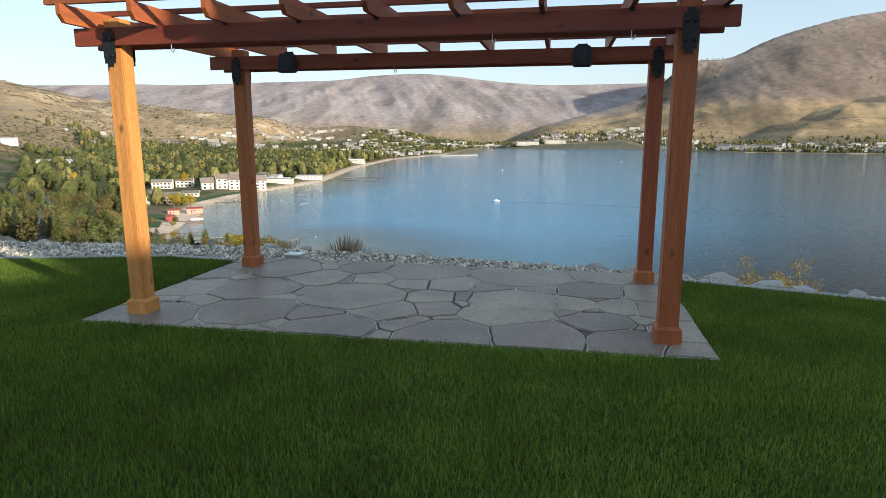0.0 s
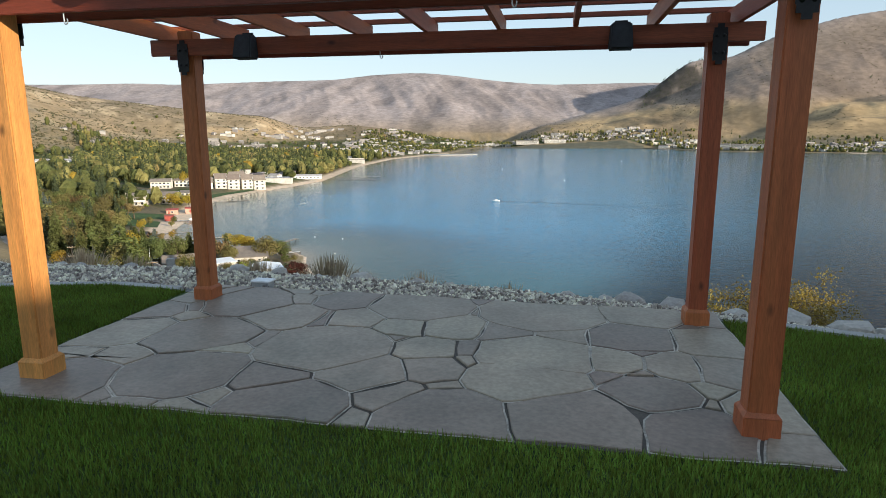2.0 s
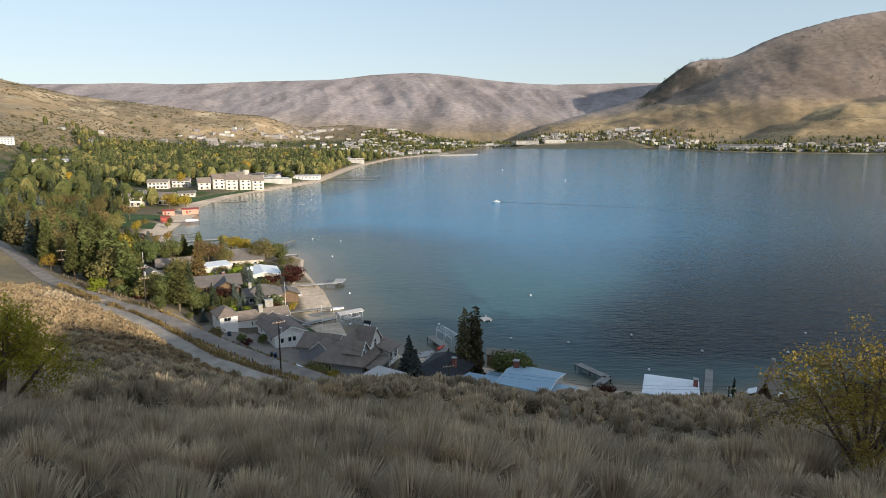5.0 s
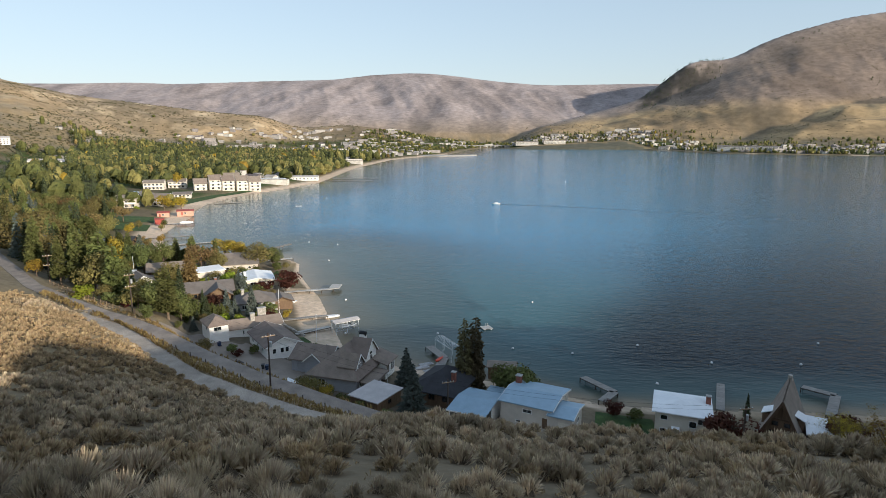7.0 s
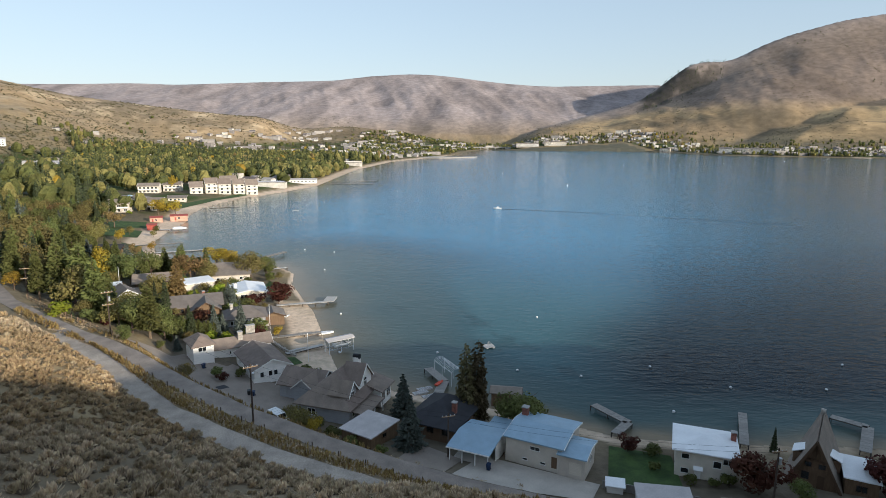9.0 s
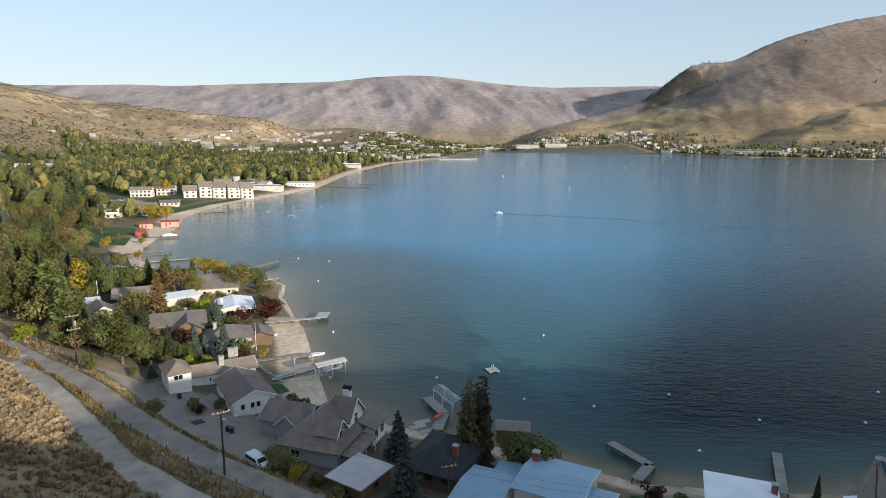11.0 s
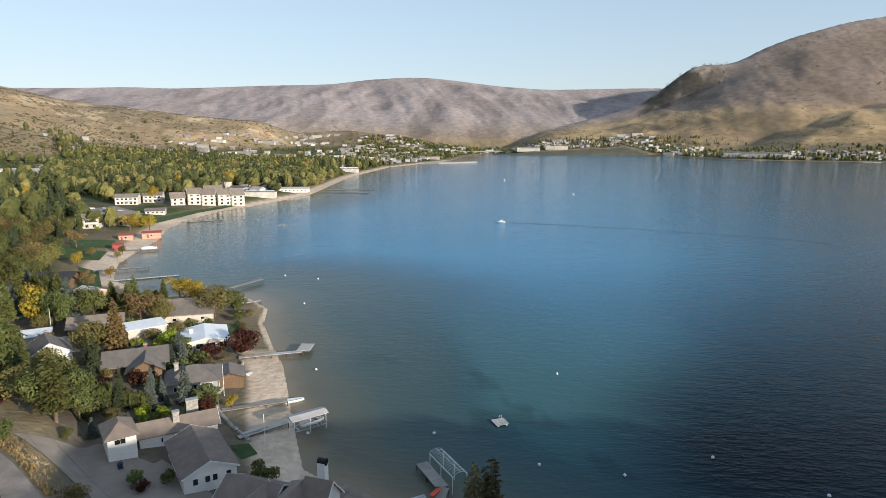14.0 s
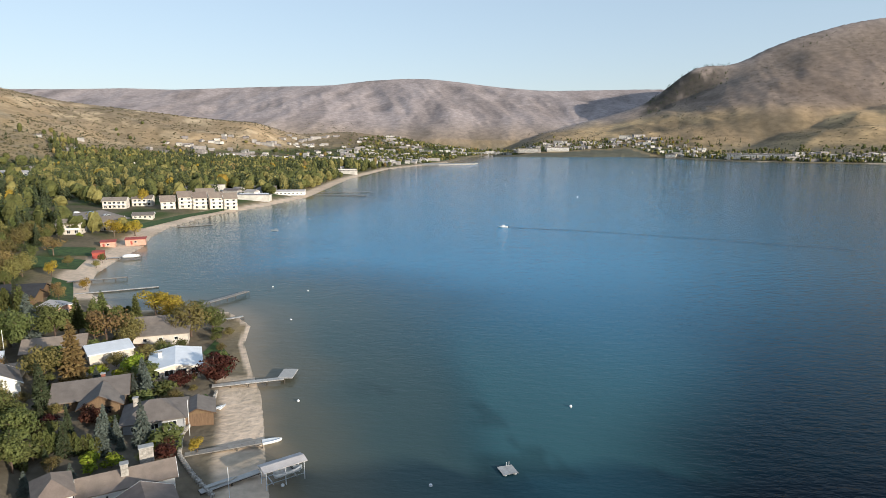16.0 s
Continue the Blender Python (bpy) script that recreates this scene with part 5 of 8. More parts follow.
def scatter_brush():
    r = np.random.default_rng(77)
    kinds = {"sage": [[], [], 0], "sage_dark": [[], [], 0], "straw": [[], [], 0]}

    def sprigs(store, centres, radius, tall, n, width):
        m = len(centres)
        c = np.repeat(centres, n, 0)
        rad, hgt = np.repeat(radius, n), np.repeat(tall, n)
        a, k = r.uniform(0, 2 * np.pi, m * n), r.uniform(0, 1, m * n)
        lean = 0.15 + 0.95 * k
        inner = c + np.stack([np.cos(a) * rad * 0.45 * k, np.sin(a) * rad * 0.45 * k, hgt * r.uniform(0.05, 0.45, m * n)], 1)
        tip = c + np.stack([np.cos(a) * rad * k * r.uniform(0.8, 1.15, m * n), np.sin(a) * rad * k * r.uniform(0.8, 1.15, m * n), hgt * np.sqrt(np.clip(1.08 - k * k * 0.8, 0.05, 1)) * r.uniform(0.75, 1.1, m * n)], 1)
        side = np.stack([-np.sin(a + 0.6), np.cos(a + 0.6), r.normal(0, 0.4, m * n)], 1) * (width * rad)[:, None]
        mid = inner * 0.35 + tip * 0.65
        verts = np.stack([inner, mid + side, tip, mid - side], 1).reshape(-1, 3)
        o = np.arange(m * n)[:, None] * 4 + store[2]
        store[0].append(verts)
        store[1].append(np.concatenate([o + [0, 1, 2], o + [0, 2, 3]]))
        store[2] += m * n * 4

    def bushes(store, centres, radius, tall, n, leaf):
        m = len(centres)
        idx = np.repeat(np.arange(m), n)
        q = r.normal(size=(m * n, 3))
        q[:, 2] = np.abs(q[:, 2]) * 0.9 - 0.1
        q /= np.linalg.norm(q, axis=1)[:, None]
        a = np.arctan2(q[:, 1], q[:, 0])
        lump = 0.82 + 0.3 * np.sin(3 * a + idx * 2.1) * np.cos(5 * q[:, 2] + idx)
        p = centres[idx] + q * (lump * r.uniform(0.62, 1.06, m * n))[:, None] * np.stack([radius, radius, tall], 1)[idx]
        v, f = leaf_quads(p, 1.0, r, 0.0, q * 1.1 + [0, 0, 0.8], 2.1) if leaf < 0.14 else leaf_quads(p, 1.15, r, 0.0, q * 0.8, 1.7, True)
        mid = np.repeat(p, 4, 0)
        v = mid + (v - mid) * np.repeat(leaf * radius[idx], 4)[:, None]
        f = f[:len(f) // 2]
        store[0].append(v)
        store[1].append(f + store[2])
        store[2] += len(v)

    n = 29000
    x, y = r.uniform(-118, 100, n), r.uniform(8, 160, n)
    x[22000:], y[22000:] = r.uniform(-118, -40, 7000), r.uniform(75, 172, 7000)
    x[:1700], y[:1700] = r.uniform(-18, 20, 1700), r.uniform(8, 27, 1700)
    keep = (y > lip_y(x) + 0.9) & (y < track_y(x) - 2.9) & (np.abs(x) < 22 + 0.86 * (y - 4))
    x, y = x[keep], y[keep]
    d = np.hypot(x, y - 10)
    thin = r.uniform(0, 1, len(x)) < np.clip(1.3 - d / 300, 0.6, 1.0) * np.where(fbm(x, y, 9, 3, 51) > 0.36, 1, 0.5)
    x, y, d = x[thin], y[thin], d[thin]
    z = height(x, y)
    size = (0.50 + 0.70 * r.uniform(0, 1, len(x)) ** 1.6) * (0.8 + 0.6 * vnoise(x, y, 9, 61)) * (0.42 + 0.44 * step(1.5, 10, y - lip_y(x)))
    c = np.stack([x, y, z - 0.05], 1)
    straw = (vnoise(x, y, 11, 65) + r.uniform(-0.25, 0.25, len(x)) + 0.40 * step(-20, -52, x)) > 0.68
    dark = r.uniform(0, 1, len(x)) < 0.34
    for lo, hi, count, width in ((0, 13, 420, 0.010), (13, 30, 300, 0.020), (30, 60, 180, 0.055), (60, 95, 96, 0.085), (95, 400, 56, 0.12)):
        band = (d >= lo) & (d < hi)
        for name, pick in (("sage", band & ~straw & ~dark), ("sage_dark", band & ~straw & dark), ("straw", band & straw)):
            if pick.any():
                low = name == "straw"
                sprigs(kinds[name], c[pick], size[pick] * (0.85 if low else 1.0), size[pick] * (0.8 if low else 1.15), count, width)
                if hi < 40:
                    bushes(kinds[name], c[pick], size[pick] * (0.75 if low else 1.0), size[pick] * (0.7 if low else 1.05), 520, 0.055)
    # the dark woody heart of each bush
    wide = size * np.where(straw, 0.42, 0.56)
    tagged(new("brush_wood", sheet("brush_wood", *domes(c, wide, wide * 1.05, r, 6, 3), "twig", True)), "dark woody stems inside the sagebrush", "sagebrush", kind="stuff")
    # bushes on the verge and on the bank below the road
    bx = r.uniform(-112, 60, 2600)
    t = r.uniform(0, 1, 2600)
    lo, hi = track_y(bx) + 2.5, road_y(bx) - 2.9
    by = np.where(r.uniform(0, 1, 2600) < 0.55, lo + (hi - lo) * t, road_y(bx) + 3.2 + 5.5 * t)
    pick = (fbm(bx, by, 6, 3, 73) > 0.45) & (np.abs(bx) < 9 + 0.82 * (by - 4)) & (bx < 10)
    bx, by = bx[pick], by[pick]
    bs = r.uniform(0.22, 0.6, len(bx))
    half = r.uniform(0, 1, len(bx)) < 0.55
    c = np.stack([bx, by, height(bx, by) - 0.05], 1)
    bushes(kinds["sage"], c[half], bs[half], bs[half], 60, 0.3)
    bushes(kinds["straw"], c[~half], bs[~half] * 0.8, bs[~half] * 0.9, 60, 0.3)
    # low dry grass between the bushes
    n = 20000
    gx, gy = r.uniform(-100, 60, n), r.uniform(12, 160, n)
    keep = (gy > lip_y(gx) + 0.9) & (gy < track_y(gx) - 2.7) & (np.abs(gx) < 8 + 0.82 * (gy - 4))
    gx, gy = gx[keep], gy[keep]
    c = np.stack([gx, gy, height(gx, gy) - 0.03], 1)
    s = r.uniform(0.12, 0.34, len(gx))
    sprigs(kinds["straw"], c, s, s * 1.1, 6, 0.12)
    tagged(new("sagebrush", sheet("sagebrush", np.concatenate(kinds["sage"][0]), np.concatenate(kinds["sage"][1]), "sage")), "grey-green sagebrush covering the dry slope", "sagebrush", kind="stuff")
    tagged(new("sagebrush", sheet("sagebrush", np.concatenate(kinds["sage_dark"][0]), np.concatenate(kinds["sage_dark"][1]), "sage_dark")), "brownish sagebrush scattered over the dry slope", "sagebrush", kind="stuff")
    tagged(new("dry_grass", sheet("dry_grass", np.concatenate(kinds["straw"][0]), np.concatenate(kinds["straw"][1]), "straw")), "straw-coloured dry grass and rabbitbrush on the slope", "dry grass", kind="stuff")
    # tall brown weeds along the road and the track
    store = [[], [], 0]
    n = 4200
    wx = r.uniform(-110, 60, n)
    pick = r.uniform(0, 1, n)
    lo, hi = track_y(wx) + 2.4, road_y(wx) - 2.8
    wy = np.where(pick < 0.66, lo + (hi - lo) * r.uniform(0, 1, n) ** 1.3, np.where(pick < 0.68, lo + (hi - lo) * 0.5, road_y(wx) + 3.2 + np.abs(r.normal(0, 2.4, n))))
    keep = (fbm(wx, wy, 8, 2, 71) > 0.42) & ~((wx > -12) & (wy > road_y(wx) - 1.0))
    wx, wy = wx[keep], wy[keep]
    c = np.stack([wx, wy, height(wx, wy) - 0.05], 1)
    sprigs(store, c, r.uniform(0.2, 0.45, len(wx)), r.uniform(0.45, 1.25, len(wx)), 16, 0.10)
    tagged(new("roadside_weeds", sheet("roadside_weeds", np.concatenate(store[0]), np.concatenate(store[1]), "weed")), "tall brown dry weeds along the road verge", "weeds", kind="stuff")


scatter_brush()


# ---- woods and gardens of the town, too many to count ----
def scatter_woods():
    r = np.random.default_rng(99)
    n = 58000
    y = 235 * (2550 / 235) ** r.uniform(0, 1, n) ** 0.8
    u = r.uniform(-0.84, 0.86, n)
    y[:20000] = r.uniform(1400, 2450, 20000)
    u[:20000] = r.uniform(-0.15, 0.80, 20000)
    y[20000:34000], u[20000:34000] = r.uniform(650, 1350, 14000), r.uniform(-0.62, -0.10, 14000)
    x = u * y
    d = inland(x, y)
    z = height(x, y, d)
    cover = fbm(x, y, 130, 4, 81)
    flat = (d > 17) & (d < 900) & (z < 8) & (z > -51)
    want = np.where(y < 420, 0.72, np.where(y < 1000, 0.46, np.where(u > -0.3, 0.46, 0.6))) * step(0.30, 0.52, cover)
    want = np.where(u > 0.03, 0.46 * step(360, 40, d), want)
    want = np.where((d < 60) & (u < 0.03), want * 0.55, want)
    hills = (z >= -25) & (u < -0.2) & (y > 500)
    want = np.where(hills, 0.16 * step(0.5, 0.6, cover) * step(60, -25, z), want)
    flat = flat | (hills & (z < 60))
    # open ground: beaches, lawns, car parks, the near gardens
    clear = ((x > -215) & (x < -60) & (y < 330)) | ((np.abs(x + 245) < 60) & (np.abs(y - 510) < 62)) | ((x > -196) & (y > 395) & (y < 640) & (x < -140)) | ((np.abs(x + 190) < 30) & (np.abs(y - 385) < 45))
    near_hill = (y < road_y(x) + 13)
    keep = flat & ~clear & ~near_hill & (r.uniform(0, 1, n) < want)
    x, y, z, u = x[keep], y[keep], z[keep], u[keep]
    pick = r.uniform(0, 1, len(x))
    tone = vnoise(x, y, 60, 83)
    mats = np.select([pick < 0.44, pick < 0.75, pick < 0.935, pick < 0.97, pick < np.where(y < 800, 0.988, 0.978)], [0, 1, 2, 3, 4], 1)
    mats = np.where((mats == 3) & (tone < 0.45), 1, mats)
    names = ("leaf_dark", "leaf_green", "leaf_olive", "leaf_rust", "leaf_gold")
    wide = r.uniform(5.5, 10.5, len(x)) * np.where(y < 1000, 1.6, 1.25) * np.where(mats == 0, 0.6, 1.0) * np.where(y > 1100, 0.9, 1.0)
    tall = np.where(mats == 0, r.uniform(9, 17, len(x)), r.uniform(6, 14, len(x))) * np.where(y > 1300, 0.95, np.where(y > 420, np.where(mats == 0, 1.45, 1.35), 1.15))
    tall = np.where(u > 0.03, tall * 0.95, np.where(y > 1350, tall * 0.8, tall))
    wide = np.where(u > 0.03, wide * 0.9, wide)
    for k, name in enumerate(names):
        vs, fs, base = [], [], 0
        for lo, hi, count, size in ((0, 430, 460, 0.72), (430, 700, 210, 0.95), (700, 1150, 70, 1.3), (1150, 4000, 20, 2.0)):
            band = np.where((mats == k) & (y >= lo) & (y < hi))[0]
            if not len(band):
                continue
            m = len(band)
            idx = np.repeat(band, count)
            a = r.uniform(0, 2 * np.pi, m * count)
            if k == 0:
                t = 1 - np.sqrt(r.uniform(0, 1, m * count))
                reach = wide[idx] / 2 * (1 - t) ** 0.85 * r.uniform(0.6, 1.05, m * count)
                p = np.stack([x[idx] + np.cos(a) * reach, y[idx] + np.sin(a) * reach, z[idx] + tall[idx] * (0.04 + 0.96 * t) - reach * 0.2], 1)
                out = np.stack([np.cos(a), np.sin(a), -0.4 + 0 * a], 1)
            else:
                q = r.normal(size=(m * count, 3))
                q /= np.linalg.norm(q, axis=1)[:, None]
                lump = 0.78 + 0.30 * np.sin(3 * np.arctan2(q[:, 1], q[:, 0]) + idx * 1.7) * np.cos(4 * q[:, 2] + idx)
                q2 = q * (lump * r.uniform(0.75, 1.05, m * count))[:, None]
                p = np.stack([x[idx] + q2[:, 0] * wide[idx] / 2, y[idx] + q2[:, 1] * wide[idx] / 2, z[idx] + tall[idx] * (0.52 + 0.48 * q2[:, 2])], 1)
                out = q
            v, f = leaf_quads(p, size, r, 0.2, out, 1.5, True)
            vs.append(v), fs.append(f + base)
            base += len(v)
            if k > 0:
                v, f = domes(np.stack([x[band], y[band], z[band] + tall[band] * 0.5], 1), wide[band] * 0.42, tall[band] * 0.45, r, 8, 4, -0.85, 0.2)
                vs.append(v), fs.append(f + base)
                base += len(v)
        if vs:
            tagged(new("town_woods", sheet("town_woods", np.concatenate(vs), np.concatenate(fs), name)), "mixed autumn trees and conifers filling the lakeside town", "woods", kind="stuff")
    # pines scattered on the right-hand hill
    n = 2600
    y = r.uniform(1750, 3000, n)
    u = r.uniform(0.27, 0.78, n) - 0.025
    x = u * y
    z = height(x, y)
    dense = ((u + 0.025 > 0.315) & (u + 0.025 < 0.435) & (y > 2780)) | ((vnoise(x, y, 160, 91) > 0.82) & (r.uniform(0, 1, n) < 0.3))
    keep = (z > 60) & dense
    x, y, z = x[keep], y[keep], z[keep]
    idx = np.repeat(np.arange(len(x)), 14)
    t = 1 - np.sqrt(r.uniform(0, 1, len(idx)))
    a = r.uniform(0, 2 * np.pi, len(idx))
    reach = 3.2 * (1 - t)
    p = np.stack([x[idx] + np.cos(a) * reach, y[idx] + np.sin(a) * reach, z[idx] + 13 * t], 1)
    tagged(new("hill_pines", sheet("hill_pines", *leaf_quads(p, 2.2, r, 0.1), "leaf_dark")), "scattered dark pines on the far hill", "woods", kind="stuff")


def scatter_scrub():
    r = np.random.default_rng(55)
    n = 44000
    y = 420 * (3000 / 420) ** r.uniform(0, 1, n)
    u = np.where(r.uniform(0, 1, n) < 0.6, r.uniform(-0.84, -0.15, n), r.uniform(0.1, 0.86, n))
    x = u * y
    z = height(x, y)
    keep = (z > np.where(u < 0, -38, -20)) & (fbm(x, y * 0.6, 110, 4, 131) > np.where(u < 0, 0.42, 0.48)) & (r.uniform(0, 1, n) < 0.75)
    x, y, z = x[keep], y[keep], z[keep]
    idx = np.repeat(np.arange(len(x)), 9)
    size = r.uniform(1.0, 2.6, len(x)) * np.clip(y / 1400, 0.5, 1.25)
    q = r.normal(size=(len(idx), 3)) * size[idx, None] * [0.75, 0.6, 0.35]
    p = np.stack([x[idx], y[idx], z[idx] + 0.4], 1) + np.abs(q) * [0, 0, 1] + q * [1, 1, 0]
    v, f = leaf_quads(p, 1.5, r, 0.3)
    tagged(new("hill_scrub", sheet("hill_scrub", v, f, "scrub")), "low dark scrub dotted over the dry hills", "scrub", kind="stuff")


scatter_woods()
scatter_scrub()

# ---- houses ----
SIDES = {"S": (0, -1), "N": (0, 1), "E": (1, 0), "W": (-1, 0)}


def wall_point(side, w, d, u, z, depth=0.0):
    """A place on a wall: u to the right as seen from outside, depth inwards."""
    if side == "S":
        return (u, -d / 2 + depth, z)
    if side == "N":
        return (-u, d / 2 - depth, z)
    if side == "E":
        return (w / 2 - depth, u, z)
    return (-w / 2 + depth, -u, z)


def wall_block(g, side, w, d, u0, u1, z0, z1, t0, t1):
    a = [wall_point(side, w, d, u0, z0, t0), wall_point(side, w, d, u1, z0, t0), wall_point(side, w, d, u1, z0, t1), wall_point(side, w, d, u0, z0, t1)]
    b = [(x, y, z1) for x, y, _ in a]
    g.hexa(a + b)


def pierced(side, w, d, us, zs, holes, t0, t1):
    """A slab of wall in one piece with openings through it."""
    us, zs = sorted(us), sorted(zs)
    us = [a for n, a in enumerate(us) if n == 0 or a - us[n - 1] > 1e-4]
    zs = [a for n, a in enumerate(zs) if n == 0 or a - zs[n - 1] > 1e-4]
    nu, nz = len(us), len(zs)
    verts = [wall_point(side, w, d, u, z, t) for t in (t0, t1) for z in zs for u in us]
    at = lambda a, c, t: t * nu * nz + c * nu + a

    def solid(a, c):
        if not (0 <= a < nu - 1 and 0 <= c < nz - 1):
            return False
        mu, mz = (us[a] + us[a + 1]) / 2, (zs[c] + zs[c + 1]) / 2
        return not any(abs(mu - u) < ww / 2 and z < mz < z + hh for u, z, ww, hh in holes)

    faces = []
    for a in range(nu - 1):
        for c in range(nz - 1):
            if solid(a, c):
                faces += [(at(a, c, 0), at(a + 1, c, 0), at(a + 1, c + 1, 0), at(a, c + 1, 0)), (at(a, c, 1), at(a, c + 1, 1), at(a + 1, c + 1, 1), at(a + 1, c, 1))]
                for open_, p, q in ((solid(a - 1, c), (a, c + 1), (a, c)), (solid(a + 1, c), (a + 1, c), (a + 1, c + 1)), (solid(a, c - 1), (a, c), (a + 1, c)), (solid(a, c + 1), (a + 1, c + 1), (a, c + 1))):
                    if not open_:
                        faces.append((at(*q, 0), at(*p, 0), at(*p, 1), at(*q, 1)))
    used = sorted({n for f in faces for n in f})
    spot = {n: m for m, n in enumerate(used)}
    return Geo().add([verts[n] for n in used], [tuple(spot[n] for n in f) for f in faces])


def pierced_wall(side, w, d, h, holes, thick=0.18):
    length = w if side in "SN" else d - 2 * thick
    us, zs = {-length / 2, length / 2}, {-0.7, h}
    for u, z, ww, hh in holes:
        us |= {u - ww / 2, u + ww / 2}
        zs |= {z, z + hh}
    return pierced(side, w, d, us, zs, holes, 0.0, thick)


def add_window(ob, side, w, d, u, z, ww, hh, trim):
    f, lights = 0.09, max(1, round(ww / 0.8))
    each = (ww - 0.06 * (lights - 1)) / lights
    holes = [(u - ww / 2 + each / 2 + k * (each + 0.06), z, each, hh) for k in range(lights)]
    us = {u - ww / 2 - f, u + ww / 2 + f} | {a + b * each / 2 for a, _, _, _ in holes for b in (-1, 1)}
    g = pierced(side, w, d, us, {z - f, z, z + hh, z + hh + f}, holes, -0.045, 0.03)
    win = part("window", g, trim, ob)
    pane = Geo()
    wall_block(pane, side, w, d, u - ww / 2, u + ww / 2, z, z + hh, 0.06, 0.09)
    part("pane", pane, "glass", win, "dark window pane")


def add_door(ob, side, w, d, u, z, ww, hh, mat, name="door"):
    g = Geo()
    wall_block(g, side, w, d, u - ww / 2, u + ww / 2, z, z + hh, 0.05, 0.10)
    rows = 4 if name == "garage_door" else 2
    for k in range(rows):
        wall_block(g, side, w, d, u - ww / 2 + 0.1, u + ww / 2 - 0.1, z + hh * (k + 0.12) / rows, z + hh * (k + 0.88) / rows, 0.035, 0.05)
    door = part(name, g, mat, ob)
    if name == "door":
        p = wall_point(side, w, d, u + ww / 2 - 0.12, z + 1.0, 0.03)
        part("door_handle", Geo().ball(p, 0.04, 0.04, 0.04, 5, 8), "iron", door)


def roof_slabs(roof, w, d, h, rise, over, thick=0.2):
    x, y = w / 2 + over, d / 2 + over
    if roof == "flat":
        return [[(-x, -y, h + thick), (x, -y, h + thick), (x, y, h + thick + rise), (-x, y, h + thick + rise)]]
    if roof == "gable":
        drop = h - rise * over / (d / 2) + thick
        top = h + rise + thick
        return [[(-x, -y, drop), (x, -y, drop), (x, 0, top), (-x, 0, top)], [(-x, 0, top), (x, 0, top), (x, y, drop), (-x, y, drop)]]
    if roof == "gable_y":
        drop = h - rise * over / (w / 2) + thick
        top = h + rise + thick
        return [[(-x, y, drop), (-x, -y, drop), (0, -y, top), (0, y, top)], [(0, y, top), (0, -y, top), (x, -y, drop), (x, y, drop)]]
    drop, top = h - rise * over / (min(w, d) / 2) + thick, h + rise + thick
    if w >= d:
        k = x - y
        a, b = (-k, 0, top), (k, 0, top)
        return [[(-x, -y, drop), (x, -y, drop), b, a], [(x, -y, drop), (x, y, drop), b], [(x, y, drop), (-x, y, drop), a, b], [(-x, y, drop), (-x, -y, drop), a]]
    k = y - x
    a, b = (0, -k, top), (0, k, top)
    return [[(-x, -y, drop), (x, -y, drop), a], [(x, -y, drop), (x, y, drop), b, a], [(x, y, drop), (-x, y, drop), b], [(-x, y, drop), (-x, -y, drop), a, b]]


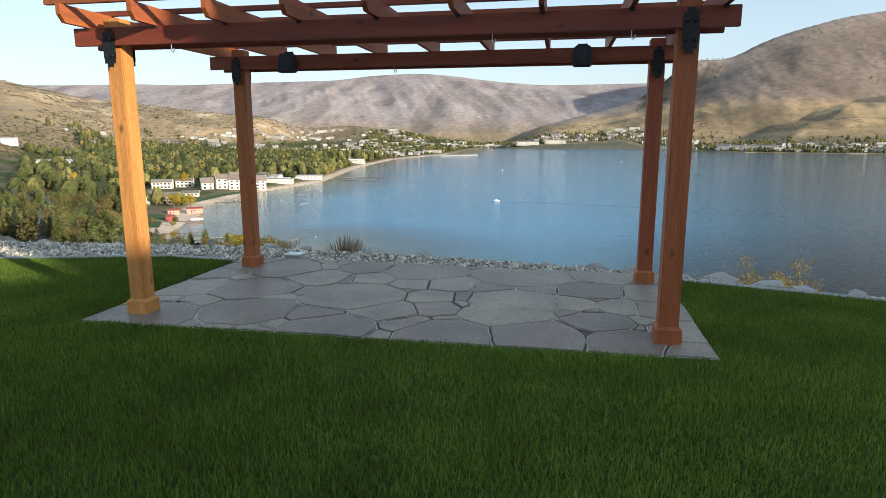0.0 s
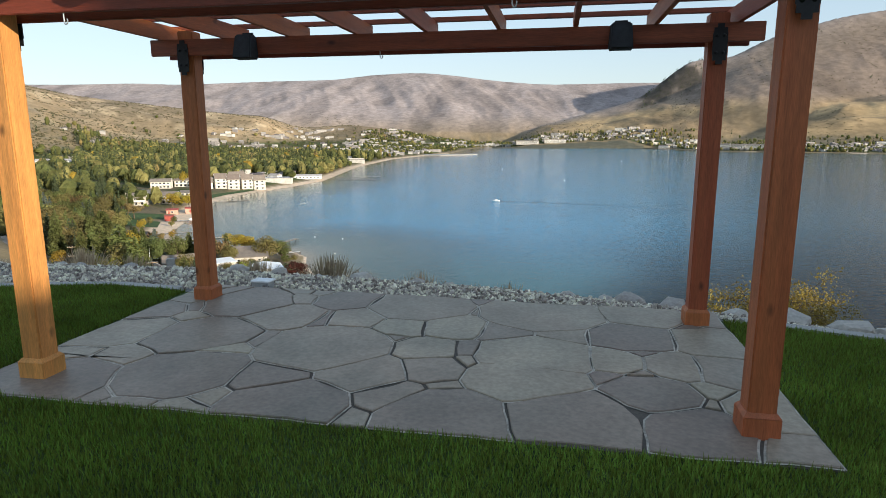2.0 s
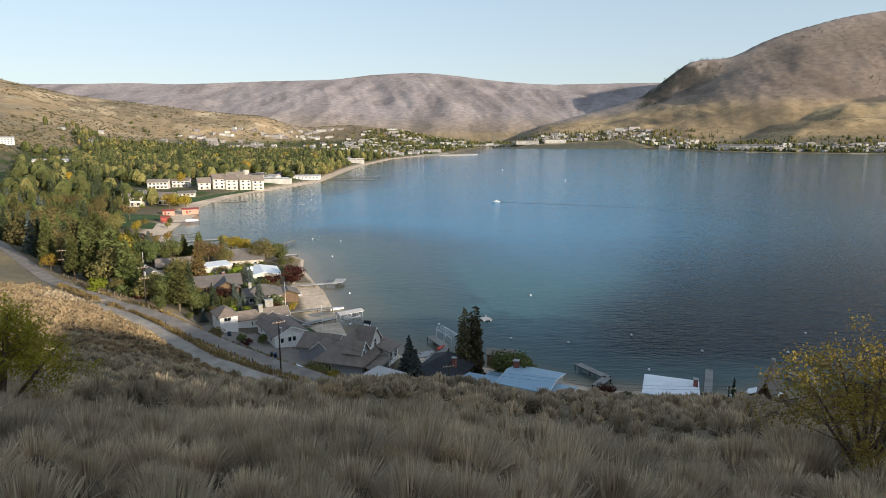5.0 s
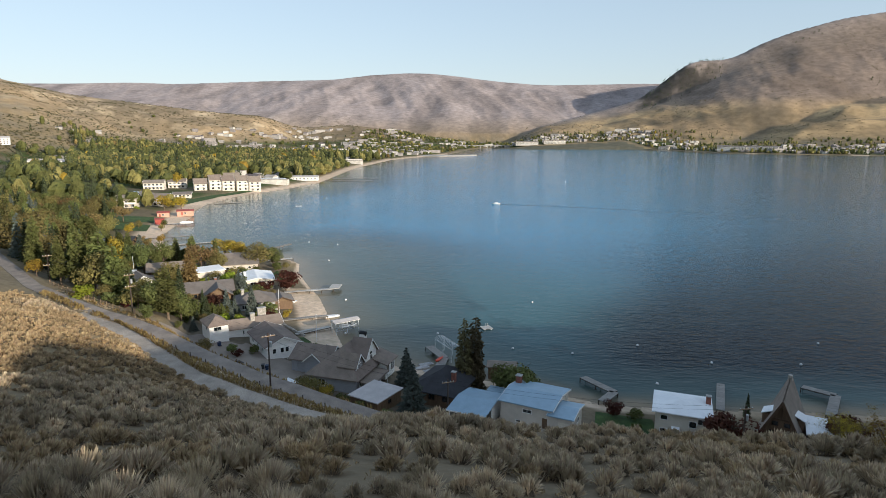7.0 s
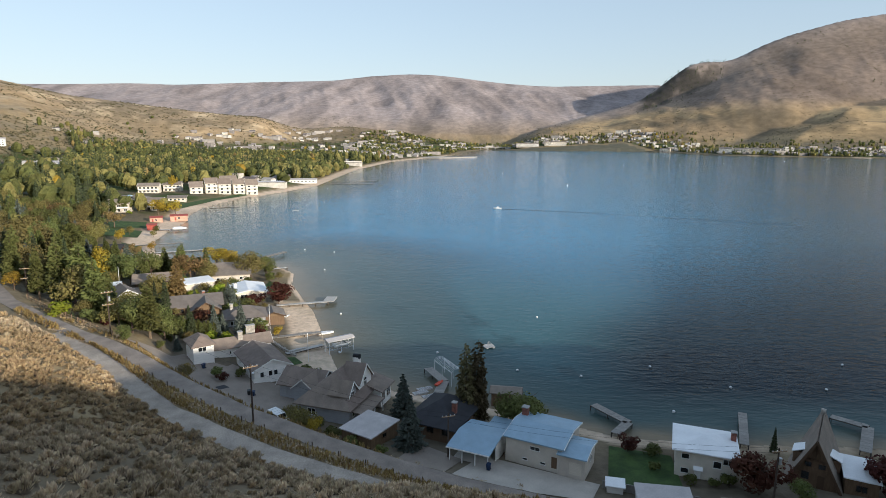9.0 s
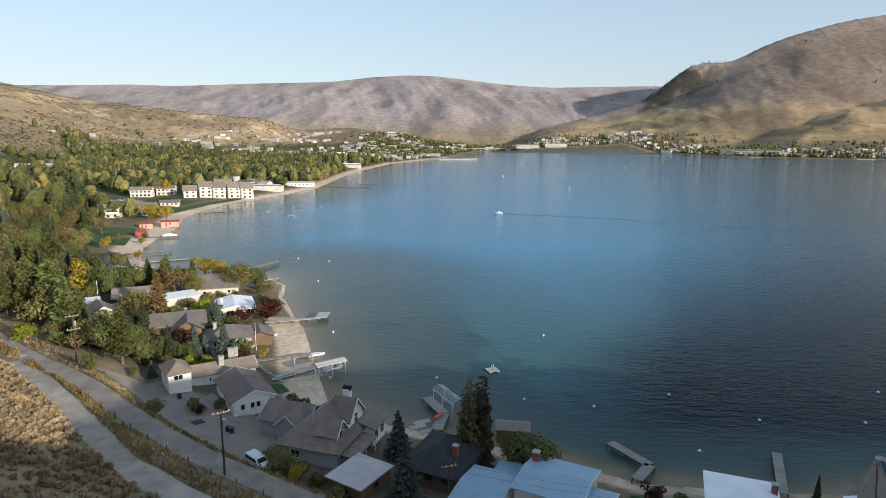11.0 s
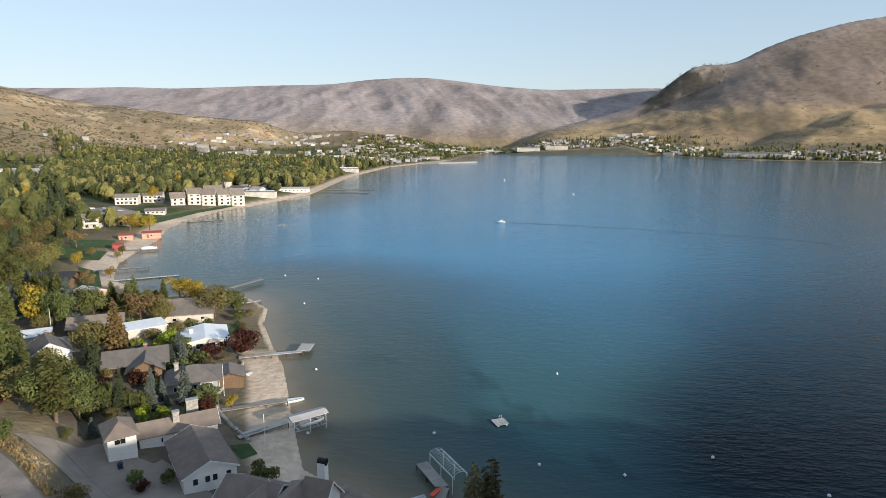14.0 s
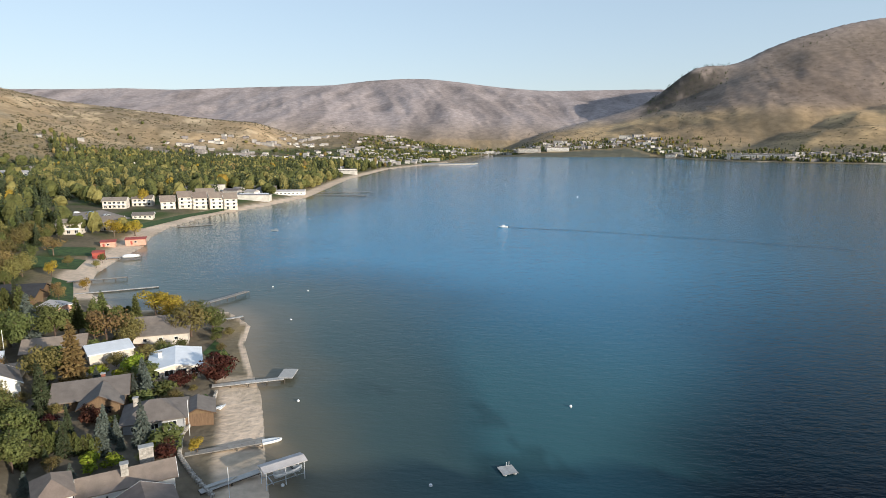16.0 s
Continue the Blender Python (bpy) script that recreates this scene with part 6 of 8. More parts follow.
def house(label, x, y, turn, w, d, h, roof, rise, wall, roof_mat, over=0.5, windows=(), doors=(), trim="trim", z=None, group="", name="house", chimney=None, gable_mat=None):
    z = ground_at(x, y) if z is None else z
    ob = thing(name, label, "house", pose(x, y, z, 0, 0, turn), group)
    holes = {s: [] for s in SIDES}
    for s, u, zz, ww, hh in windows:
        holes[s].append((u, zz, ww, hh))
    for s, u, ww, hh, _, _ in doors:
        holes[s].append((u, 0.02, ww, hh))
    for s in SIDES:
        part("wall", pierced_wall(s, w, d, h, holes[s]), wall, ob)
    for s, u, zz, ww, hh in windows:
        add_window(ob, s, w, d, u, zz, ww, hh, trim)
    for s, u, ww, hh, mat, kind in doors:
        add_door(ob, s, w, d, u, 0.02, ww, hh, mat, kind)
    for corners in roof_slabs(roof, w, d, h, rise, over):
        part("roof", Geo().slab(corners, 0.2), roof_mat, ob)
    if roof in ("gable", "gable_y"):
        for s in (-1, 1):
            if roof == "gable":
                a = [(s * (w / 2 - 0.18 * k), yy, zz) for k in (0, 1) for yy, zz in ((-d / 2, h), (d / 2, h), (0, h + rise))]
            else:
                a = [(xx, s * (d / 2 - 0.18 * k), zz) for k in (0, 1) for xx, zz in ((-w / 2, h), (w / 2, h), (0, h + rise))]
            part("gable", Geo().add(a, [(0, 1, 2), (5, 4, 3), (0, 3, 4, 1), (1, 4, 5, 2), (2, 5, 3, 0)]), gable_mat or wall, ob)
        # barge boards along the roof's edge
        for s in (-1, 1):
            for c in roof_slabs(roof, w, d, h, rise, over):
                if roof == "gable":
                    xx = s * (w / 2 + over + 0.02)
                    lo, hi = sorted(((p[1], p[2]) for p in c[:2] + c[2:]), key=lambda q: q[1])[0], sorted(((p[1], p[2]) for p in c), key=lambda q: -q[1])[0]
                    g = Geo().hexa([(xx - 0.03, lo[0], lo[1] - 0.26), (xx + 0.03, lo[0], lo[1] - 0.26), (xx + 0.03, hi[0], hi[1] - 0.26), (xx - 0.03, hi[0], hi[1] - 0.26), (xx - 0.03, lo[0], lo[1] + 0.015), (xx + 0.03, lo[0], lo[1] + 0.015), (xx + 0.03, hi[0], hi[1] + 0.015), (xx - 0.03, hi[0], hi[1] + 0.015)])
                else:
                    yy = s * (d / 2 + over + 0.02)
                    lo, hi = sorted(((p[0], p[2]) for p in c), key=lambda q: q[1])[0], sorted(((p[0], p[2]) for p in c), key=lambda q: -q[1])[0]
                    g = Geo().hexa([(lo[0], yy - 0.03, lo[1] - 0.26), (lo[0], yy + 0.03, lo[1] - 0.26), (hi[0], yy + 0.03, hi[1] - 0.26), (hi[0], yy - 0.03, hi[1] - 0.26), (lo[0], yy - 0.03, lo[1] + 0.015), (lo[0], yy + 0.03, lo[1] + 0.015), (hi[0], yy + 0.03, hi[1] + 0.015), (hi[0], yy - 0.03, hi[1] + 0.015)])
                part("barge_board", g, trim, ob)
    if chimney:
        cx, cy, cw, ch, mat = chimney
        stack = part("chimney", Geo().box(cx - cw / 2, cy - cw / 2, h - 0.5, cx + cw / 2, cy + cw / 2, h + ch), mat, ob)
        part("chimney_cap", Geo().box(cx - cw / 2 - 0.1, cy - cw / 2 - 0.1, h + ch, cx + cw / 2 + 0.1, cy + cw / 2 + 0.1, h + ch + 0.15), "concrete", stack)
    return ob


def row(side, length, z, ww, hh, gap=3.0):
    n = max(1, int(length / gap))
    return [(side, -length / 2 + length * (k + 0.5) / n, z, ww, hh) for k in range(n)]


def local(ob, x, y, z):
    return ob.matrix_basis @ Vector((x, y, z))


# blue-roofed carport and bungalow by the road
def carport():
    ob = thing("carport", "open carport with a low blue metal roof on white posts", "carport", pose(3.9, 124.0, -49.85, 0, 0, -24.0))
    for x in (-3.4, -1.15, 1.15, 3.4):
        part("post", Geo().box(x - 0.07, -5.05, -0.5, x + 0.07, -4.9, 2.75), "trim", ob)
    part("wall", Geo().box(-3.5, 4.4, -0.5, 3.5, 4.6, 2.75), "white_paint", ob)
    part("wall", Geo().box(-3.55, -1.0, -0.5, -3.4, 4.4, 2.75), "white_paint", ob)
    part("wall", Geo().box(3.4, -1.6, -0.5, 3.55, 4.4, 2.75), "white_paint", ob)
    for c in roof_slabs("gable", 7.1, 10.4, 2.75, 0.7, 0.3, 0.12):
        part("roof", Geo().slab(c, 0.14), "roof_blue", ob, "blue metal roof")
    for k in range(17):
        x = -3.7 + k * 0.4625
        for s in (-1, 1):
            part("roof_seam", Geo().slab([(x - 0.02, s * 5.49, 2.865), (x + 0.02, s * 5.49, 2.865), (x + 0.02, 0, 3.605), (x - 0.02, 0, 3.605)][::-s], 0.03), "roof_blue", ob)
    part("fascia", Geo().box(-3.85, -5.56, 2.62, 3.85, -5.51, 2.84), "trim", ob)
    part("floor", Geo().box(-3.4, -4.9, -0.5, 3.4, 4.4, 0.03), "drive_pale", ob)


carport()
blue = house("cream bungalow with a blue metal roof beside the road", 14.8, 124.6, -26.6, 9.7, 10.2, 3.75, "gable", 0.8, "cream_paint", "roof_blue", 0.4,
             [("S", 0.3, 2.35, 1.6, 0.6), ("S", -1.4, 0.25, 0.8, 0.35), ("S", 1.7, 0.25, 0.8, 0.35), ("W", 0, 2.0, 1.4, 1.0), ("N", -3, 0.9, 2.2, 1.5), ("N", 2, 0.9, 2.2, 1.5)], [("S", 3.6, 0.95, 2.0, "brown_wall", "door")], z=-49.6, chimney=(-4.3, 2.8, 1.0, 2.0, "brick"))
for k in range(22):
    xx = -5.1 + k * 0.4857
    for sy in (-1, 1):
        part("roof_seam", Geo().slab([(xx - 0.02, sy * 5.48, 3.91), (xx + 0.02, sy * 5.48, 3.91), (xx + 0.02, 0, 4.77), (xx - 0.02, 0, 4.77)][::-sy], 0.03), "roof_blue", blue)
house("low cream wing with a blue metal roof", 19.7, 119.8, -25.5, 4.2, 6.7, 3.0, "gable", 0.6, "cream_paint", "roof_blue", 0.35,
      [("E", 0.5, 1.0, 1.4, 0.9)], [("S", 0.6, 2.0, 2.1, "cream_paint", "garage_door")], z=-49.6)
house("small blue-roofed porch beside the bungalow", 8.6, 131.0, -25.5, 5.0, 4.0, 2.4, "flat", 0.4, "cream_paint", "roof_blue", 0.3, [("N", 0, 0.9, 2, 1.2)])
white = house("two-storey pale house with a white membrane roof", 41.3, 122.2, -19.5, 9.0, 8.6, 5.0, "hip", 0.9, "cream_paint", "roof_white", 0.6,
              [("S", -3.0, 3.5, 1.1, 0.8), ("S", -3.0, 1.0, 1.1, 0.8), ("S", 1.8, 2.7, 1.1, 1.1), ("S", 3.4, 0.9, 1.5, 1.1), ("S", 3.4, 3.5, 1.5, 0.9), ("W", 0, 3.4, 1.2, 1.0), ("E", 1, 3.3, 1.6, 1.1), ("N", -2, 3.2, 2.4, 1.4), ("N", 2, 0.8, 2.4, 1.6)],
              [("S", -1.0, 0.95, 2.0, "white_paint", "door")], chimney=(4.4, 1.5, 0.8, 1.6, "brick"))
part("door_canopy", Geo().slab([(-1.7, -5.3, 2.25), (-0.3, -5.3, 2.25), (-0.3, -4.2, 2.5), (-1.7, -4.2, 2.5)], 0.08), "roof_white", white)
part("belt_course", Geo().box(-4.62, -4.24, 2.55, 4.62, -4.203, 2.72), "trim_brown", white)


def a_frame():
    ob = thing("a_frame_house", "steep brown timber A-frame cabin with a shingled roof to the ground", "house", pose(58.4, 119.6, -50.6, 0, 0, -34))
    W, L, H = 3.8, 4.6, 8.0
    for s in (-1, 1):
        part("roof", Geo().hexa([(s * (W + 0.5), -L, -0.6), (s * (W + 0.25), -L, -0.6), (0, -L - 0.2, H - 0.35), (s * 0.12, -L - 0.2, H), (s * (W + 0.5), L, -0.6), (s * (W + 0.25), L, -0.6), (0, L + 0.6, H - 0.35 + 1.5), (s * 0.12, L + 0.6, H + 1.5)]), "roof_tan", ob)
        part("barge_board", Geo().hexa([(s * (W + 0.55), -L - 0.12, -0.6), (s * (W + 0.05), -L - 0.12, -0.6), (0, -L - 0.36, H - 0.75), (s * 0.05, -L - 0.36, H + 0.05), (s * (W + 0.55), -L, -0.6), (s * (W + 0.05), -L, -0.6), (0, -L - 0.22, H - 0.75), (s * 0.05, -L - 0.22, H + 0.05)]), "trim_brown", ob)
    k = W / H
    part("gable", Geo().add([(-W, -L + 0.5, -0.6), (W, -L + 0.5, -0.6), (0, -L + 0.5, H - 0.4), (-W, -L + 0.7, -0.6), (W, -L + 0.7, -0.6), (0, -L + 0.7, H - 0.4)], [(0, 1, 2), (5, 4, 3), (0, 3, 4, 1), (1, 4, 5, 2), (2, 5, 3, 0)]), "brown_wall", ob)
    part("gable", Geo().add([(-W, L - 0.7, -0.6), (W, L - 0.7, -0.6), (0, L - 0.7, H - 0.4), (-W, L - 0.5, -0.6), (W, L - 0.5, -0.6), (0, L - 0.5, H - 0.4)], [(0, 1, 2), (5, 4, 3), (0, 3, 4, 1), (1, 4, 5, 2), (2, 5, 3, 0)]), "brown_wall", ob)
    part("collar_beam", Geo().box(-1.75, -L + 0.30, 4.3, 1.75, -L + 0.48, 4.55), "trim_brown", ob)
    part("king_post", Geo().box(-0.1, -L + 0.28, 4.55, 0.1, -L + 0.47, H - 0.5), "trim_brown", ob)
    for x, zz, ww, hh in ((-0.95, 3.2, 0.9, 0.7), (0.95, 3.2, 0.9, 0.7), (-1.2, 1.0, 1.0, 1.2)):
        win = part("window", Geo().box(x - ww / 2 - 0.08, -L + 0.44, zz - 0.08, x + ww / 2 + 0.08, -L + 0.5, zz + hh + 0.08), "trim_brown", ob)
        part("pane", Geo().box(x - ww / 2, -L + 0.42, zz, x + ww / 2, -L + 0.44, zz + hh), "glass", win)
    part("door", Geo().box(0.5, -L + 0.43, -0.1, 1.45, -L + 0.5, 2.0), "trim_brown", ob)
    part("dormer_roof", Geo().slab([(1.7, -1.6, 4.7), (3.5, -1.6, 3.9), (3.5, 1.4, 3.9), (1.7, 1.4, 4.7)], 0.15), "roof_white", ob, "white dormer roof")
    part("dormer_wall", Geo().box(1.9, -1.4, 2.0, 3.3, 1.2, 3.85), "brown_wall", ob)
    part("dormer_roof", Geo().slab([(-3.5, -1.6, 3.9), (-1.7, -1.6, 4.7), (-1.7, 1.4, 4.7), (-3.5, 1.4, 3.9)], 0.15), "roof_white", ob, "white dormer roof")
    part("dormer_wall", Geo().box(-3.3, -1.4, 2.0, -1.9, 1.2, 3.85), "brown_wall", ob)
    part("chimney", Geo().box(-0.35, 3.6, 6.5, 0.35, 4.3, 9.9), "stone_wall", ob)


a_frame()
house("low brown annexe with a white flat roof", 63.4, 116.6, -26, 4.4, 7.0, 2.9, "flat", 0.3, "brown_wall", "roof_white", 0.3, [("S", 0, 1.0, 1.4, 1.0)], trim="trim_brown")

# grey gabled house with dormers
def gabled_house():
    x, y, turn = -23.4, 142.6, -17.0
    z = -50.2
    ob = house("large blue-grey house with steep brown shingled gables and white trim", x, y, turn, 11.0, 15.0, 3.4, "hip", 4.4, "grey_paint", "roof_brown", 0.7,
               [("S", -2.5, 0.9, 1.6, 1.3), ("E", -5.2, 0.9, 1.7, 1.3), ("E", 5.2, 0.9, 1.9, 1.6), ("E", 2.6, 0.9, 1.5, 1.4), ("N", 0, 0.9, 3.0, 1.6)], [], z=z)
    # two tall gables on the lake side
    for yy, wide, hi in ((-4.2, 3.6, 7.2), (1.6, 5.4, 8.7)):
        xx, x0 = 4.6, 0.5
        part("gable", Geo().add([(xx, yy - wide / 2, 3.2), (xx, yy + wide / 2, 3.2), (xx, yy + wide / 2, hi - wide * 0.55), (xx, yy, hi), (xx, yy - wide / 2, hi - wide * 0.55),
                                 (xx - 0.2, yy - wide / 2, 3.2), (xx - 0.2, yy + wide / 2, 3.2), (xx - 0.2, yy + wide / 2, hi - wide * 0.55), (xx - 0.2, yy, hi), (xx - 0.2, yy - wide / 2, hi - wide * 0.55)],
                                [(0, 1, 2, 3, 4), (9, 8, 7, 6, 5)] + [(k, k + 5, (k + 1) % 5 + 5, (k + 1) % 5) for k in range(5)]), "white_paint" if wide > 4 else "grey_paint", ob)
        for s in (-1, 1):
            part("roof", Geo().slab([(x0, yy, hi + 0.18), (xx + 0.5, yy, hi + 0.18), (xx + 0.5, yy + s * (wide / 2 + 0.45), hi - wide * 0.55 - 0.32), (x0, yy + s * (wide / 2 + 0.45), hi - wide * 0.55 - 0.32)][::s], 0.18), "roof_brown", ob)
            part("barge_board", Geo().hexa([(xx + 0.46, yy, hi - 0.12), (xx + 0.54, yy, hi - 0.12), (xx + 0.54, yy + s * (wide / 2 + 0.45), hi - wide * 0.55 - 0.62), (xx + 0.46, yy + s * (wide / 2 + 0.45), hi - wide * 0.55 - 0.62), (xx + 0.46, yy, hi + 0.2), (xx + 0.54, yy, hi + 0.2), (xx + 0.54, yy + s * (wide / 2 + 0.45), hi - wide * 0.55 - 0.3), (xx + 0.46, yy + s * (wide / 2 + 0.45), hi - wide * 0.55 - 0.3)]), "trim", ob)
        win = part("window", Geo().box(xx, yy - 0.62, 3.75, xx + 0.06, yy + 0.62, 5.3), "trim", ob)
        part("pane", Geo().box(xx + 0.06, yy - 0.5, 3.87, xx + 0.075, yy - 0.04, 5.18).box(xx + 0.06, yy + 0.04, 3.87, xx + 0.075, yy + 0.5, 5.18), "glass", win)
        if wide > 4:
            arch = Geo()
            ring = [(0.55 * math.cos(math.pi * k / 8), 0.55 * math.sin(math.pi * k / 8)) for k in range(9)]
            arch.add([(xx + 0.03, yy + a, 5.4 + b) for a, b in ring] + [(xx + 0.07, yy + a, 5.4 + b) for a, b in ring], [tuple(range(8, -1, -1)), tuple(range(9, 18))] + [(k, (k + 1) % 9, 9 + (k + 1) % 9, 9 + k) for k in range(9)])
            part("arched_pane", arch, "glass", win)
    # lake wing with tall windows
    part("wing_wall", Geo().box(5.4, 2.4, -0.6, 7.6, 7.4, 3.2), "white_paint", ob)
    part("roof", Geo().slab([(3.5, 1.7, 4.6), (8.3, 1.7, 3.1), (8.3, 8.1, 3.1), (3.5, 8.1, 4.6)], 0.2), "roof_brown", ob)
    for yy in (3.6, 6.2):
        win = part("window", Geo().box(7.6, yy - 0.8, 0.5, 7.66, yy + 0.8, 2.7), "trim", ob)
        part("pane", Geo().box(7.66, yy - 0.68, 0.62, 7.68, yy - 0.05, 2.58).box(7.66, yy + 0.05, 0.62, 7.68, yy + 0.68, 2.58), "glass", win)
    part("chimney", Geo().box(-1.2, 7.8, -0.5, 0.1, 9.0, 7.2), "white_paint", ob, "tall pale clad chimney")
    part("chimney_cap", Geo().tube((-1.25, 8.4, 7.25), (0.15, 8.4, 7.25), 0.6, sides=10), "iron", ob)
    # garage wing to the west
    g = house("blue-grey garage wing with brown shingles and white eaves", x - 8.2, y + 6.3, turn, 9.0, 7.6, 2.9, "gable", 2.2, "grey_paint", "roof_brown", 0.6,
              [("W", k * 1.3 - 1.95, 1.9, 0.9, 0.5) for k in range(4)] , [("S", -0.6, 4.8, 2.2, "grey_paint", "garage_door")], z=z, gable_mat="grey_paint")
    house("small blue-grey cross gable with white trim", x - 7.0, y + 3.0, turn, 4.2, 5.6, 3.4, "gable_y", 1.7, "grey_paint", "roof_brown", 0.5, [], z=z)
    part("porch_roof", Geo().slab([(5.6, -6.8, 2.4), (8.8, -6.8, 2.1), (8.8, 1.8, 2.1), (5.6, 1.8, 2.4)], 0.15), "roof_brown", ob)
    for yy in (-6.4, -2.4, 1.4):
        part("porch_post", Geo().box(8.4, yy - 0.07, -0.7, 8.54, yy + 0.07, 1.97), "trim", ob)


gabled_house()
shed = house("flat-roofed brown garage beside the grey house", -15.6, 128.2, -32, 6.7, 7.4, 2.5, "flat", 0.25, "brown_wall", "roof_flat", 0.35, [("E", 0, 1.2, 0.9, 0.7)], [("S", 0, 2.6, 2.0, "brown_wall", "garage_door")], trim="trim_brown")
house("low house with a dark shingled hip roof", -2.4, 134.5, -24, 9.4, 12.0, 2.7, "hip", 2.6, "brown_wall", "roof_dark", 0.7, row("S", 9, 0.9, 1.3, 1.1) + row("E", 11, 0.9, 1.3, 1.1) + row("N", 9, 0.8, 1.8, 1.5), [], z=-49.9, chimney=(3.0, -2.0, 0.8, 2.9, "brick"), trim="trim_brown")

# white ranch house with a two-storey garage
house("two-storey white garage block with a brown hip roof", -61.1, 164.2, 37, 4.6, 6.9, 4.9, "hip", 1.6, "white_paint", "roof_brown", 0.5, [("S", -0.3, 3.4, 1.7, 0.9), ("W", 0.8, 3.2, 1.0, 1.0), ("E", 0, 3.2, 1.0, 1.0)], [("S", -0.2, 3.4, 2.2, "white_paint", "garage_door")], z=-49.5)
long_wing = house("long low white wing with brown shingles", -54.0, 171.8, 30, 13.6, 5.8, 2.7, "gable", 1.5, "white_paint", "roof_brown", 0.5, row("S", 8, 0.9, 1.0, 0.9, 2.6) + row("N", 12, 0.8, 1.6, 1.4), [("S", -2.4, 0.95, 2.0, "white_paint", "door")], z=-50.1, chimney=(-0.3, -0.9, 1.1, 2.9, "stone_wall"))
part("stone_chimney", Geo().box(2.0, 3.3, -0.6, 4.2, 4.5, 5.4), "stone_wall", long_wing, "broad pale stone chimney", 0.05)
part("chimney_coping", Geo().box(1.9, 3.2, 5.4, 4.3, 4.6, 5.6), "concrete", long_wing)
wing = house("white gabled wing with small square windows and brown shingles", -45.1, 161.0, 34.5, 8.4, 14.2, 2.7, "gable_y", 1.9, "white_paint", "roof_brown", 0.5, [("S", u, 0.9, 0.75, 1.1) for u in (-2.4, -0.5, 0.7, 2.9)] + row("W", 12, 0.9, 1.0, 0.9, 3.5), [], z=-50.1)
for xx, yy in ((2.0, -1.6), (-2.6, 1.0)):
    part("skylight", Geo().slab([(xx, yy - 0.9, 4.62 - 0.45 * abs(xx)), (xx + 0.55, yy - 0.9, 4.62 - 0.45 * abs(xx + 0.55)), (xx + 0.55, yy + 0.9, 4.62 - 0.45 * abs(xx + 0.55)), (xx, yy + 0.9, 4.62 - 0.45 * abs(xx))], 0.12), "glass", wing, "dark glass skylight")

# houses further along the shore
house("low dark-shingled house with a deep gable", -78.5, 204.0, 24, 13, 10, 2.8, "gable", 2.0, "brown_wall", "roof_grey", 0.9, row("S", 12, 0.9, 1.4, 1.1) + row("E", 9, 0.9, 1.4, 1.1), [], trim="trim_brown", chimney=(2, 1, 0.8, 2.6, "brick"))
house("brown lodge with a dark shingled gable over the entry", -74.0, 199.5, 24, 7, 7, 2.8, "gable_y", 2.0, "brown_wall", "roof_grey", 0.8, [("S", 1.0, 0.8, 1.6, 1.4)], [("S", -1.6, 1.0, 2.0, "trim_brown", "door")], trim="trim_brown")
house("grey-shingled lakeside house with a low hip roof", -61.5, 196.5, 22, 11, 9, 2.9, "hip", 2.2, "grey_paint", "roof_grey", 0.7, row("S", 10, 0.9, 1.4, 1.1) + row("E", 8, 0.6, 1.9, 1.7, 2.6), [], chimney=(-3.5, 1, 0.9, 2.7, "stone_wall"))
house("small brown cabin with shingled roof facing the beach", -54.6, 200.4, 22, 6, 6.5, 2.6, "gable_y", 1.2, "brown_wall", "roof_grey", 0.6, [("E", 0, 0.5, 3.2, 1.8)], [], trim="trim_brown")
house("low beach house with a white membrane roof", -71.2, 226.8, 24, 11, 13, 2.7, "gable_y", 1.0, "cream_paint", "roof_white", 0.8, row("S", 12, 0.8, 1.9, 1.4) + row("E", 10, 0.7, 1.9, 1.5), [], chimney=(-3.5, 1, 0.8, 1.9, "white_paint"))
house("long low garage with a pale blue flat roof", -89.4, 229.4, 38, 10, 7.5, 2.8, "flat", 0.35, "cream_paint", "roof_white", 0.35, [], [("S", -2.5, 4.0, 2.2, "cream_paint", "garage_door"), ("S", 2.5, 4.0, 2.2, "cream_paint", "garage_door")])
house("brown house with a broad rust-brown roof", -104.0, 231.0, 24, 13, 9, 2.7, "gable", 1.9, "brown_wall", "roof_brown", 0.9, row("S", 12, 0.8, 1.5, 1.3), [], trim="trim_brown")
house("tan two-level lake house with long shingled roofs", -87.5, 253.5, 18, 13, 9, 3.6, "gable", 1.6, "cream_paint", "roof_tan", 0.7, row("S", 12, 1.4, 1.0, 0.8, 2.4), [])
house("lower tan wing with a shingled shed roof", -84.2, 246.6, 18, 14, 5, 2.6, "flat", 1.2, "cream_paint", "roof_tan", 0.6, row("S", 12, 1.0, 0.9, 0.8, 3.4), [])
house("tiny white-roofed cabin behind the cedars", -113.5, 218.5, 30, 7, 6, 2.7, "flat", 0.4, "cream_paint", "roof_white", 0.4, [("S", 0, 1, 1.2, 1.0)], [])
house("small cream cottage with a low grey roof", -104.5, 214.5, 25, 5, 5, 2.5, "hip", 0.8, "cream_paint", "roof_tan", 0.4, [("S", 0, 1, 1.2, 1.0)], [])
house("grey house with a steep white gable among trees", -101.0, 205.0, 40, 9, 9, 3.4, "gable_y", 2.8, "white_paint", "roof_grey", 0.6, [("S", -1.5, 1.0, 1.3, 1.1), ("S", 1.5, 1.0, 1.3, 1.1)], [])
house("brown terrace house with dark roofs", -158.0, 295.0, 12, 14, 8, 2.8, "gable", 1.8, "brown_wall", "roof_dark", 0.9, row("S", 13, 0.4, 1.6, 1.8), [], trim="trim_brown")
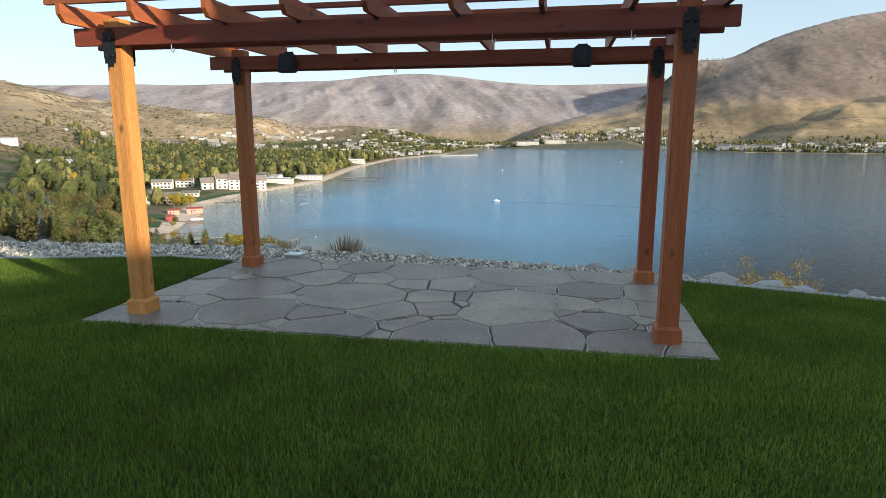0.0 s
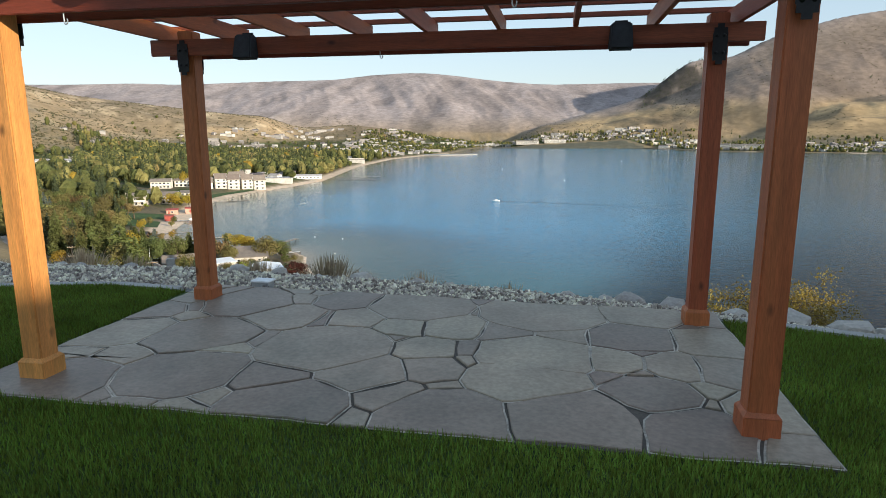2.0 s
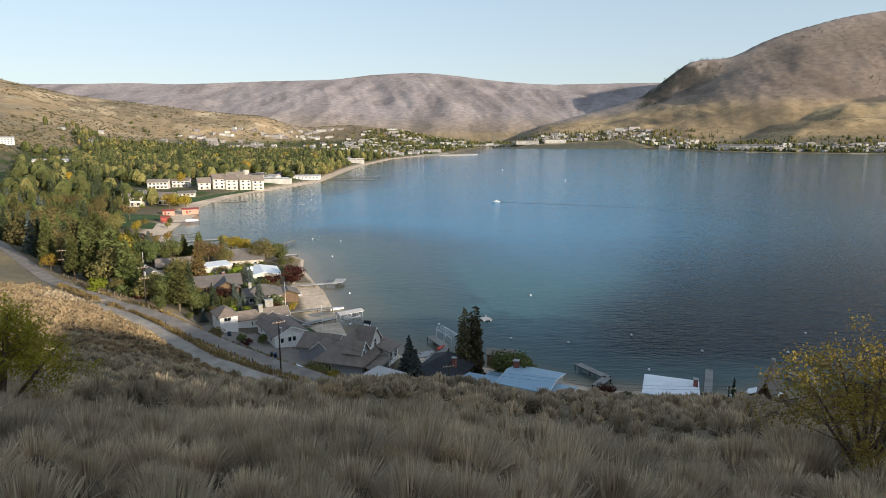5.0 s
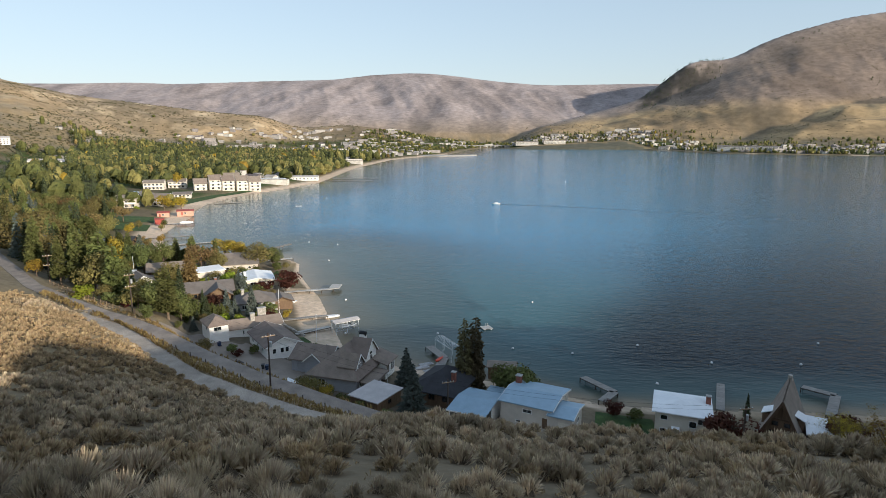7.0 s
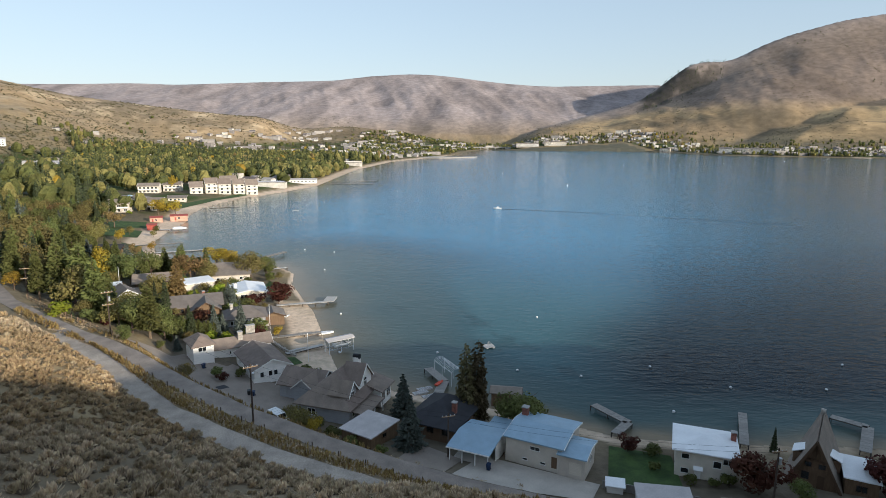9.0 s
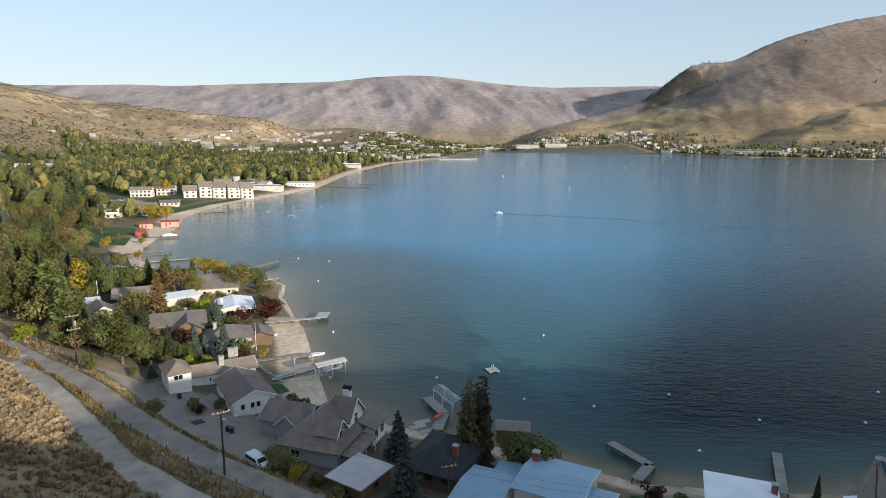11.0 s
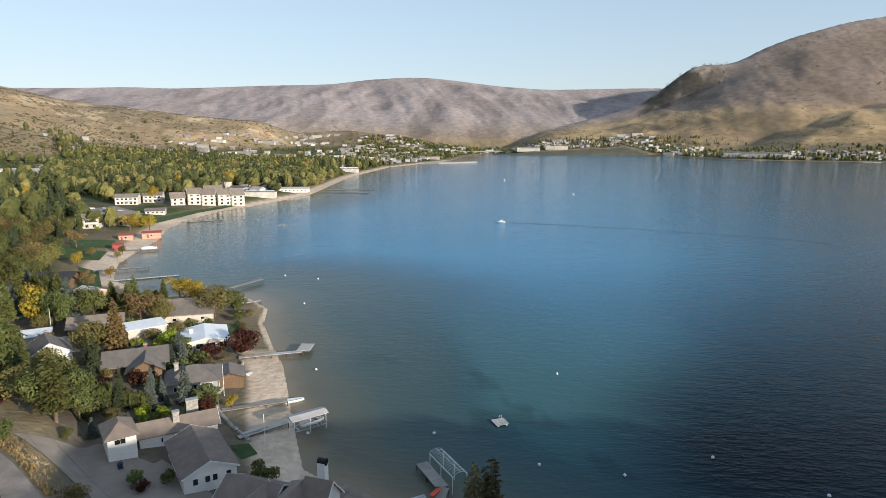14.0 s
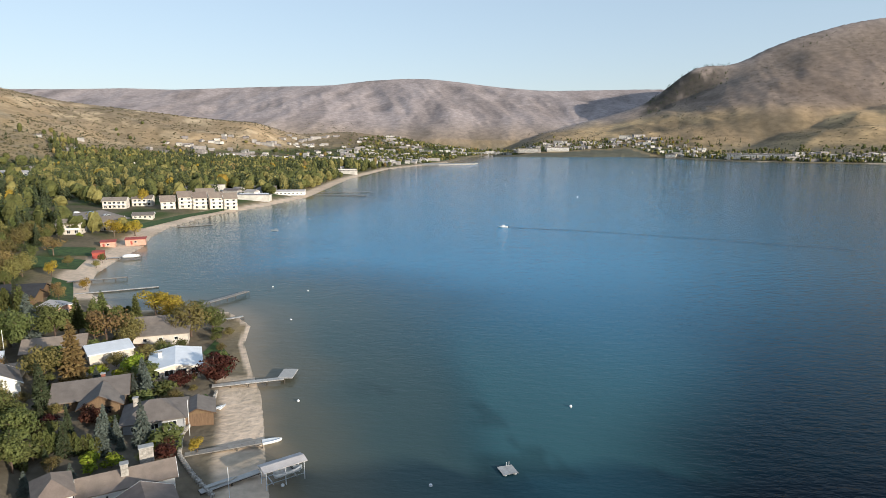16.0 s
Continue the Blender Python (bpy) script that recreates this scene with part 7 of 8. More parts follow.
house("lower brown terrace house with dark roofs", -154.0, 285.5, 12, 14, 7, 2.8, "gable", 1.6, "brown_wall", "roof_dark", 0.9, row("S", 13, 0.4, 1.6, 1.8), [], trim="trim_brown")
house("peach-gabled cottage with a white roof", -133.0, 276.0, 60, 8, 9, 2.5, "gable_y", 1.3, "peach", "roof_flat", 0.5, [("S", 0, 0.9, 1.4, 1.1)], [])
for k, (x, y) in enumerate(((-187.5, 402), (-177.5, 411.5))):
    house("small red-roofed beach hut with peach walls", x, y, 22, 7 + 3 * k, 5, 2.7, "flat", 0.5, "peach", "red_hut", 0.4, [("S", 0, 1.0, 1.1, 0.9)], [("S", -2, 1.0, 2.0, "red_hut", "door")], name="beach_hut", group="beach huts", z=-50.9)
house("low red boat shed on the beach", -176, 373, 22, 5, 4, 2.4, "flat", 0.4, "red_hut", "red_hut", 0.3, [], [("S", 0, 2, 2.0, "red_hut", "door")], name="beach_hut", group="beach huts", z=-50.9)


house("small white-roofed shed beside the board fence", 24.3, 113.2, -12, 2.4, 1.6, 1.2, "flat", 0.35, "white_paint", "roof_white", 0.3, [], [("S", 0.4, 0.8, 1.0, "white_paint", "door")], name="garden_shed")


house("small boat hut with a brown roof at the water's edge", 10.4, 148.4, -8, 6.0, 3.6, 2.2, "gable", 0.6, "brown_wall", "roof_tan", 0.35, [], [("S", 0, 1.0, 1.9, "brown_wall", "door")], name="boat_hut", z=-51.4, trim="trim_brown")


house("low open shed with a pale corrugated roof beside the drive", 30.6, 109.6, -8, 7.6, 4.4, 1.5, "flat", 0.5, "white_paint", "roof_flat", 0.25, [], [("S", 0.0, 0.9, 1.3, "white_paint", "door")], name="garden_shed", z=-50.4)


# lakeside flats and motel blocks
def flats(x, y, turn, w, d, floors, roof, label, wall="cream_paint", rise=2.4):
    h = floors * 3.0
    win = []
    for f in range(floors):
        win += row("S", w - 1, f * 2.9 + 0.6, 1.7, 1.7, 3.2) + row("E", d - 1, f * 2.9 + 0.8, 1.2, 1.3, 3.4)
    ob = house(label, x, y, turn, w, d, h, "gable", rise, wall, roof, 0.5, win, [], name="apartment_block", group="lakeside flats")
    for f in range(1, floors):
        part("balcony", Geo().box(-w / 2 + 0.5, -d / 2 - 1.3, f * 2.9 - 0.1, w / 2 - 0.5, -d / 2, f * 2.9 + 0.05).box(-w / 2 + 0.5, -d / 2 - 1.3, f * 2.9 + 0.05, w / 2 - 0.5, -d / 2 - 1.22, f * 2.9 + 0.95), "white_paint", ob)


for k in range(5):
    flats(-229 + 10.2 * k, 560 + 5.8 * k + (k % 2) * 2.5, 28, 10.6, 10, 3 if k else 2, "roof_brown", "three-storey white lakeside flats with balconies and brown roofs", "cream_paint", 4.2)
flats(-213, 594, 28, 14, 12, 3, "roof_brown", "three-storey white lakeside flats with balconies and brown roofs", "cream_paint", 4.2)
flats(-226, 432, 16, 13, 11, 2, "roof_tan", "two-storey cream motel block with a tan roof")
flats(-214, 452, 16, 15, 12, 2, "roof_tan", "two-storey cream motel block with a tan roof")
flats(-268, 556, 14, 17, 10, 2, "roof_tan", "two-storey cream motel block with a tan roof")
flats(-256, 575, 14, 15, 10, 2, "roof_tan", "two-storey cream motel block with a tan roof")
house("low grey pavilion with a pale gable by the beach", -221, 506, 18, 13, 9, 2.6, "gable", 1.6, "cream_paint", "roof_grey", 0.6, row("S", 12, 0.8, 1.4, 1.2), [])
# marina shed and resort across the water
house("long white marina shed with a pale roof", -176, 700, 8, 42, 12, 3.2, "gable", 1.4, "white_paint", "roof_flat", 0.5, row("S", 40, 0.8, 1.6, 1.2, 4), [])
house("small white lakeside office with a flat roof", -192, 655, 8, 26, 10, 3.2, "flat", 0.3, "white_paint", "roof_white", 0.5, row("S", 24, 0.8, 1.6, 1.2, 4), [])
for x, y, w in ((238, 2150, 76), (332, 2152, 72)):
    flats(x, y, -2, w, 22, 4, "roof_tan", "long four-storey cream resort on the far shore", "cream_paint")
for x, y, w, f in ((660, 2016, 30, 3), (744, 1768, 34, 5), (778, 1750, 36, 4), (806, 1738, 40, 4), (846, 1718, 40, 4)):
    flats(x, y, -30, w, 18, f, "roof_grey", "grey and white resort block by the far water", "cream_paint" if f < 5 else "town_wall")
for x, y, w in ((-560, 1250, 40), (-480, 1300, 44)):
    house("long white warehouse on the far flats", x, y, 5, w, 24, 7, "flat", 0.6, "white_paint", "roof_white", 0.4, row("S", w, 2, 3, 2, 8), [], z=ground_at(x, y))
for k in range(4):
    x, y = -520 + k * 22, 770 + (k % 2) * 14
    flats(x, y, 30, 17, 12, 3, "roof_flat", "white hillside flats with pale roofs", "white_paint")
for k in range(2):
    flats(-690 + 30 * k, 905, 30, 20, 13, 3, "roof_flat", "white hillside flats with pale roofs", "white_paint")


# ---- town houses beyond counting ----
def scatter_town():
    r = np.random.default_rng(123)
    n = 9000
    y = 420 * (2500 / 420) ** r.uniform(0, 1, n)
    u = r.uniform(-0.72, 0.80, n)
    x = u * y
    y[:3500] = r.uniform(1500, 2330, 3500)
    x[:3500] = r.uniform(0.04, 0.80, 3500) * y[:3500]
    u = x / y
    d = inland(x, y)
    z = height(x, y, d)
    keep = (d > 30) & (z < 12) & (z > -51) & (y > 640) & (fbm(x, y, 110, 3, 141) > 0.36)
    keep &= np.where(u > 0.03, (d < 170), (u > -0.36 - 0.1 * (y > 1400)) | (r.uniform(0, 1, n) < 0.12))
    keep &= r.uniform(0, 1, n) < np.where(u > 0.03, 0.66, np.where(y > 900, 0.85, 0.30))
    x, y, z, u = x[keep], y[keep], z[keep], u[keep]
    wv, wf, rv, rf, nb = [], [], [], [], 0
    for k in range(len(x)):
        big = r.uniform() < 0.16
        w, dd, h = (r.uniform(16, 44), r.uniform(10, 16), r.uniform(4, 9)) if big else (r.uniform(9, 15), r.uniform(7, 10), r.uniform(3, 6))
        a = r.choice([0.1, 0.35, -0.3]) + r.normal(0, 0.1)
        c, s = math.cos(a), math.sin(a)
        pts = [(-w / 2, -dd / 2), (w / 2, -dd / 2), (w / 2, dd / 2), (-w / 2, dd / 2)]
        ring = [(x[k] + c * px - s * py, y[k] + s * px + c * py) for px, py in pts]
        wv += [(px, py, z[k] - 2) for px, py in ring] + [(px, py, z[k] + h) for px, py in ring]
        o = nb * 8
        wf += [(o, o + 1, o + 5, o + 4), (o + 1, o + 2, o + 6, o + 5), (o + 2, o + 3, o + 7, o + 6), (o + 3, o, o + 4, o + 7)]
        rise = 0.4 if big else dd * 0.22
        m0, m1 = (x[k] - c * w / 2 * 1.04, y[k] - s * w / 2 * 1.04), (x[k] + c * w / 2 * 1.04, y[k] + s * w / 2 * 1.04)
        grown = [(x[k] + (px - x[k]) * 1.05, y[k] + (py - y[k]) * 1.05) for px, py in ring]
        o = nb * 6
        rv += [(px, py, z[k] + h - 0.1) for px, py in grown] + [(*m0, z[k] + h + rise), (*m1, z[k] + h + rise)]
        rf += [(o, o + 1, o + 5, o + 4), (o + 2, o + 3, o + 4, o + 5), (o + 1, o + 2, o + 5, o + 5), (o + 3, o, o + 4, o + 4)]
        nb += 1
    g = Geo()
    g.v, g.f = wv, wf
    tagged(part("town_walls", g, "town_wall"), "pale walls of many small town houses", "town", kind="stuff")
    g = Geo()
    g.v, g.f = rv, [tuple(dict.fromkeys(f)) for f in rf]
    tagged(part("town_roofs", g, "town_roof"), "grey and brown roofs of many small town houses", "town", kind="stuff")


scatter_town()

# ---- tall trees between the shore houses and along the road ----
def fill_trees():
    taken = [(o.matrix_basis.translation.x, o.matrix_basis.translation.y) for o in scene.objects if o.parent is None and o.get("category") in ("house", "tree")]
    houses = [(o.matrix_basis.translation.x, o.matrix_basis.translation.y) for o in scene.objects if o.parent is None and o.get("category") == "house"]
    r = random.Random(31)
    kinds = ["green"] * 7 + ["olive"] * 4 + ["fir"] * 3 + ["pine"] * 4 + ["rust"] + ["poplar"] * 2 + ["spruce"]
    made = 0
    for _ in range(4000):
        x, y = r.uniform(-330, -84), r.uniform(165, 420)
        d = float(inland(np.array([x]), np.array([y]))[0])
        road = y - float(road_y(x))
        if d < 26 or road < (13 if x > -130 else 7) or x < -0.80 * y or (-215 < x < -156 and 338 < y < 420) or (-155 < x < -122 and 280 < y < 325):
            continue
        if -95 < x and d < 60:
            continue
        if any(math.hypot(x - a, y - b) < 9.5 for a, b in houses) or any(math.hypot(x - a, y - b) < 5.0 for a, b in taken):
            continue
        taken.append((x, y))
        pick = r.choice(["pine", "pine", "pine", "fir", "fir", "olive", "poplar", "spruce"] if road < 45 else kinds)
        plant(pick, x, y, r.uniform(7.5, 12.5) + (4.5 if road < 45 else 0), None, r.uniform(0.9, 1.15))
        made += 1
        if made > 230:
            break
    for k in range(420):
        x, y = r.uniform(-100, -50), r.uniform(168, 245)
        d = float(inland(np.array([x]), np.array([y]))[0])
        if d > 16 and all(math.hypot(x - a, y - b) > 7.2 for a, b in houses) and all(math.hypot(x - a, y - b) > 2.5 for a, b in taken):
            taken.append((x, y))
            plant(r.choice(["shrub", "shrub", "green", "green", "olive", "olive", "lime", "red", "spruce", "fir"]), x, y, r.uniform(1.5, 5.0), None, 1.25)


fill_trees()

# ---- roads, drives and lawns ----
def ribbon(name, mat, label, xs, line, wide, lift, kind="structure", thick=0.5):
    xs = np.asarray(xs, float)
    ys = line(xs)
    tx, ty = np.gradient(xs), np.gradient(ys)
    ln = np.hypot(tx, ty)
    nx, ny = -ty / ln, tx / ln
    k = len(xs)
    w = np.broadcast_to(np.asarray(wide, float) / 2, k)
    left = np.stack([xs + nx * w, ys + ny * w], 1)
    right = np.stack([xs - nx * w, ys - ny * w], 1)
    zl, zr = height(left[:, 0], left[:, 1]) + lift, height(right[:, 0], right[:, 1]) + lift
    zm = np.maximum(zl, zr) * 0.5 + np.minimum(zl, zr) * 0.5
    verts = np.concatenate([np.c_[left, zm], np.c_[right, zm], np.c_[left, zm - thick - 1], np.c_[right, zm - thick - 1]])
    i = np.arange(k - 1)
    faces = np.concatenate([np.stack([i, i + k, i + k + 1, i + 1], 1), np.stack([i + 2 * k, i, i + 1, i + 1 + 2 * k], 1), np.stack([i + k, i + 3 * k, i + 3 * k + 1, i + k + 1], 1)])
    return tagged(new(name, sheet(name, verts, faces[:, ::-1], mat, False)), label, "road", kind=kind)


ribbon("road", "asphalt", "narrow worn asphalt road along the foot of the slope", np.linspace(-190, 90, 190), road_y, 3.7 + 0.5 * (fbm(np.linspace(-190, 90, 190), np.zeros(190), 4, 3, 89) - 0.5), 0.16)
ribbon("gravel_track", "track", "pale gravel track above the asphalt road", np.linspace(-88, 90, 260), track_y, 3.8 + 1.6 * (fbm(np.linspace(-88, 90, 260), np.zeros(260), 5, 3, 88) - 0.5), 0.12)


def pad(name, mat, label, outline, lift=0.12, category="ground", cells=12):
    """A flat yard or lawn laid over the ground inside a four-sided outline."""
    (x0, y0), (x1, y1), (x2, y2), (x3, y3) = outline
    t = np.linspace(0, 1, cells + 1)
    a, b = np.meshgrid(t, t)
    x = (1 - b) * ((1 - a) * x0 + a * x1) + b * ((1 - a) * x3 + a * x2)
    y = (1 - b) * ((1 - a) * y0 + a * y1) + b * ((1 - a) * y3 + a * y2)
    z = height(x.ravel(), y.ravel()) + lift
    c = cells + 1
    i, j = np.meshgrid(np.arange(cells), np.arange(cells), indexing="ij")
    faces = np.stack([i * c + j, i * c + j + 1, (i + 1) * c + j + 1, (i + 1) * c + j], -1).reshape(-1, 4)
    tagged(new(name, sheet(name, np.stack([x.ravel(), y.ravel(), z], 1), faces, mat, True)), label, category, kind="structure")


pad("drive", "drive_pale", "pale concrete forecourt of the bungalow", [(-2.5, 113.2), (20, 109.6), (22.5, 115), (4.5, 123)])
pad("drive", "drive", "dark paved yard of the white ranch house", [(-58, 149), (-35, 133.5), (-31, 147), (-53, 163)], 0.16)
pad("drive_patch", "roof_dark", "dark square repair patch in the paved yard", [(-51.6, 148.4), (-50.0, 147.3), (-48.6, 149.0), (-50.2, 150.2)], 0.19)
pad("drive", "drive", "paved yard beside the road", [(-74, 156), (-58, 149), (-53, 161), (-66, 166)], 0.14)
pad("drive", "drive", "dark paved yard between cottages", [(-11, 117), (-3, 114.5), (1, 121), (-7, 127)], 0.14)
pad("drive", "drive", "paved court between shore houses", [(-92, 217), (-76, 209), (-70, 219), (-86, 227)], 0.14)
pad("drive", "drive", "asphalt drive by the A-frame cabin", [(36, 106.5), (72, 105), (70, 110.5), (40, 112)], 0.14)
pad("drive", "drive", "motel car park of grey asphalt", [(-290, 500), (-236, 462), (-226, 500), (-270, 540)], 0.2)
pad("lawn", "lawn_far", "dark green mown lawn by the water", [(24, 116), (35, 112.5), (37.5, 126.5), (27.5, 130)], 0.12, "lawn")
pad("lawn", "lawn_far", "green lawn above the beach", [(-59.6, 204.3), (-55.6, 201.0), (-54.6, 209.4), (-58.2, 213.0)], 0.14, "lawn")
pad("lawn", "lawn_far", "small lit lawn above the beach", [(-43.6, 170.4), (-40.0, 165.9), (-37.6, 168.2), (-40.6, 171.9)], 0.14, "lawn")
pad("lawn", "lawn_far", "lawn round the dark red tree by the shore", [(-70, 240), (-57.5, 225.5), (-60.5, 237), (-71, 252)], 0.14, "lawn")
pad("lawn", "lawn_far", "green lawn by the far bay", [(-169.6, 328.3), (-146, 289), (-135, 287), (-157, 322)], 0.14, "lawn")
pad("lawn", "lawn_far", "long green lawn by the far bay", [(-200, 340), (-170, 345), (-178, 366), (-205, 362)], 0.14, "lawn")
pad("lawn", "lawn_far", "green lawn behind the beach huts", [(-210, 385), (-196, 366.6), (-181, 376), (-190, 395)], 0.14, "lawn")
pad("lawn", "lawn_far", "green strip along the beach below the flats", [(-214, 470), (-203, 470), (-199, 530), (-208, 530)], 0.2, "lawn")
pad("lawn", "lawn_far", "green strip along the beach below the flats", [(-208, 530), (-199, 530), (-184, 590), (-192, 592)], 0.2, "lawn")
pad("lawn", "lawn_far", "green park lawn by the marina", [(-205, 640), (-180, 640), (-185, 800), (-240, 800)], 0.3, "lawn")


# ---- docks, boats, floats ----
def dock(label, points, wide=1.8, mat="dock", z=-50.95, step_=4.0, rail=False):
    """A dock of boards on piles along a bent line."""
    ob = thing("dock", label, "dock", group="docks along the shore")
    for (x0, y0), (x1, y1) in zip(points[:-1], points[1:]):
        ln = math.hypot(x1 - x0, y1 - y0)
        ex, ey = (x1 - x0) / ln, (y1 - y0) / ln
        nx, ny = -ey * wide / 2, ex * wide / 2
        n = max(1, int(ln / 1.2))
        for k in range(n):
            a, b = k / n, (k + 1) / n - 0.03 / ln
            p, q = (x0 + ex * ln * a, y0 + ey * ln * a), (x0 + ex * ln * b, y0 + ey * ln * b)
            part("deck_panel", Geo().slab([(p[0] - nx, p[1] - ny, z), (q[0] - nx, q[1] - ny, z), (q[0] + nx, q[1] + ny, z), (p[0] + nx, p[1] + ny, z)], 0.12), mat, ob)
        for s in (-0.8, 0.8):
            part("stringer", Geo().slab([(x0 + nx * s - ny * 0.1, y0 + ny * s, z - 0.13), (x1 + nx * s, y1 + ny * s, z - 0.13), (x1 + nx * s * 0.8, y1 + ny * s * 0.8, z - 0.13), (x0 + nx * s * 0.8, y0 + ny * s * 0.8, z - 0.13)], 0.22), "pile", ob)
        m = max(1, int(ln / step_))
        for k in range(m + 1):
            for s in (-0.85, 0.85):
                px, py = x0 + ex * ln * k / m + nx * s, y0 + ey * ln * k / m + ny * s
                part("dock_post", Geo().tube((px, py, -55), (px, py, z - 0.02), 0.11), "pile", ob)
    return ob


d1 = dock("grey wooden L-shaped dock on piles by the bungalow", [(29.6, 133.5), (33.2, 138.2), (28.2, 146.0)], 1.9)
dock("straight grey dock behind the white house", [(51.8, 130), (57.3, 143)], 1.6)
d3 = dock("grey L-shaped dock with a boat lift by the A-frame", [(72.0, 128), (78.7, 137.6), (74.2, 142.0)], 1.9)
plat = dock("wooden dock with a square end platform", [(-58.5, 217.4), (-42.8, 222.6)], 1.7, "dock_pale")
part("platform", Geo().box(-44.4, 222.6, -51.05, -40.8, 228.4, -50.85), "dock_pale", plat, "square pale end platform")
dock("weathered dock lying across the sand", [(-51.0, 185.6), (-38.3, 190.9)], 1.6, "dock")
bd = dock("pale dock reaching to a roofed boat lift", [(-43.2, 173.6), (-35.4, 180.4)], 1.4, "dock_pale")
dock("old dark timber pier with a square head", [(-92.5, 284), (-83.4, 301.0), (-80.6, 307.4)], 2.2, "dock", -50.7, 3.5)
dock("short pale dock with steel rails", [(-79.4, 268.6), (-70.8, 274.7)], 1.3, "dock_pale")
dock("long white floating dock", [(-147.4, 303.4), (-119.4, 317.1)], 1.3, "dock_pale", -51.6)
dock("small grey dock in the bay", [(-159, 321.2), (-139.6, 331.1)], 1.6)
dock("white dock with a boat lift by the beach huts", [(-171, 370.8), (-157, 377)], 1.8, "dock_pale")
dock("long marina pier with slips", [(-150, 714), (-94, 708)], 3.0, "dock", -51.2, 6)
dock("second marina pier with slips", [(-148, 742), (-94, 752)], 3.0, "dock", -51.2, 6)
dock("grey swimming dock off the beach", [(-186, 482), (-168, 494)], 1.6, "dock", -51.7)
lift = dock("grey dock with a bare white canopy frame", [(-4.1, 150.0), (-2.9, 157.2), (-6.9, 165.0)], 2.2, "dock")


def canopy_frame():
    ob = thing("boat_canopy", "bare white steel boat canopy frame over the water", "boat lift", pose(-2.1, 160.8, WATER, 0, 0, 29))
    for x in (-1.35, 1.35):
        for y in (-4.2, 0, 4.2):
            part("post", Geo().tube((x, y, -2.5), (x, y, 3.4), 0.06), "white_gloss", ob)
        part("rail", Geo().tube((x, -4.4, 3.4), (x, 4.4, 3.4), 0.06), "white_gloss", ob)
    for k in range(15):
        y = -4.4 + k * 8.8 / 14
        bow = [(-1.35 * math.cos(math.pi * j / 8), y, 3.4 + 0.75 * math.sin(math.pi * j / 8)) for j in range(9)]
        part("hoop", Geo().pipe(bow, 0.035), "white_gloss", ob)
    part("ridge_pole", Geo().tube((0, -4.4, 4.15), (0, 4.4, 4.15), 0.04), "white_gloss", ob)


canopy_frame()


def hull(geo_len, beam, deep, name, at, label, group="", mat="white_gloss", category="boat"):
    ob = thing(name, label, category, at, group)
    g, rings = Geo(), []
    for k in range(9):
        t = k / 8
        w = beam / 2 * (1 - max(0, t - 0.45) ** 2 * 3.2)
        x = -geo_len / 2 + geo_len * t
        rings.append([(x, -w, deep), (x, -w * 0.72, 0.12 * deep), (x, 0, -0.25 * deep + 0.35 * deep * max(0, t - 0.6) * 3), (x, w * 0.72, 0.12 * deep), (x, w, deep), (x, w * 0.8, deep + 0.02), (x, 0, deep * 0.55), (x, -w * 0.8, deep + 0.02)])
    verts = [p for ring in rings for p in ring]
    faces = [tuple(range(7, -1, -1)), tuple(64 + i for i in range(8))]
    faces += [(8 * k + i, 8 * k + (i + 1) % 8, 8 * k + 8 + (i + 1) % 8, 8 * k + 8 + i) for k in range(8) for i in range(8)]
    part("hull", g.add(verts, faces), mat, ob, "", 0.0, True)
    return ob


def drive_on_float(x, y, turn):
    """A ribbed plastic float on to which a water scooter is driven."""
    ob = thing("scooter_float", "pale grey ribbed plastic water scooter float beside the dock", "float", pose(x, y, WATER, 0, 0, turn), "scooter floats")
    for k in range(7):
        part("section", Geo().hexa([(-1.75 + k * 0.5, -0.75, -0.1), (-1.27 + k * 0.5, -0.75, -0.1), (-1.27 + k * 0.5, 0.75, -0.1), (-1.75 + k * 0.5, 0.75, -0.1), (-1.72 + k * 0.5, -0.7, 0.28), (-1.3 + k * 0.5, -0.7, 0.28), (-1.3 + k * 0.5, 0.7, 0.28), (-1.72 + k * 0.5, 0.7, 0.28)]), "roof_flat", ob)
    for sy in (-0.25, 0.25):
        part("runner", Geo().box(-1.7, sy - 0.05, 0.28, 1.7, sy + 0.05, 0.36), "galv", ob)


drive_on_float(-8.0, 152.9, 28)
drive_on_float(-7.2, 155.0, 28)
drive_on_float(-5.9, 151.2, 28)


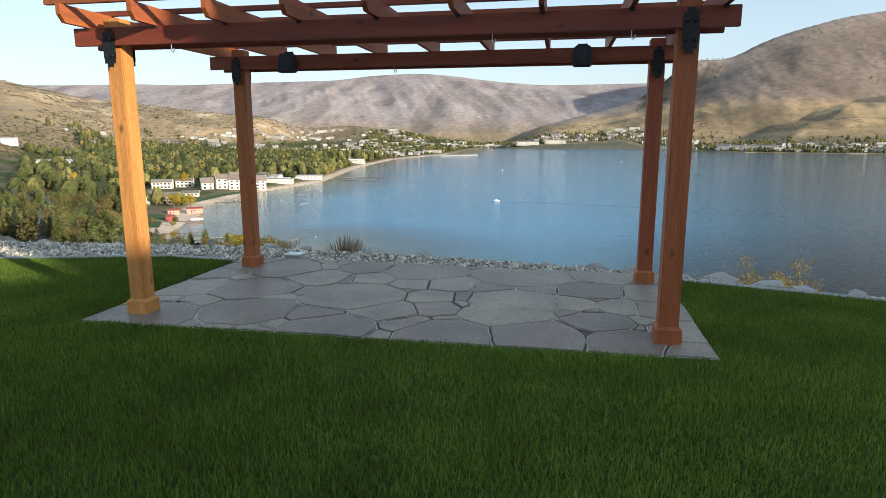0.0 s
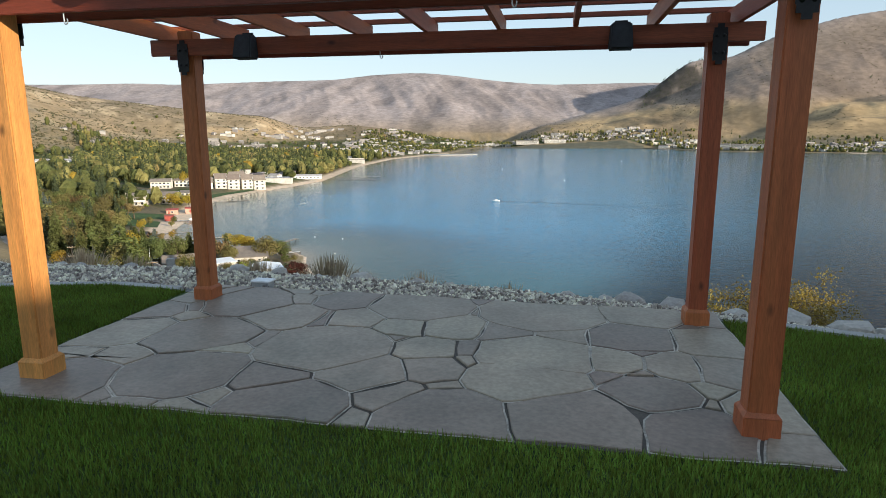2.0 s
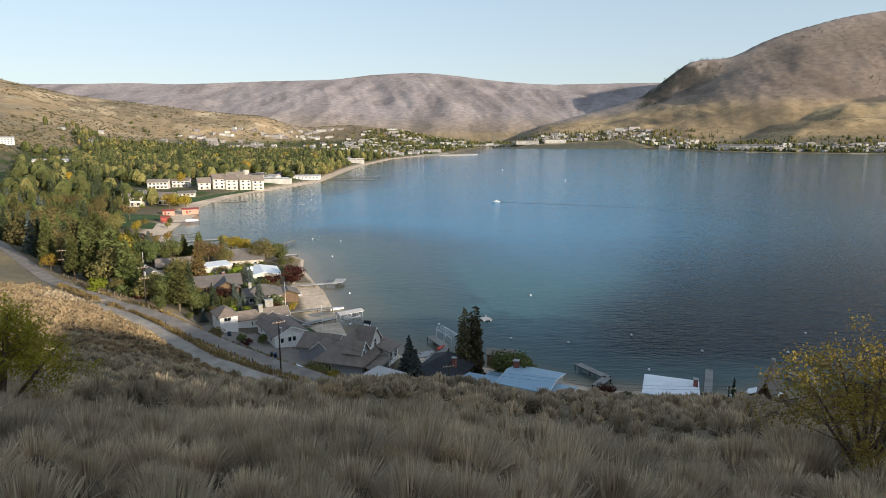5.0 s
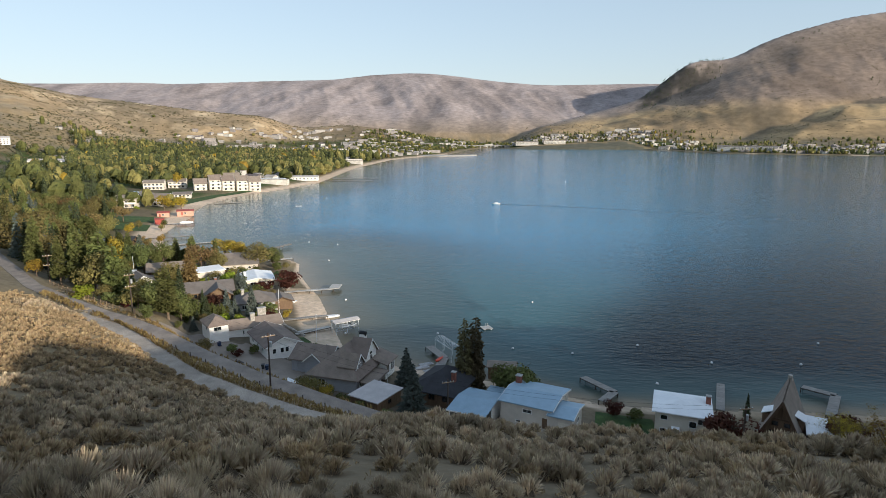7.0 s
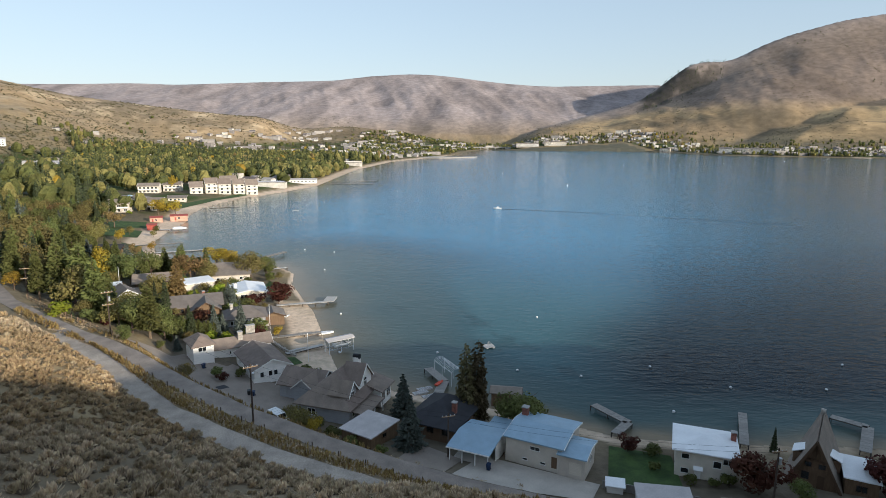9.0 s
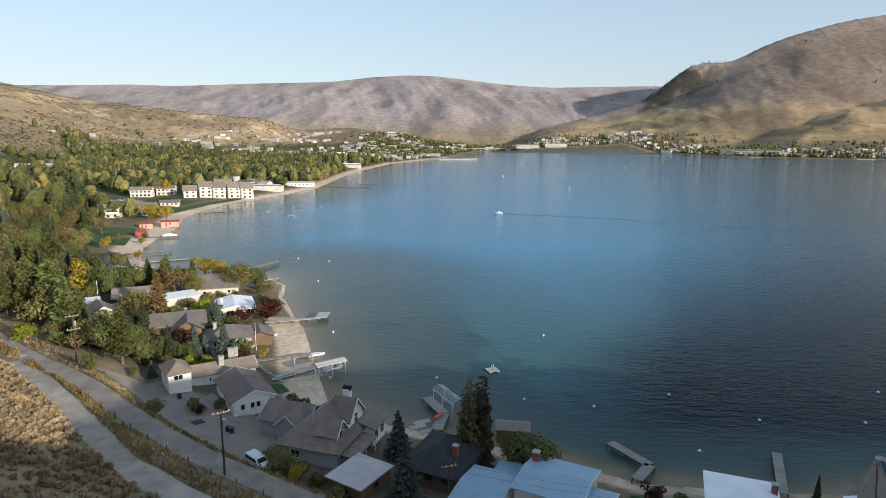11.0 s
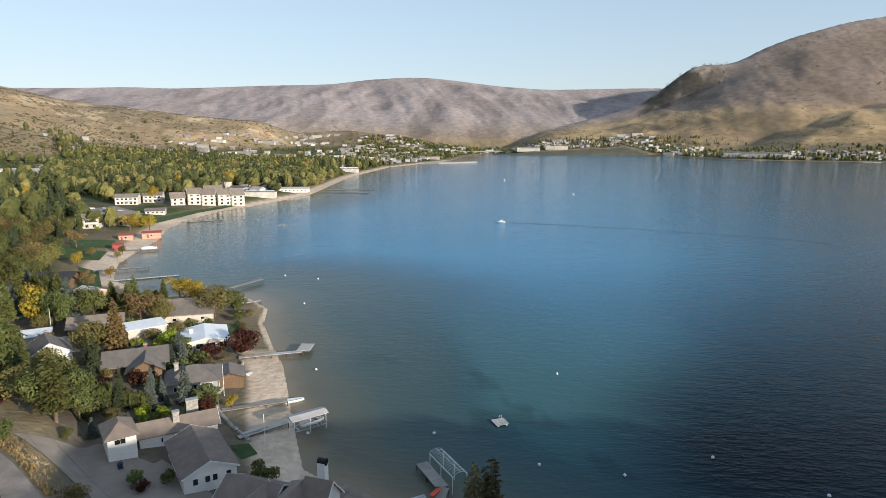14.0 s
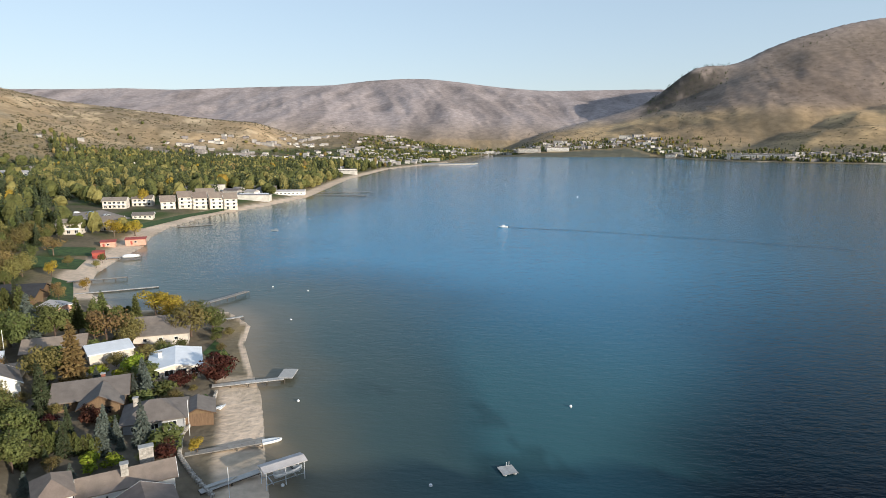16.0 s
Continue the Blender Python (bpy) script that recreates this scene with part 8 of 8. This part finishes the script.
def roofed_lift():
    ob = thing("roofed_boat_lift", "boat lift with a pale metal roof on white posts", "boat lift", pose(-30.8, 179.0, WATER, 0, 0, 36.7))
    for x in (-3.4, 0, 3.4):
        for y in (-1.3, 1.3):
            part("post", Geo().tube((x, y, -2.5), (x, y, 3.5), 0.08), "white_gloss", ob)
    part("roof", Geo().slab([(-3.9, -1.7, 3.5), (3.9, -1.7, 3.5), (3.9, 0, 3.9), (-3.9, 0, 3.9)], 0.1).slab([(-3.9, 0, 3.9), (3.9, 0, 3.9), (3.9, 1.7, 3.5), (-3.9, 1.7, 3.5)], 0.1), "roof_flat", ob, "pale metal roof")
    for y in (-1.3, 1.3):
        part("beam", Geo().box(-3.7, y - 0.06, 3.2, 3.7, y + 0.06, 3.4), "white_gloss", ob)
        part("side_rail", Geo().box(-3.5, y - 0.05, 1.0, 3.5, y + 0.05, 1.12), "galv", ob)
    for x in (-2.2, 2.0):
        part("cradle", Geo().box(x - 0.08, -1.25, 0.75, x + 0.08, 1.25, 0.95), "galv", ob)
    for x in (-3.4, 0, 3.4):
        for sx in (-1, 1):
            part("brace", Geo().tube((x, sx * 1.3, 2.6), (x, sx * 0.6, 3.45), 0.04), "white_gloss", ob)


roofed_lift()
boat = hull(5.0, 1.8, 0.85, "moored_boat", pose(-30.0, 179.6, WATER + 1.15, 0, 0, 36.7), "white runabout hanging in the roofed boat lift")
part("windscreen", Geo().hexa([(0.4, -0.7, 0.95), (0.9, -0.6, 0.95), (0.9, 0.6, 0.95), (0.4, 0.7, 0.95), (0.2, -0.65, 1.35), (0.28, -0.6, 1.35), (0.28, 0.6, 1.35), (0.2, 0.65, 1.35)]), "glass", boat)
boat = hull(7.5, 2.5, 1.1, "moored_boat", pose(-160.5, 374, WATER + 1.0, 0, 0, 22), "white boat under a cover on a lift by the huts")
part("cover", Geo().ball((-0.6, 0, 1.15), 3.0, 1.1, 0.5), "white_gloss", boat)
motor = hull(6.5, 2.3, 1.0, "motor_boat", pose(30.2, 489.0, WATER - 0.1, 0, 0, 170), "small white motor boat out on the lake")
part("cabin", Geo().hexa([(-1.2, -0.8, 0.9), (1.0, -0.8, 0.9), (1.0, 0.8, 0.9), (-1.2, 0.8, 0.9), (-1.1, -0.7, 1.9), (0.4, -0.7, 1.9), (0.4, 0.7, 1.9), (-1.1, 0.7, 1.9)]), "white_gloss", motor)
part("engine", Geo().box(-3.6, -0.25, 0.2, -3.1, 0.25, 1.1), "iron", motor)
hull(3.2, 0.85, 0.32, "kayak", pose(-3.9, 155.4, -50.86, 0, 0, 62), "bright orange-red kayak lying on the dock", "", "red_plastic", "kayak")
for k, (x, y) in enumerate(((-52.6, 206), (-51.9, 206.6))):
    hull(2.6, 0.8, 0.25, "paddle_board", pose(x, y, ground_at(x, y) + 0.15, 0, 0, 60 + 20 * k), "white paddle board lying on the beach", "paddle boards", "white_gloss", "paddle board")
hull(5.5, 0.9, 0.3, "canoe", pose(-40.6, 176.2, -50.93, 0, 0, 41), "long pale green canoe on the dock", "", "dock_pale", "canoe")
hull(4.5, 1.7, 0.6, "moored_boat", pose(-37.2, 192.6, WATER - 0.02, 0, 0, 25), "small white boat at the end of the sand dock")


def raft(x, y, turn, label, size=2.9):
    ob = thing("swim_raft", label, "raft", pose(x, y, WATER, 0, 0, turn), "swim rafts")
    for k in range(9):
        a = -size / 2 + size * k / 9
        part("plank", Geo().box(a, -size / 2, 0.22, a + size / 9 - 0.03, size / 2, 0.32), "dock_pale", ob)
    for a in (-size / 2 + 0.3, size / 2 - 0.7):
        part("pontoon", Geo().box(a, -size / 2 + 0.05, -0.2, a + 0.4, size / 2 - 0.05, 0.22), "white_gloss", ob)
    for s in (-0.25, 0.25):
        part("ladder_rail", Geo().tube((s + 0.6, size / 2 - 0.1, 0.3), (s + 0.6, size / 2 - 0.1, 1.05), 0.04), "white_gloss", ob)


raft(8.5, 183.2, 20, "square pale wooden swim raft with a ladder")
raft(-118, 470, 10, "square pale swim raft with a ladder", 4.5)


def buoy(x, y, s=0.34, label="white round mooring buoy"):
    ob = thing("mooring_buoy", label, "buoy", pose(x, y, WATER), "mooring buoys")
    part("float", Geo().ball((0, 0, 0.12), s, s, s, 6, 10), "white_gloss", ob)
    part("ring", Geo().tube((0, 0, s), (0, 0, s + 0.16), 0.03), "galv", ob)


for x, y in ((24.7, 210.5), (14.5, 166.6), (-5.1, 178.1), (-36.6, 211.8), (-55.1, 274.7), (-58.7, 313.2), (-74.3, 319.2), (47.2, 170), (61.5, 157.9), (44.4, 145.1), (95.1, 172.6), (82.4, 157.3), (29.1, 163.4), (-30.5, 177.5)):
    buoy(x, y)
br = random.Random(4)
for k in range(9):
    buoy(-168 + br.uniform(0, 110) + (k % 5) * 6, 475 + br.uniform(0, 190), 0.22, "small white swim-line buoy")
for x, y in ((64, 900), (120, 700), (300, 1150), (410, 1180), (520, 1250), (690, 1350), (330, 1700), (480, 1800)):
    ob = thing("channel_marker", "slim white channel marker standing in the lake", "buoy", pose(x, y, WATER), "channel markers")
    part("pole", Geo().tube((0, 0, -1), (0, 0, 1.9), 0.2, 0.14), "white_gloss", ob)
    part("collar", Geo().tube((0, 0, -0.2), (0, 0, 0.4), 0.5, 0.4), "white_gloss", ob)


# breakwater and bridge at the lake's end
def breakwater():
    ob = thing("breakwater", "flat stone breakwater with a pale top at the marina", "breakwater", kind="structure")
    part("rubble", Geo().prism([(-90, 1440), (-40, 1430), (36, 1478), (48, 1520), (34, 1528), (8, 1500), (-70, 1500)], -54, -50.2), "rock_fill", ob)
    part("pavement", Geo().prism([(-84, 1446), (-42, 1437), (30, 1482), (40, 1512), (8, 1492), (-66, 1494)], -50.2, -49.9), "concrete", ob)


breakwater()


def bridge():
    ob = thing("bridge", "low concrete road bridge over the lake's outlet", "bridge")
    part("deck", Geo().box(-30, 2196, -44.5, 190, 2206, -43.0), "concrete", ob)
    part("railing", Geo().box(-30, 2195.7, -43.0, 190, 2196, -41.8), "concrete", ob)
    for k in range(9):
        part("pier", Geo().box(-20 + k * 25, 2198, -54, -17 + k * 25, 2204, -44.5), "concrete", ob)


bridge()


# ---- poles, fence, bins, van ----
def utility_pole(x, y, tall, turn, arms=1, drum=False):
    ob = thing("utility_pole", "dark wooden utility pole with a crossarm", "utility pole", pose(x, y, ground_at(x, y), 0, 0, turn), "utility poles")
    part("pole", Geo().tube((0, 0, -1), (0, 0, tall), 0.17, 0.11, 10), "pole_wood", ob)
    for k in range(arms):
        arm = part("crossarm", Geo().box(-1.2, -0.16, tall - 0.6 - k * 2.8, 1.2, -0.06, tall - 0.46 - k * 2.8), "timber", ob)
        for s in (-1.05, -0.4, 0.4, 1.05):
            part("insulator", Geo().tube((s, -0.11, tall - 0.46 - k * 2.8), (s, -0.11, tall - 0.28 - k * 2.8), 0.05), "white_gloss", arm)
    if drum:
        part("transformer", Geo().tube((0.36, 0, tall - 2.6), (0.36, 0, tall - 1.6), 0.24, sides=12), "galv", ob)
    return Vector((x, y, ground_at(x, y) + tall - 0.4))


tops = [utility_pole(-121, 191.5, 8.6, 30, 2), utility_pole(-78.2, 157.5, 10.4, 40, 2, True), utility_pole(-32.7, 117.5, 9.9, 35, 1, True), utility_pole(-1.5, 121.8, 8.0, 20, 1), utility_pole(46.5, 109.5, 9.5, 10, 1, True)]
ob = thing("power_lines", "thin dark power lines sagging between poles", "cable")
for a, b in zip(tops[:-1], tops[1:]):
    for off in (-1.0, 1.0):
        sag = [a.lerp(b, k / 12) + Vector((off * 0.7, off * 0.7, -1.3 * 4 * k / 12 * (1 - k / 12))) for k in range(13)]
        part("wire", Geo().pipe(sag, 0.014, 4), "iron", ob)
flag = thing("flag_pole", "slim white flag pole in a garden", "pole", pose(-114.5, 226.5, ground_at(-114.5, 226.5)), "flag poles")
part("pole", Geo().tube((0, 0, -0.3), (0, 0, 7.5), 0.06), "white_gloss", flag)
copy_thing(flag, pose(-36.6, 169.5, ground_at(-36.6, 169.5)))
copy_thing(flag, pose(-53.2, 193.0, ground_at(-53.2, 193.0)))


def rail_fence():
    ob = thing("rail_fence", "weathered two-rail timber fence along the road", "fence")
    pts = [(-118 + k * 2.7, float(road_y(-118 + k * 2.7)) + 7.2) for k in range(16)]
    zz = [ground_at(x, y) for x, y in pts]
    for (x, y), z in zip(pts, zz):
        part("fence_post", Geo().box(x - 0.08, y - 0.08, z - 0.3, x + 0.08, y + 0.08, z + 1.35), "timber", ob)
    for i in range(len(pts) - 1):
        for h in (0.45, 1.05):
            part("rail", Geo().tube((pts[i][0], pts[i][1], zz[i] + h), (pts[i + 1][0], pts[i + 1][1], zz[i + 1] + h), 0.085, sides=6), "timber", ob)


rail_fence()
for k in range(17):
    x = -68 + k * 4.2
    y = float(road_y(x)) - 2.7
    ob = thing("verge_post", "short dark wooden post on the road verge", "post", pose(x, y, ground_at(x, y), br.uniform(-4, 4), br.uniform(-4, 4), 0), "verge posts")
    part("stake", Geo().tube((0, 0, -0.4), (0, 0, 0.95), 0.09, 0.08), "pole_wood", ob)


def board_fence():
    ob = thing("board_fence", "grey board fence beside the bungalow yard", "fence")
    a, b = Vector((22.6, 114.2, 0)), Vector((36.0, 109.6, 0))
    for k in range(46):
        p, q = a.lerp(b, k / 46), a.lerp(b, (k + 0.9) / 46)
        z = ground_at(p.x, p.y)
        part("board", Geo().hexa([(p.x, p.y, z - 0.3), (q.x, q.y, z - 0.3), (q.x, q.y + 0.04, z - 0.3), (p.x, p.y + 0.04, z - 0.3), (p.x, p.y, z + 1.25), (q.x, q.y, z + 1.25), (q.x, q.y + 0.04, z + 1.25), (p.x, p.y + 0.04, z + 1.25)]), "dock", ob)
    part("cap_rail", Geo().slab([(a.x, a.y - 0.05, ground_at(a.x, a.y) + 1.30), (b.x, b.y - 0.05, ground_at(b.x, b.y) + 1.30), (b.x, b.y + 0.09, ground_at(b.x, b.y) + 1.30), (a.x, a.y + 0.09, ground_at(a.x, a.y) + 1.30)], 0.05), "dock", ob)


board_fence()


def bin_(x, y, mat, label, turn=0.0):
    ob = thing("wheelie_bin", label, "bin", pose(x, y, ground_at(x, y) + 0.14, 0, 0, turn), "wheeled bins")
    part("tub", Geo().hexa([(-0.26, -0.28, 0.08), (0.26, -0.28, 0.08), (0.26, 0.28, 0.08), (-0.26, 0.28, 0.08), (-0.33, -0.36, 1.0), (0.33, -0.36, 1.0), (0.33, 0.36, 1.0), (-0.33, 0.36, 1.0)]), mat, ob, "", 0.02)
    part("lid", Geo().slab([(-0.36, -0.40, 1.06), (0.36, -0.40, 1.06), (0.36, 0.40, 1.14), (-0.36, 0.40, 1.14)], 0.06), mat, ob)
    for s in (-0.3, 0.3):
        part("wheel", Geo().tube((s - 0.04, 0.33, 0.12), (s + 0.04, 0.33, 0.12), 0.12, sides=12), "tyre", ob)


bin_(5.1, 117.6, "blue_bin", "dark blue wheeled bin in the forecourt", -20)
bin_(10.2, 122.0, "blue_bin", "dark blue wheeled bin against the bungalow", -25)
bin_(11.0, 121.6, "dark_bin", "dark grey wheeled bin against the bungalow", -25)
bin_(-43.3, 145.8, "dark_bin", "dark grey wheeled bin in the yard", 10)
bin_(-42.3, 145.4, "blue_bin", "dark blue wheeled bin in the yard", 0)
bin_(-58.0, 158.4, "blue_bin", "dark blue wheeled bin by the garage", -29)


def van(x, y, turn):
    z = ground_at(x, y) + 0.16
    ob = thing("van", "white passenger van with a roof rack parked in the drive", "van", pose(x, y, z, 0, 0, turn))
    side = [(-2.4, 0.35), (2.35, 0.35), (2.45, 0.75), (2.3, 1.05), (1.45, 1.2), (0.95, 1.95), (-2.3, 2.0), (-2.45, 1.1)]
    n = len(side)
    part("body", Geo().add([(a, -0.95, b) for a, b in side] + [(a, 0.95, b) for a, b in side], [tuple(range(n)), tuple(range(2 * n - 1, n - 1, -1))] + [((k + 1) % n, k, k + n, (k + 1) % n + n) for k in range(n)]), "white_gloss", ob, "", 0.05)
    for s in (-1, 1):
        for a, b in ((-2.2, -1.15), (-1.05, -0.1), (0.0, 0.95)):
            part("side_window", Geo().box(a, s * 0.955 - 0.01, 1.25, b, s * 0.955 + 0.01, 1.8), "glass", ob)
        for a in (-1.55, 1.5):
            wheel = part("wheel", Geo().tube((a, s * 0.78, 0.34), (a, s * 0.98, 0.34), 0.35, sides=16), "tyre", ob)
            part("rim", Geo().tube((a, s * 0.975, 0.34), (a, s * 0.99, 0.34), 0.2, sides=12), "galv", wheel)
        part("headlight", Geo().box(2.40, s * 0.75 - 0.15, 0.72, 2.48, s * 0.75 + 0.15, 0.92), "galv", ob)
    part("windscreen", Geo().hexa([(1.42, -0.8, 1.22), (1.44, -0.8, 1.24), (1.44, 0.8, 1.24), (1.42, 0.8, 1.22), (1.00, -0.75, 1.88), (1.03, -0.75, 1.9), (1.03, 0.75, 1.9), (1.00, 0.75, 1.88)]), "glass", ob)
    part("rear_window", Geo().box(-2.45, -0.7, 1.25, -2.40, 0.7, 1.8), "glass", ob)
    for a in (-1.4, -0.3, 0.6):
        part("rack_bar", Geo().tube((a, -0.85, 2.1), (a, 0.85, 2.1), 0.025), "galv", ob)


van(-33.4, 133.0, -40)


def car(x, y, turn, mat, label):
    z = ground_at(x, y) + 0.2
    ob = thing("car", label, "car", pose(x, y, z, 0, 0, turn), "parked cars")
    side = [(-2.1, 0.3), (2.1, 0.3), (2.15, 0.75), (1.1, 0.95), (0.5, 1.42), (-1.1, 1.45), (-1.9, 0.98), (-2.15, 0.85)]
    n = len(side)
    part("body", Geo().add([(a, -0.85, b) for a, b in side] + [(a, 0.85, b) for a, b in side], [tuple(range(n)), tuple(range(2 * n - 1, n - 1, -1))] + [((k + 1) % n, k, k + n, (k + 1) % n + n) for k in range(n)]), mat, ob)
    for s in (-1, 1):
        part("side_window", Geo().box(-1.2, s * 0.855 - 0.01, 1.0, 0.6, s * 0.855 + 0.01, 1.35), "glass", ob)
        for a in (-1.3, 1.3):
            part("wheel", Geo().tube((a, s * 0.7, 0.3), (a, s * 0.88, 0.3), 0.32, sides=12), "tyre", ob)


for k, mat in enumerate(("white_gloss", "roof_blue", "dark_bin", "galv", "white_gloss", "dark_bin")):
    car(-276 + 9 * k, 518 - 6 * k + (k % 2) * 9, 60, mat, ("white", "blue", "dark grey", "silver", "white", "dark grey")[k] + " car parked by the motel")
for k in range(8):
    car(-182 - 5 * (k % 4), 672 + 18 * (k // 4) + k, 80, ("white_gloss", "dark_bin", "galv", "roof_blue")[k % 4], "car parked in the marina park")


# stone retaining walls above the beach
def beach_wall():
    ob = thing("retaining_wall", "low curved stone retaining wall above the beach", "wall")
    pts = [(-40.5, 172.6), (-46.5, 178.6), (-51.6, 184.8), (-54.6, 192.5), (-55.2, 200.0), (-54.2, 207.0), (-56.4, 214.6)]
    rr = random.Random(9)
    for (x0, y0), (x1, y1) in zip(pts[:-1], pts[1:]):
        n = int(math.hypot(x1 - x0, y1 - y0) / 0.8)
        for k in range(n):
            t = (k + 0.5) / n
            x, y = x0 + (x1 - x0) * t, y0 + (y1 - y0) * t
            z = ground_at(x, y)
            part("stone", Geo().hexa([(x - 0.3, y - 0.38, z - 0.4), (x + 0.3, y - 0.38, z - 0.4), (x + 0.3, y + 0.38, z - 0.4), (x - 0.3, y + 0.38, z - 0.4)] + [(x + sx * rr.uniform(0.22, 0.29), y + sy * rr.uniform(0.3, 0.37), z + rr.uniform(0.45, 0.7)) for sx, sy in ((-1, -1), (1, -1), (1, 1), (-1, 1))]), "stone_wall", ob)


beach_wall()


def wake():
    """The smooth trail that the motor boat leaves."""
    ob = thing("boat_wake", "long faint curved wake behind the motor boat", "wake")
    p0, p1, p2 = Vector((33.5, 488.3, 0)), Vector((110, 470, 0)), Vector((215, 408, 0))
    for off in (-1.6, 1.6):
        g, last = Geo(), None
        for k in range(40):
            t = k / 39
            p = p0 * (1 - t) ** 2 + p1 * 2 * t * (1 - t) + p2 * t * t
            w = 0.25 + 0.25 * math.sin(k * 1.3) ** 2
            q = [(p.x, p.y + off * (0.3 + 2 * t) - w, WATER + 0.03), (p.x, p.y + off * (0.3 + 2 * t) + w, WATER + 0.03)]
            if last:
                g.add([last[0], q[0], q[1], last[1]], [(0, 1, 2, 3)])
            last = q
        part("ripple", g, "wake_water", ob)


wake()
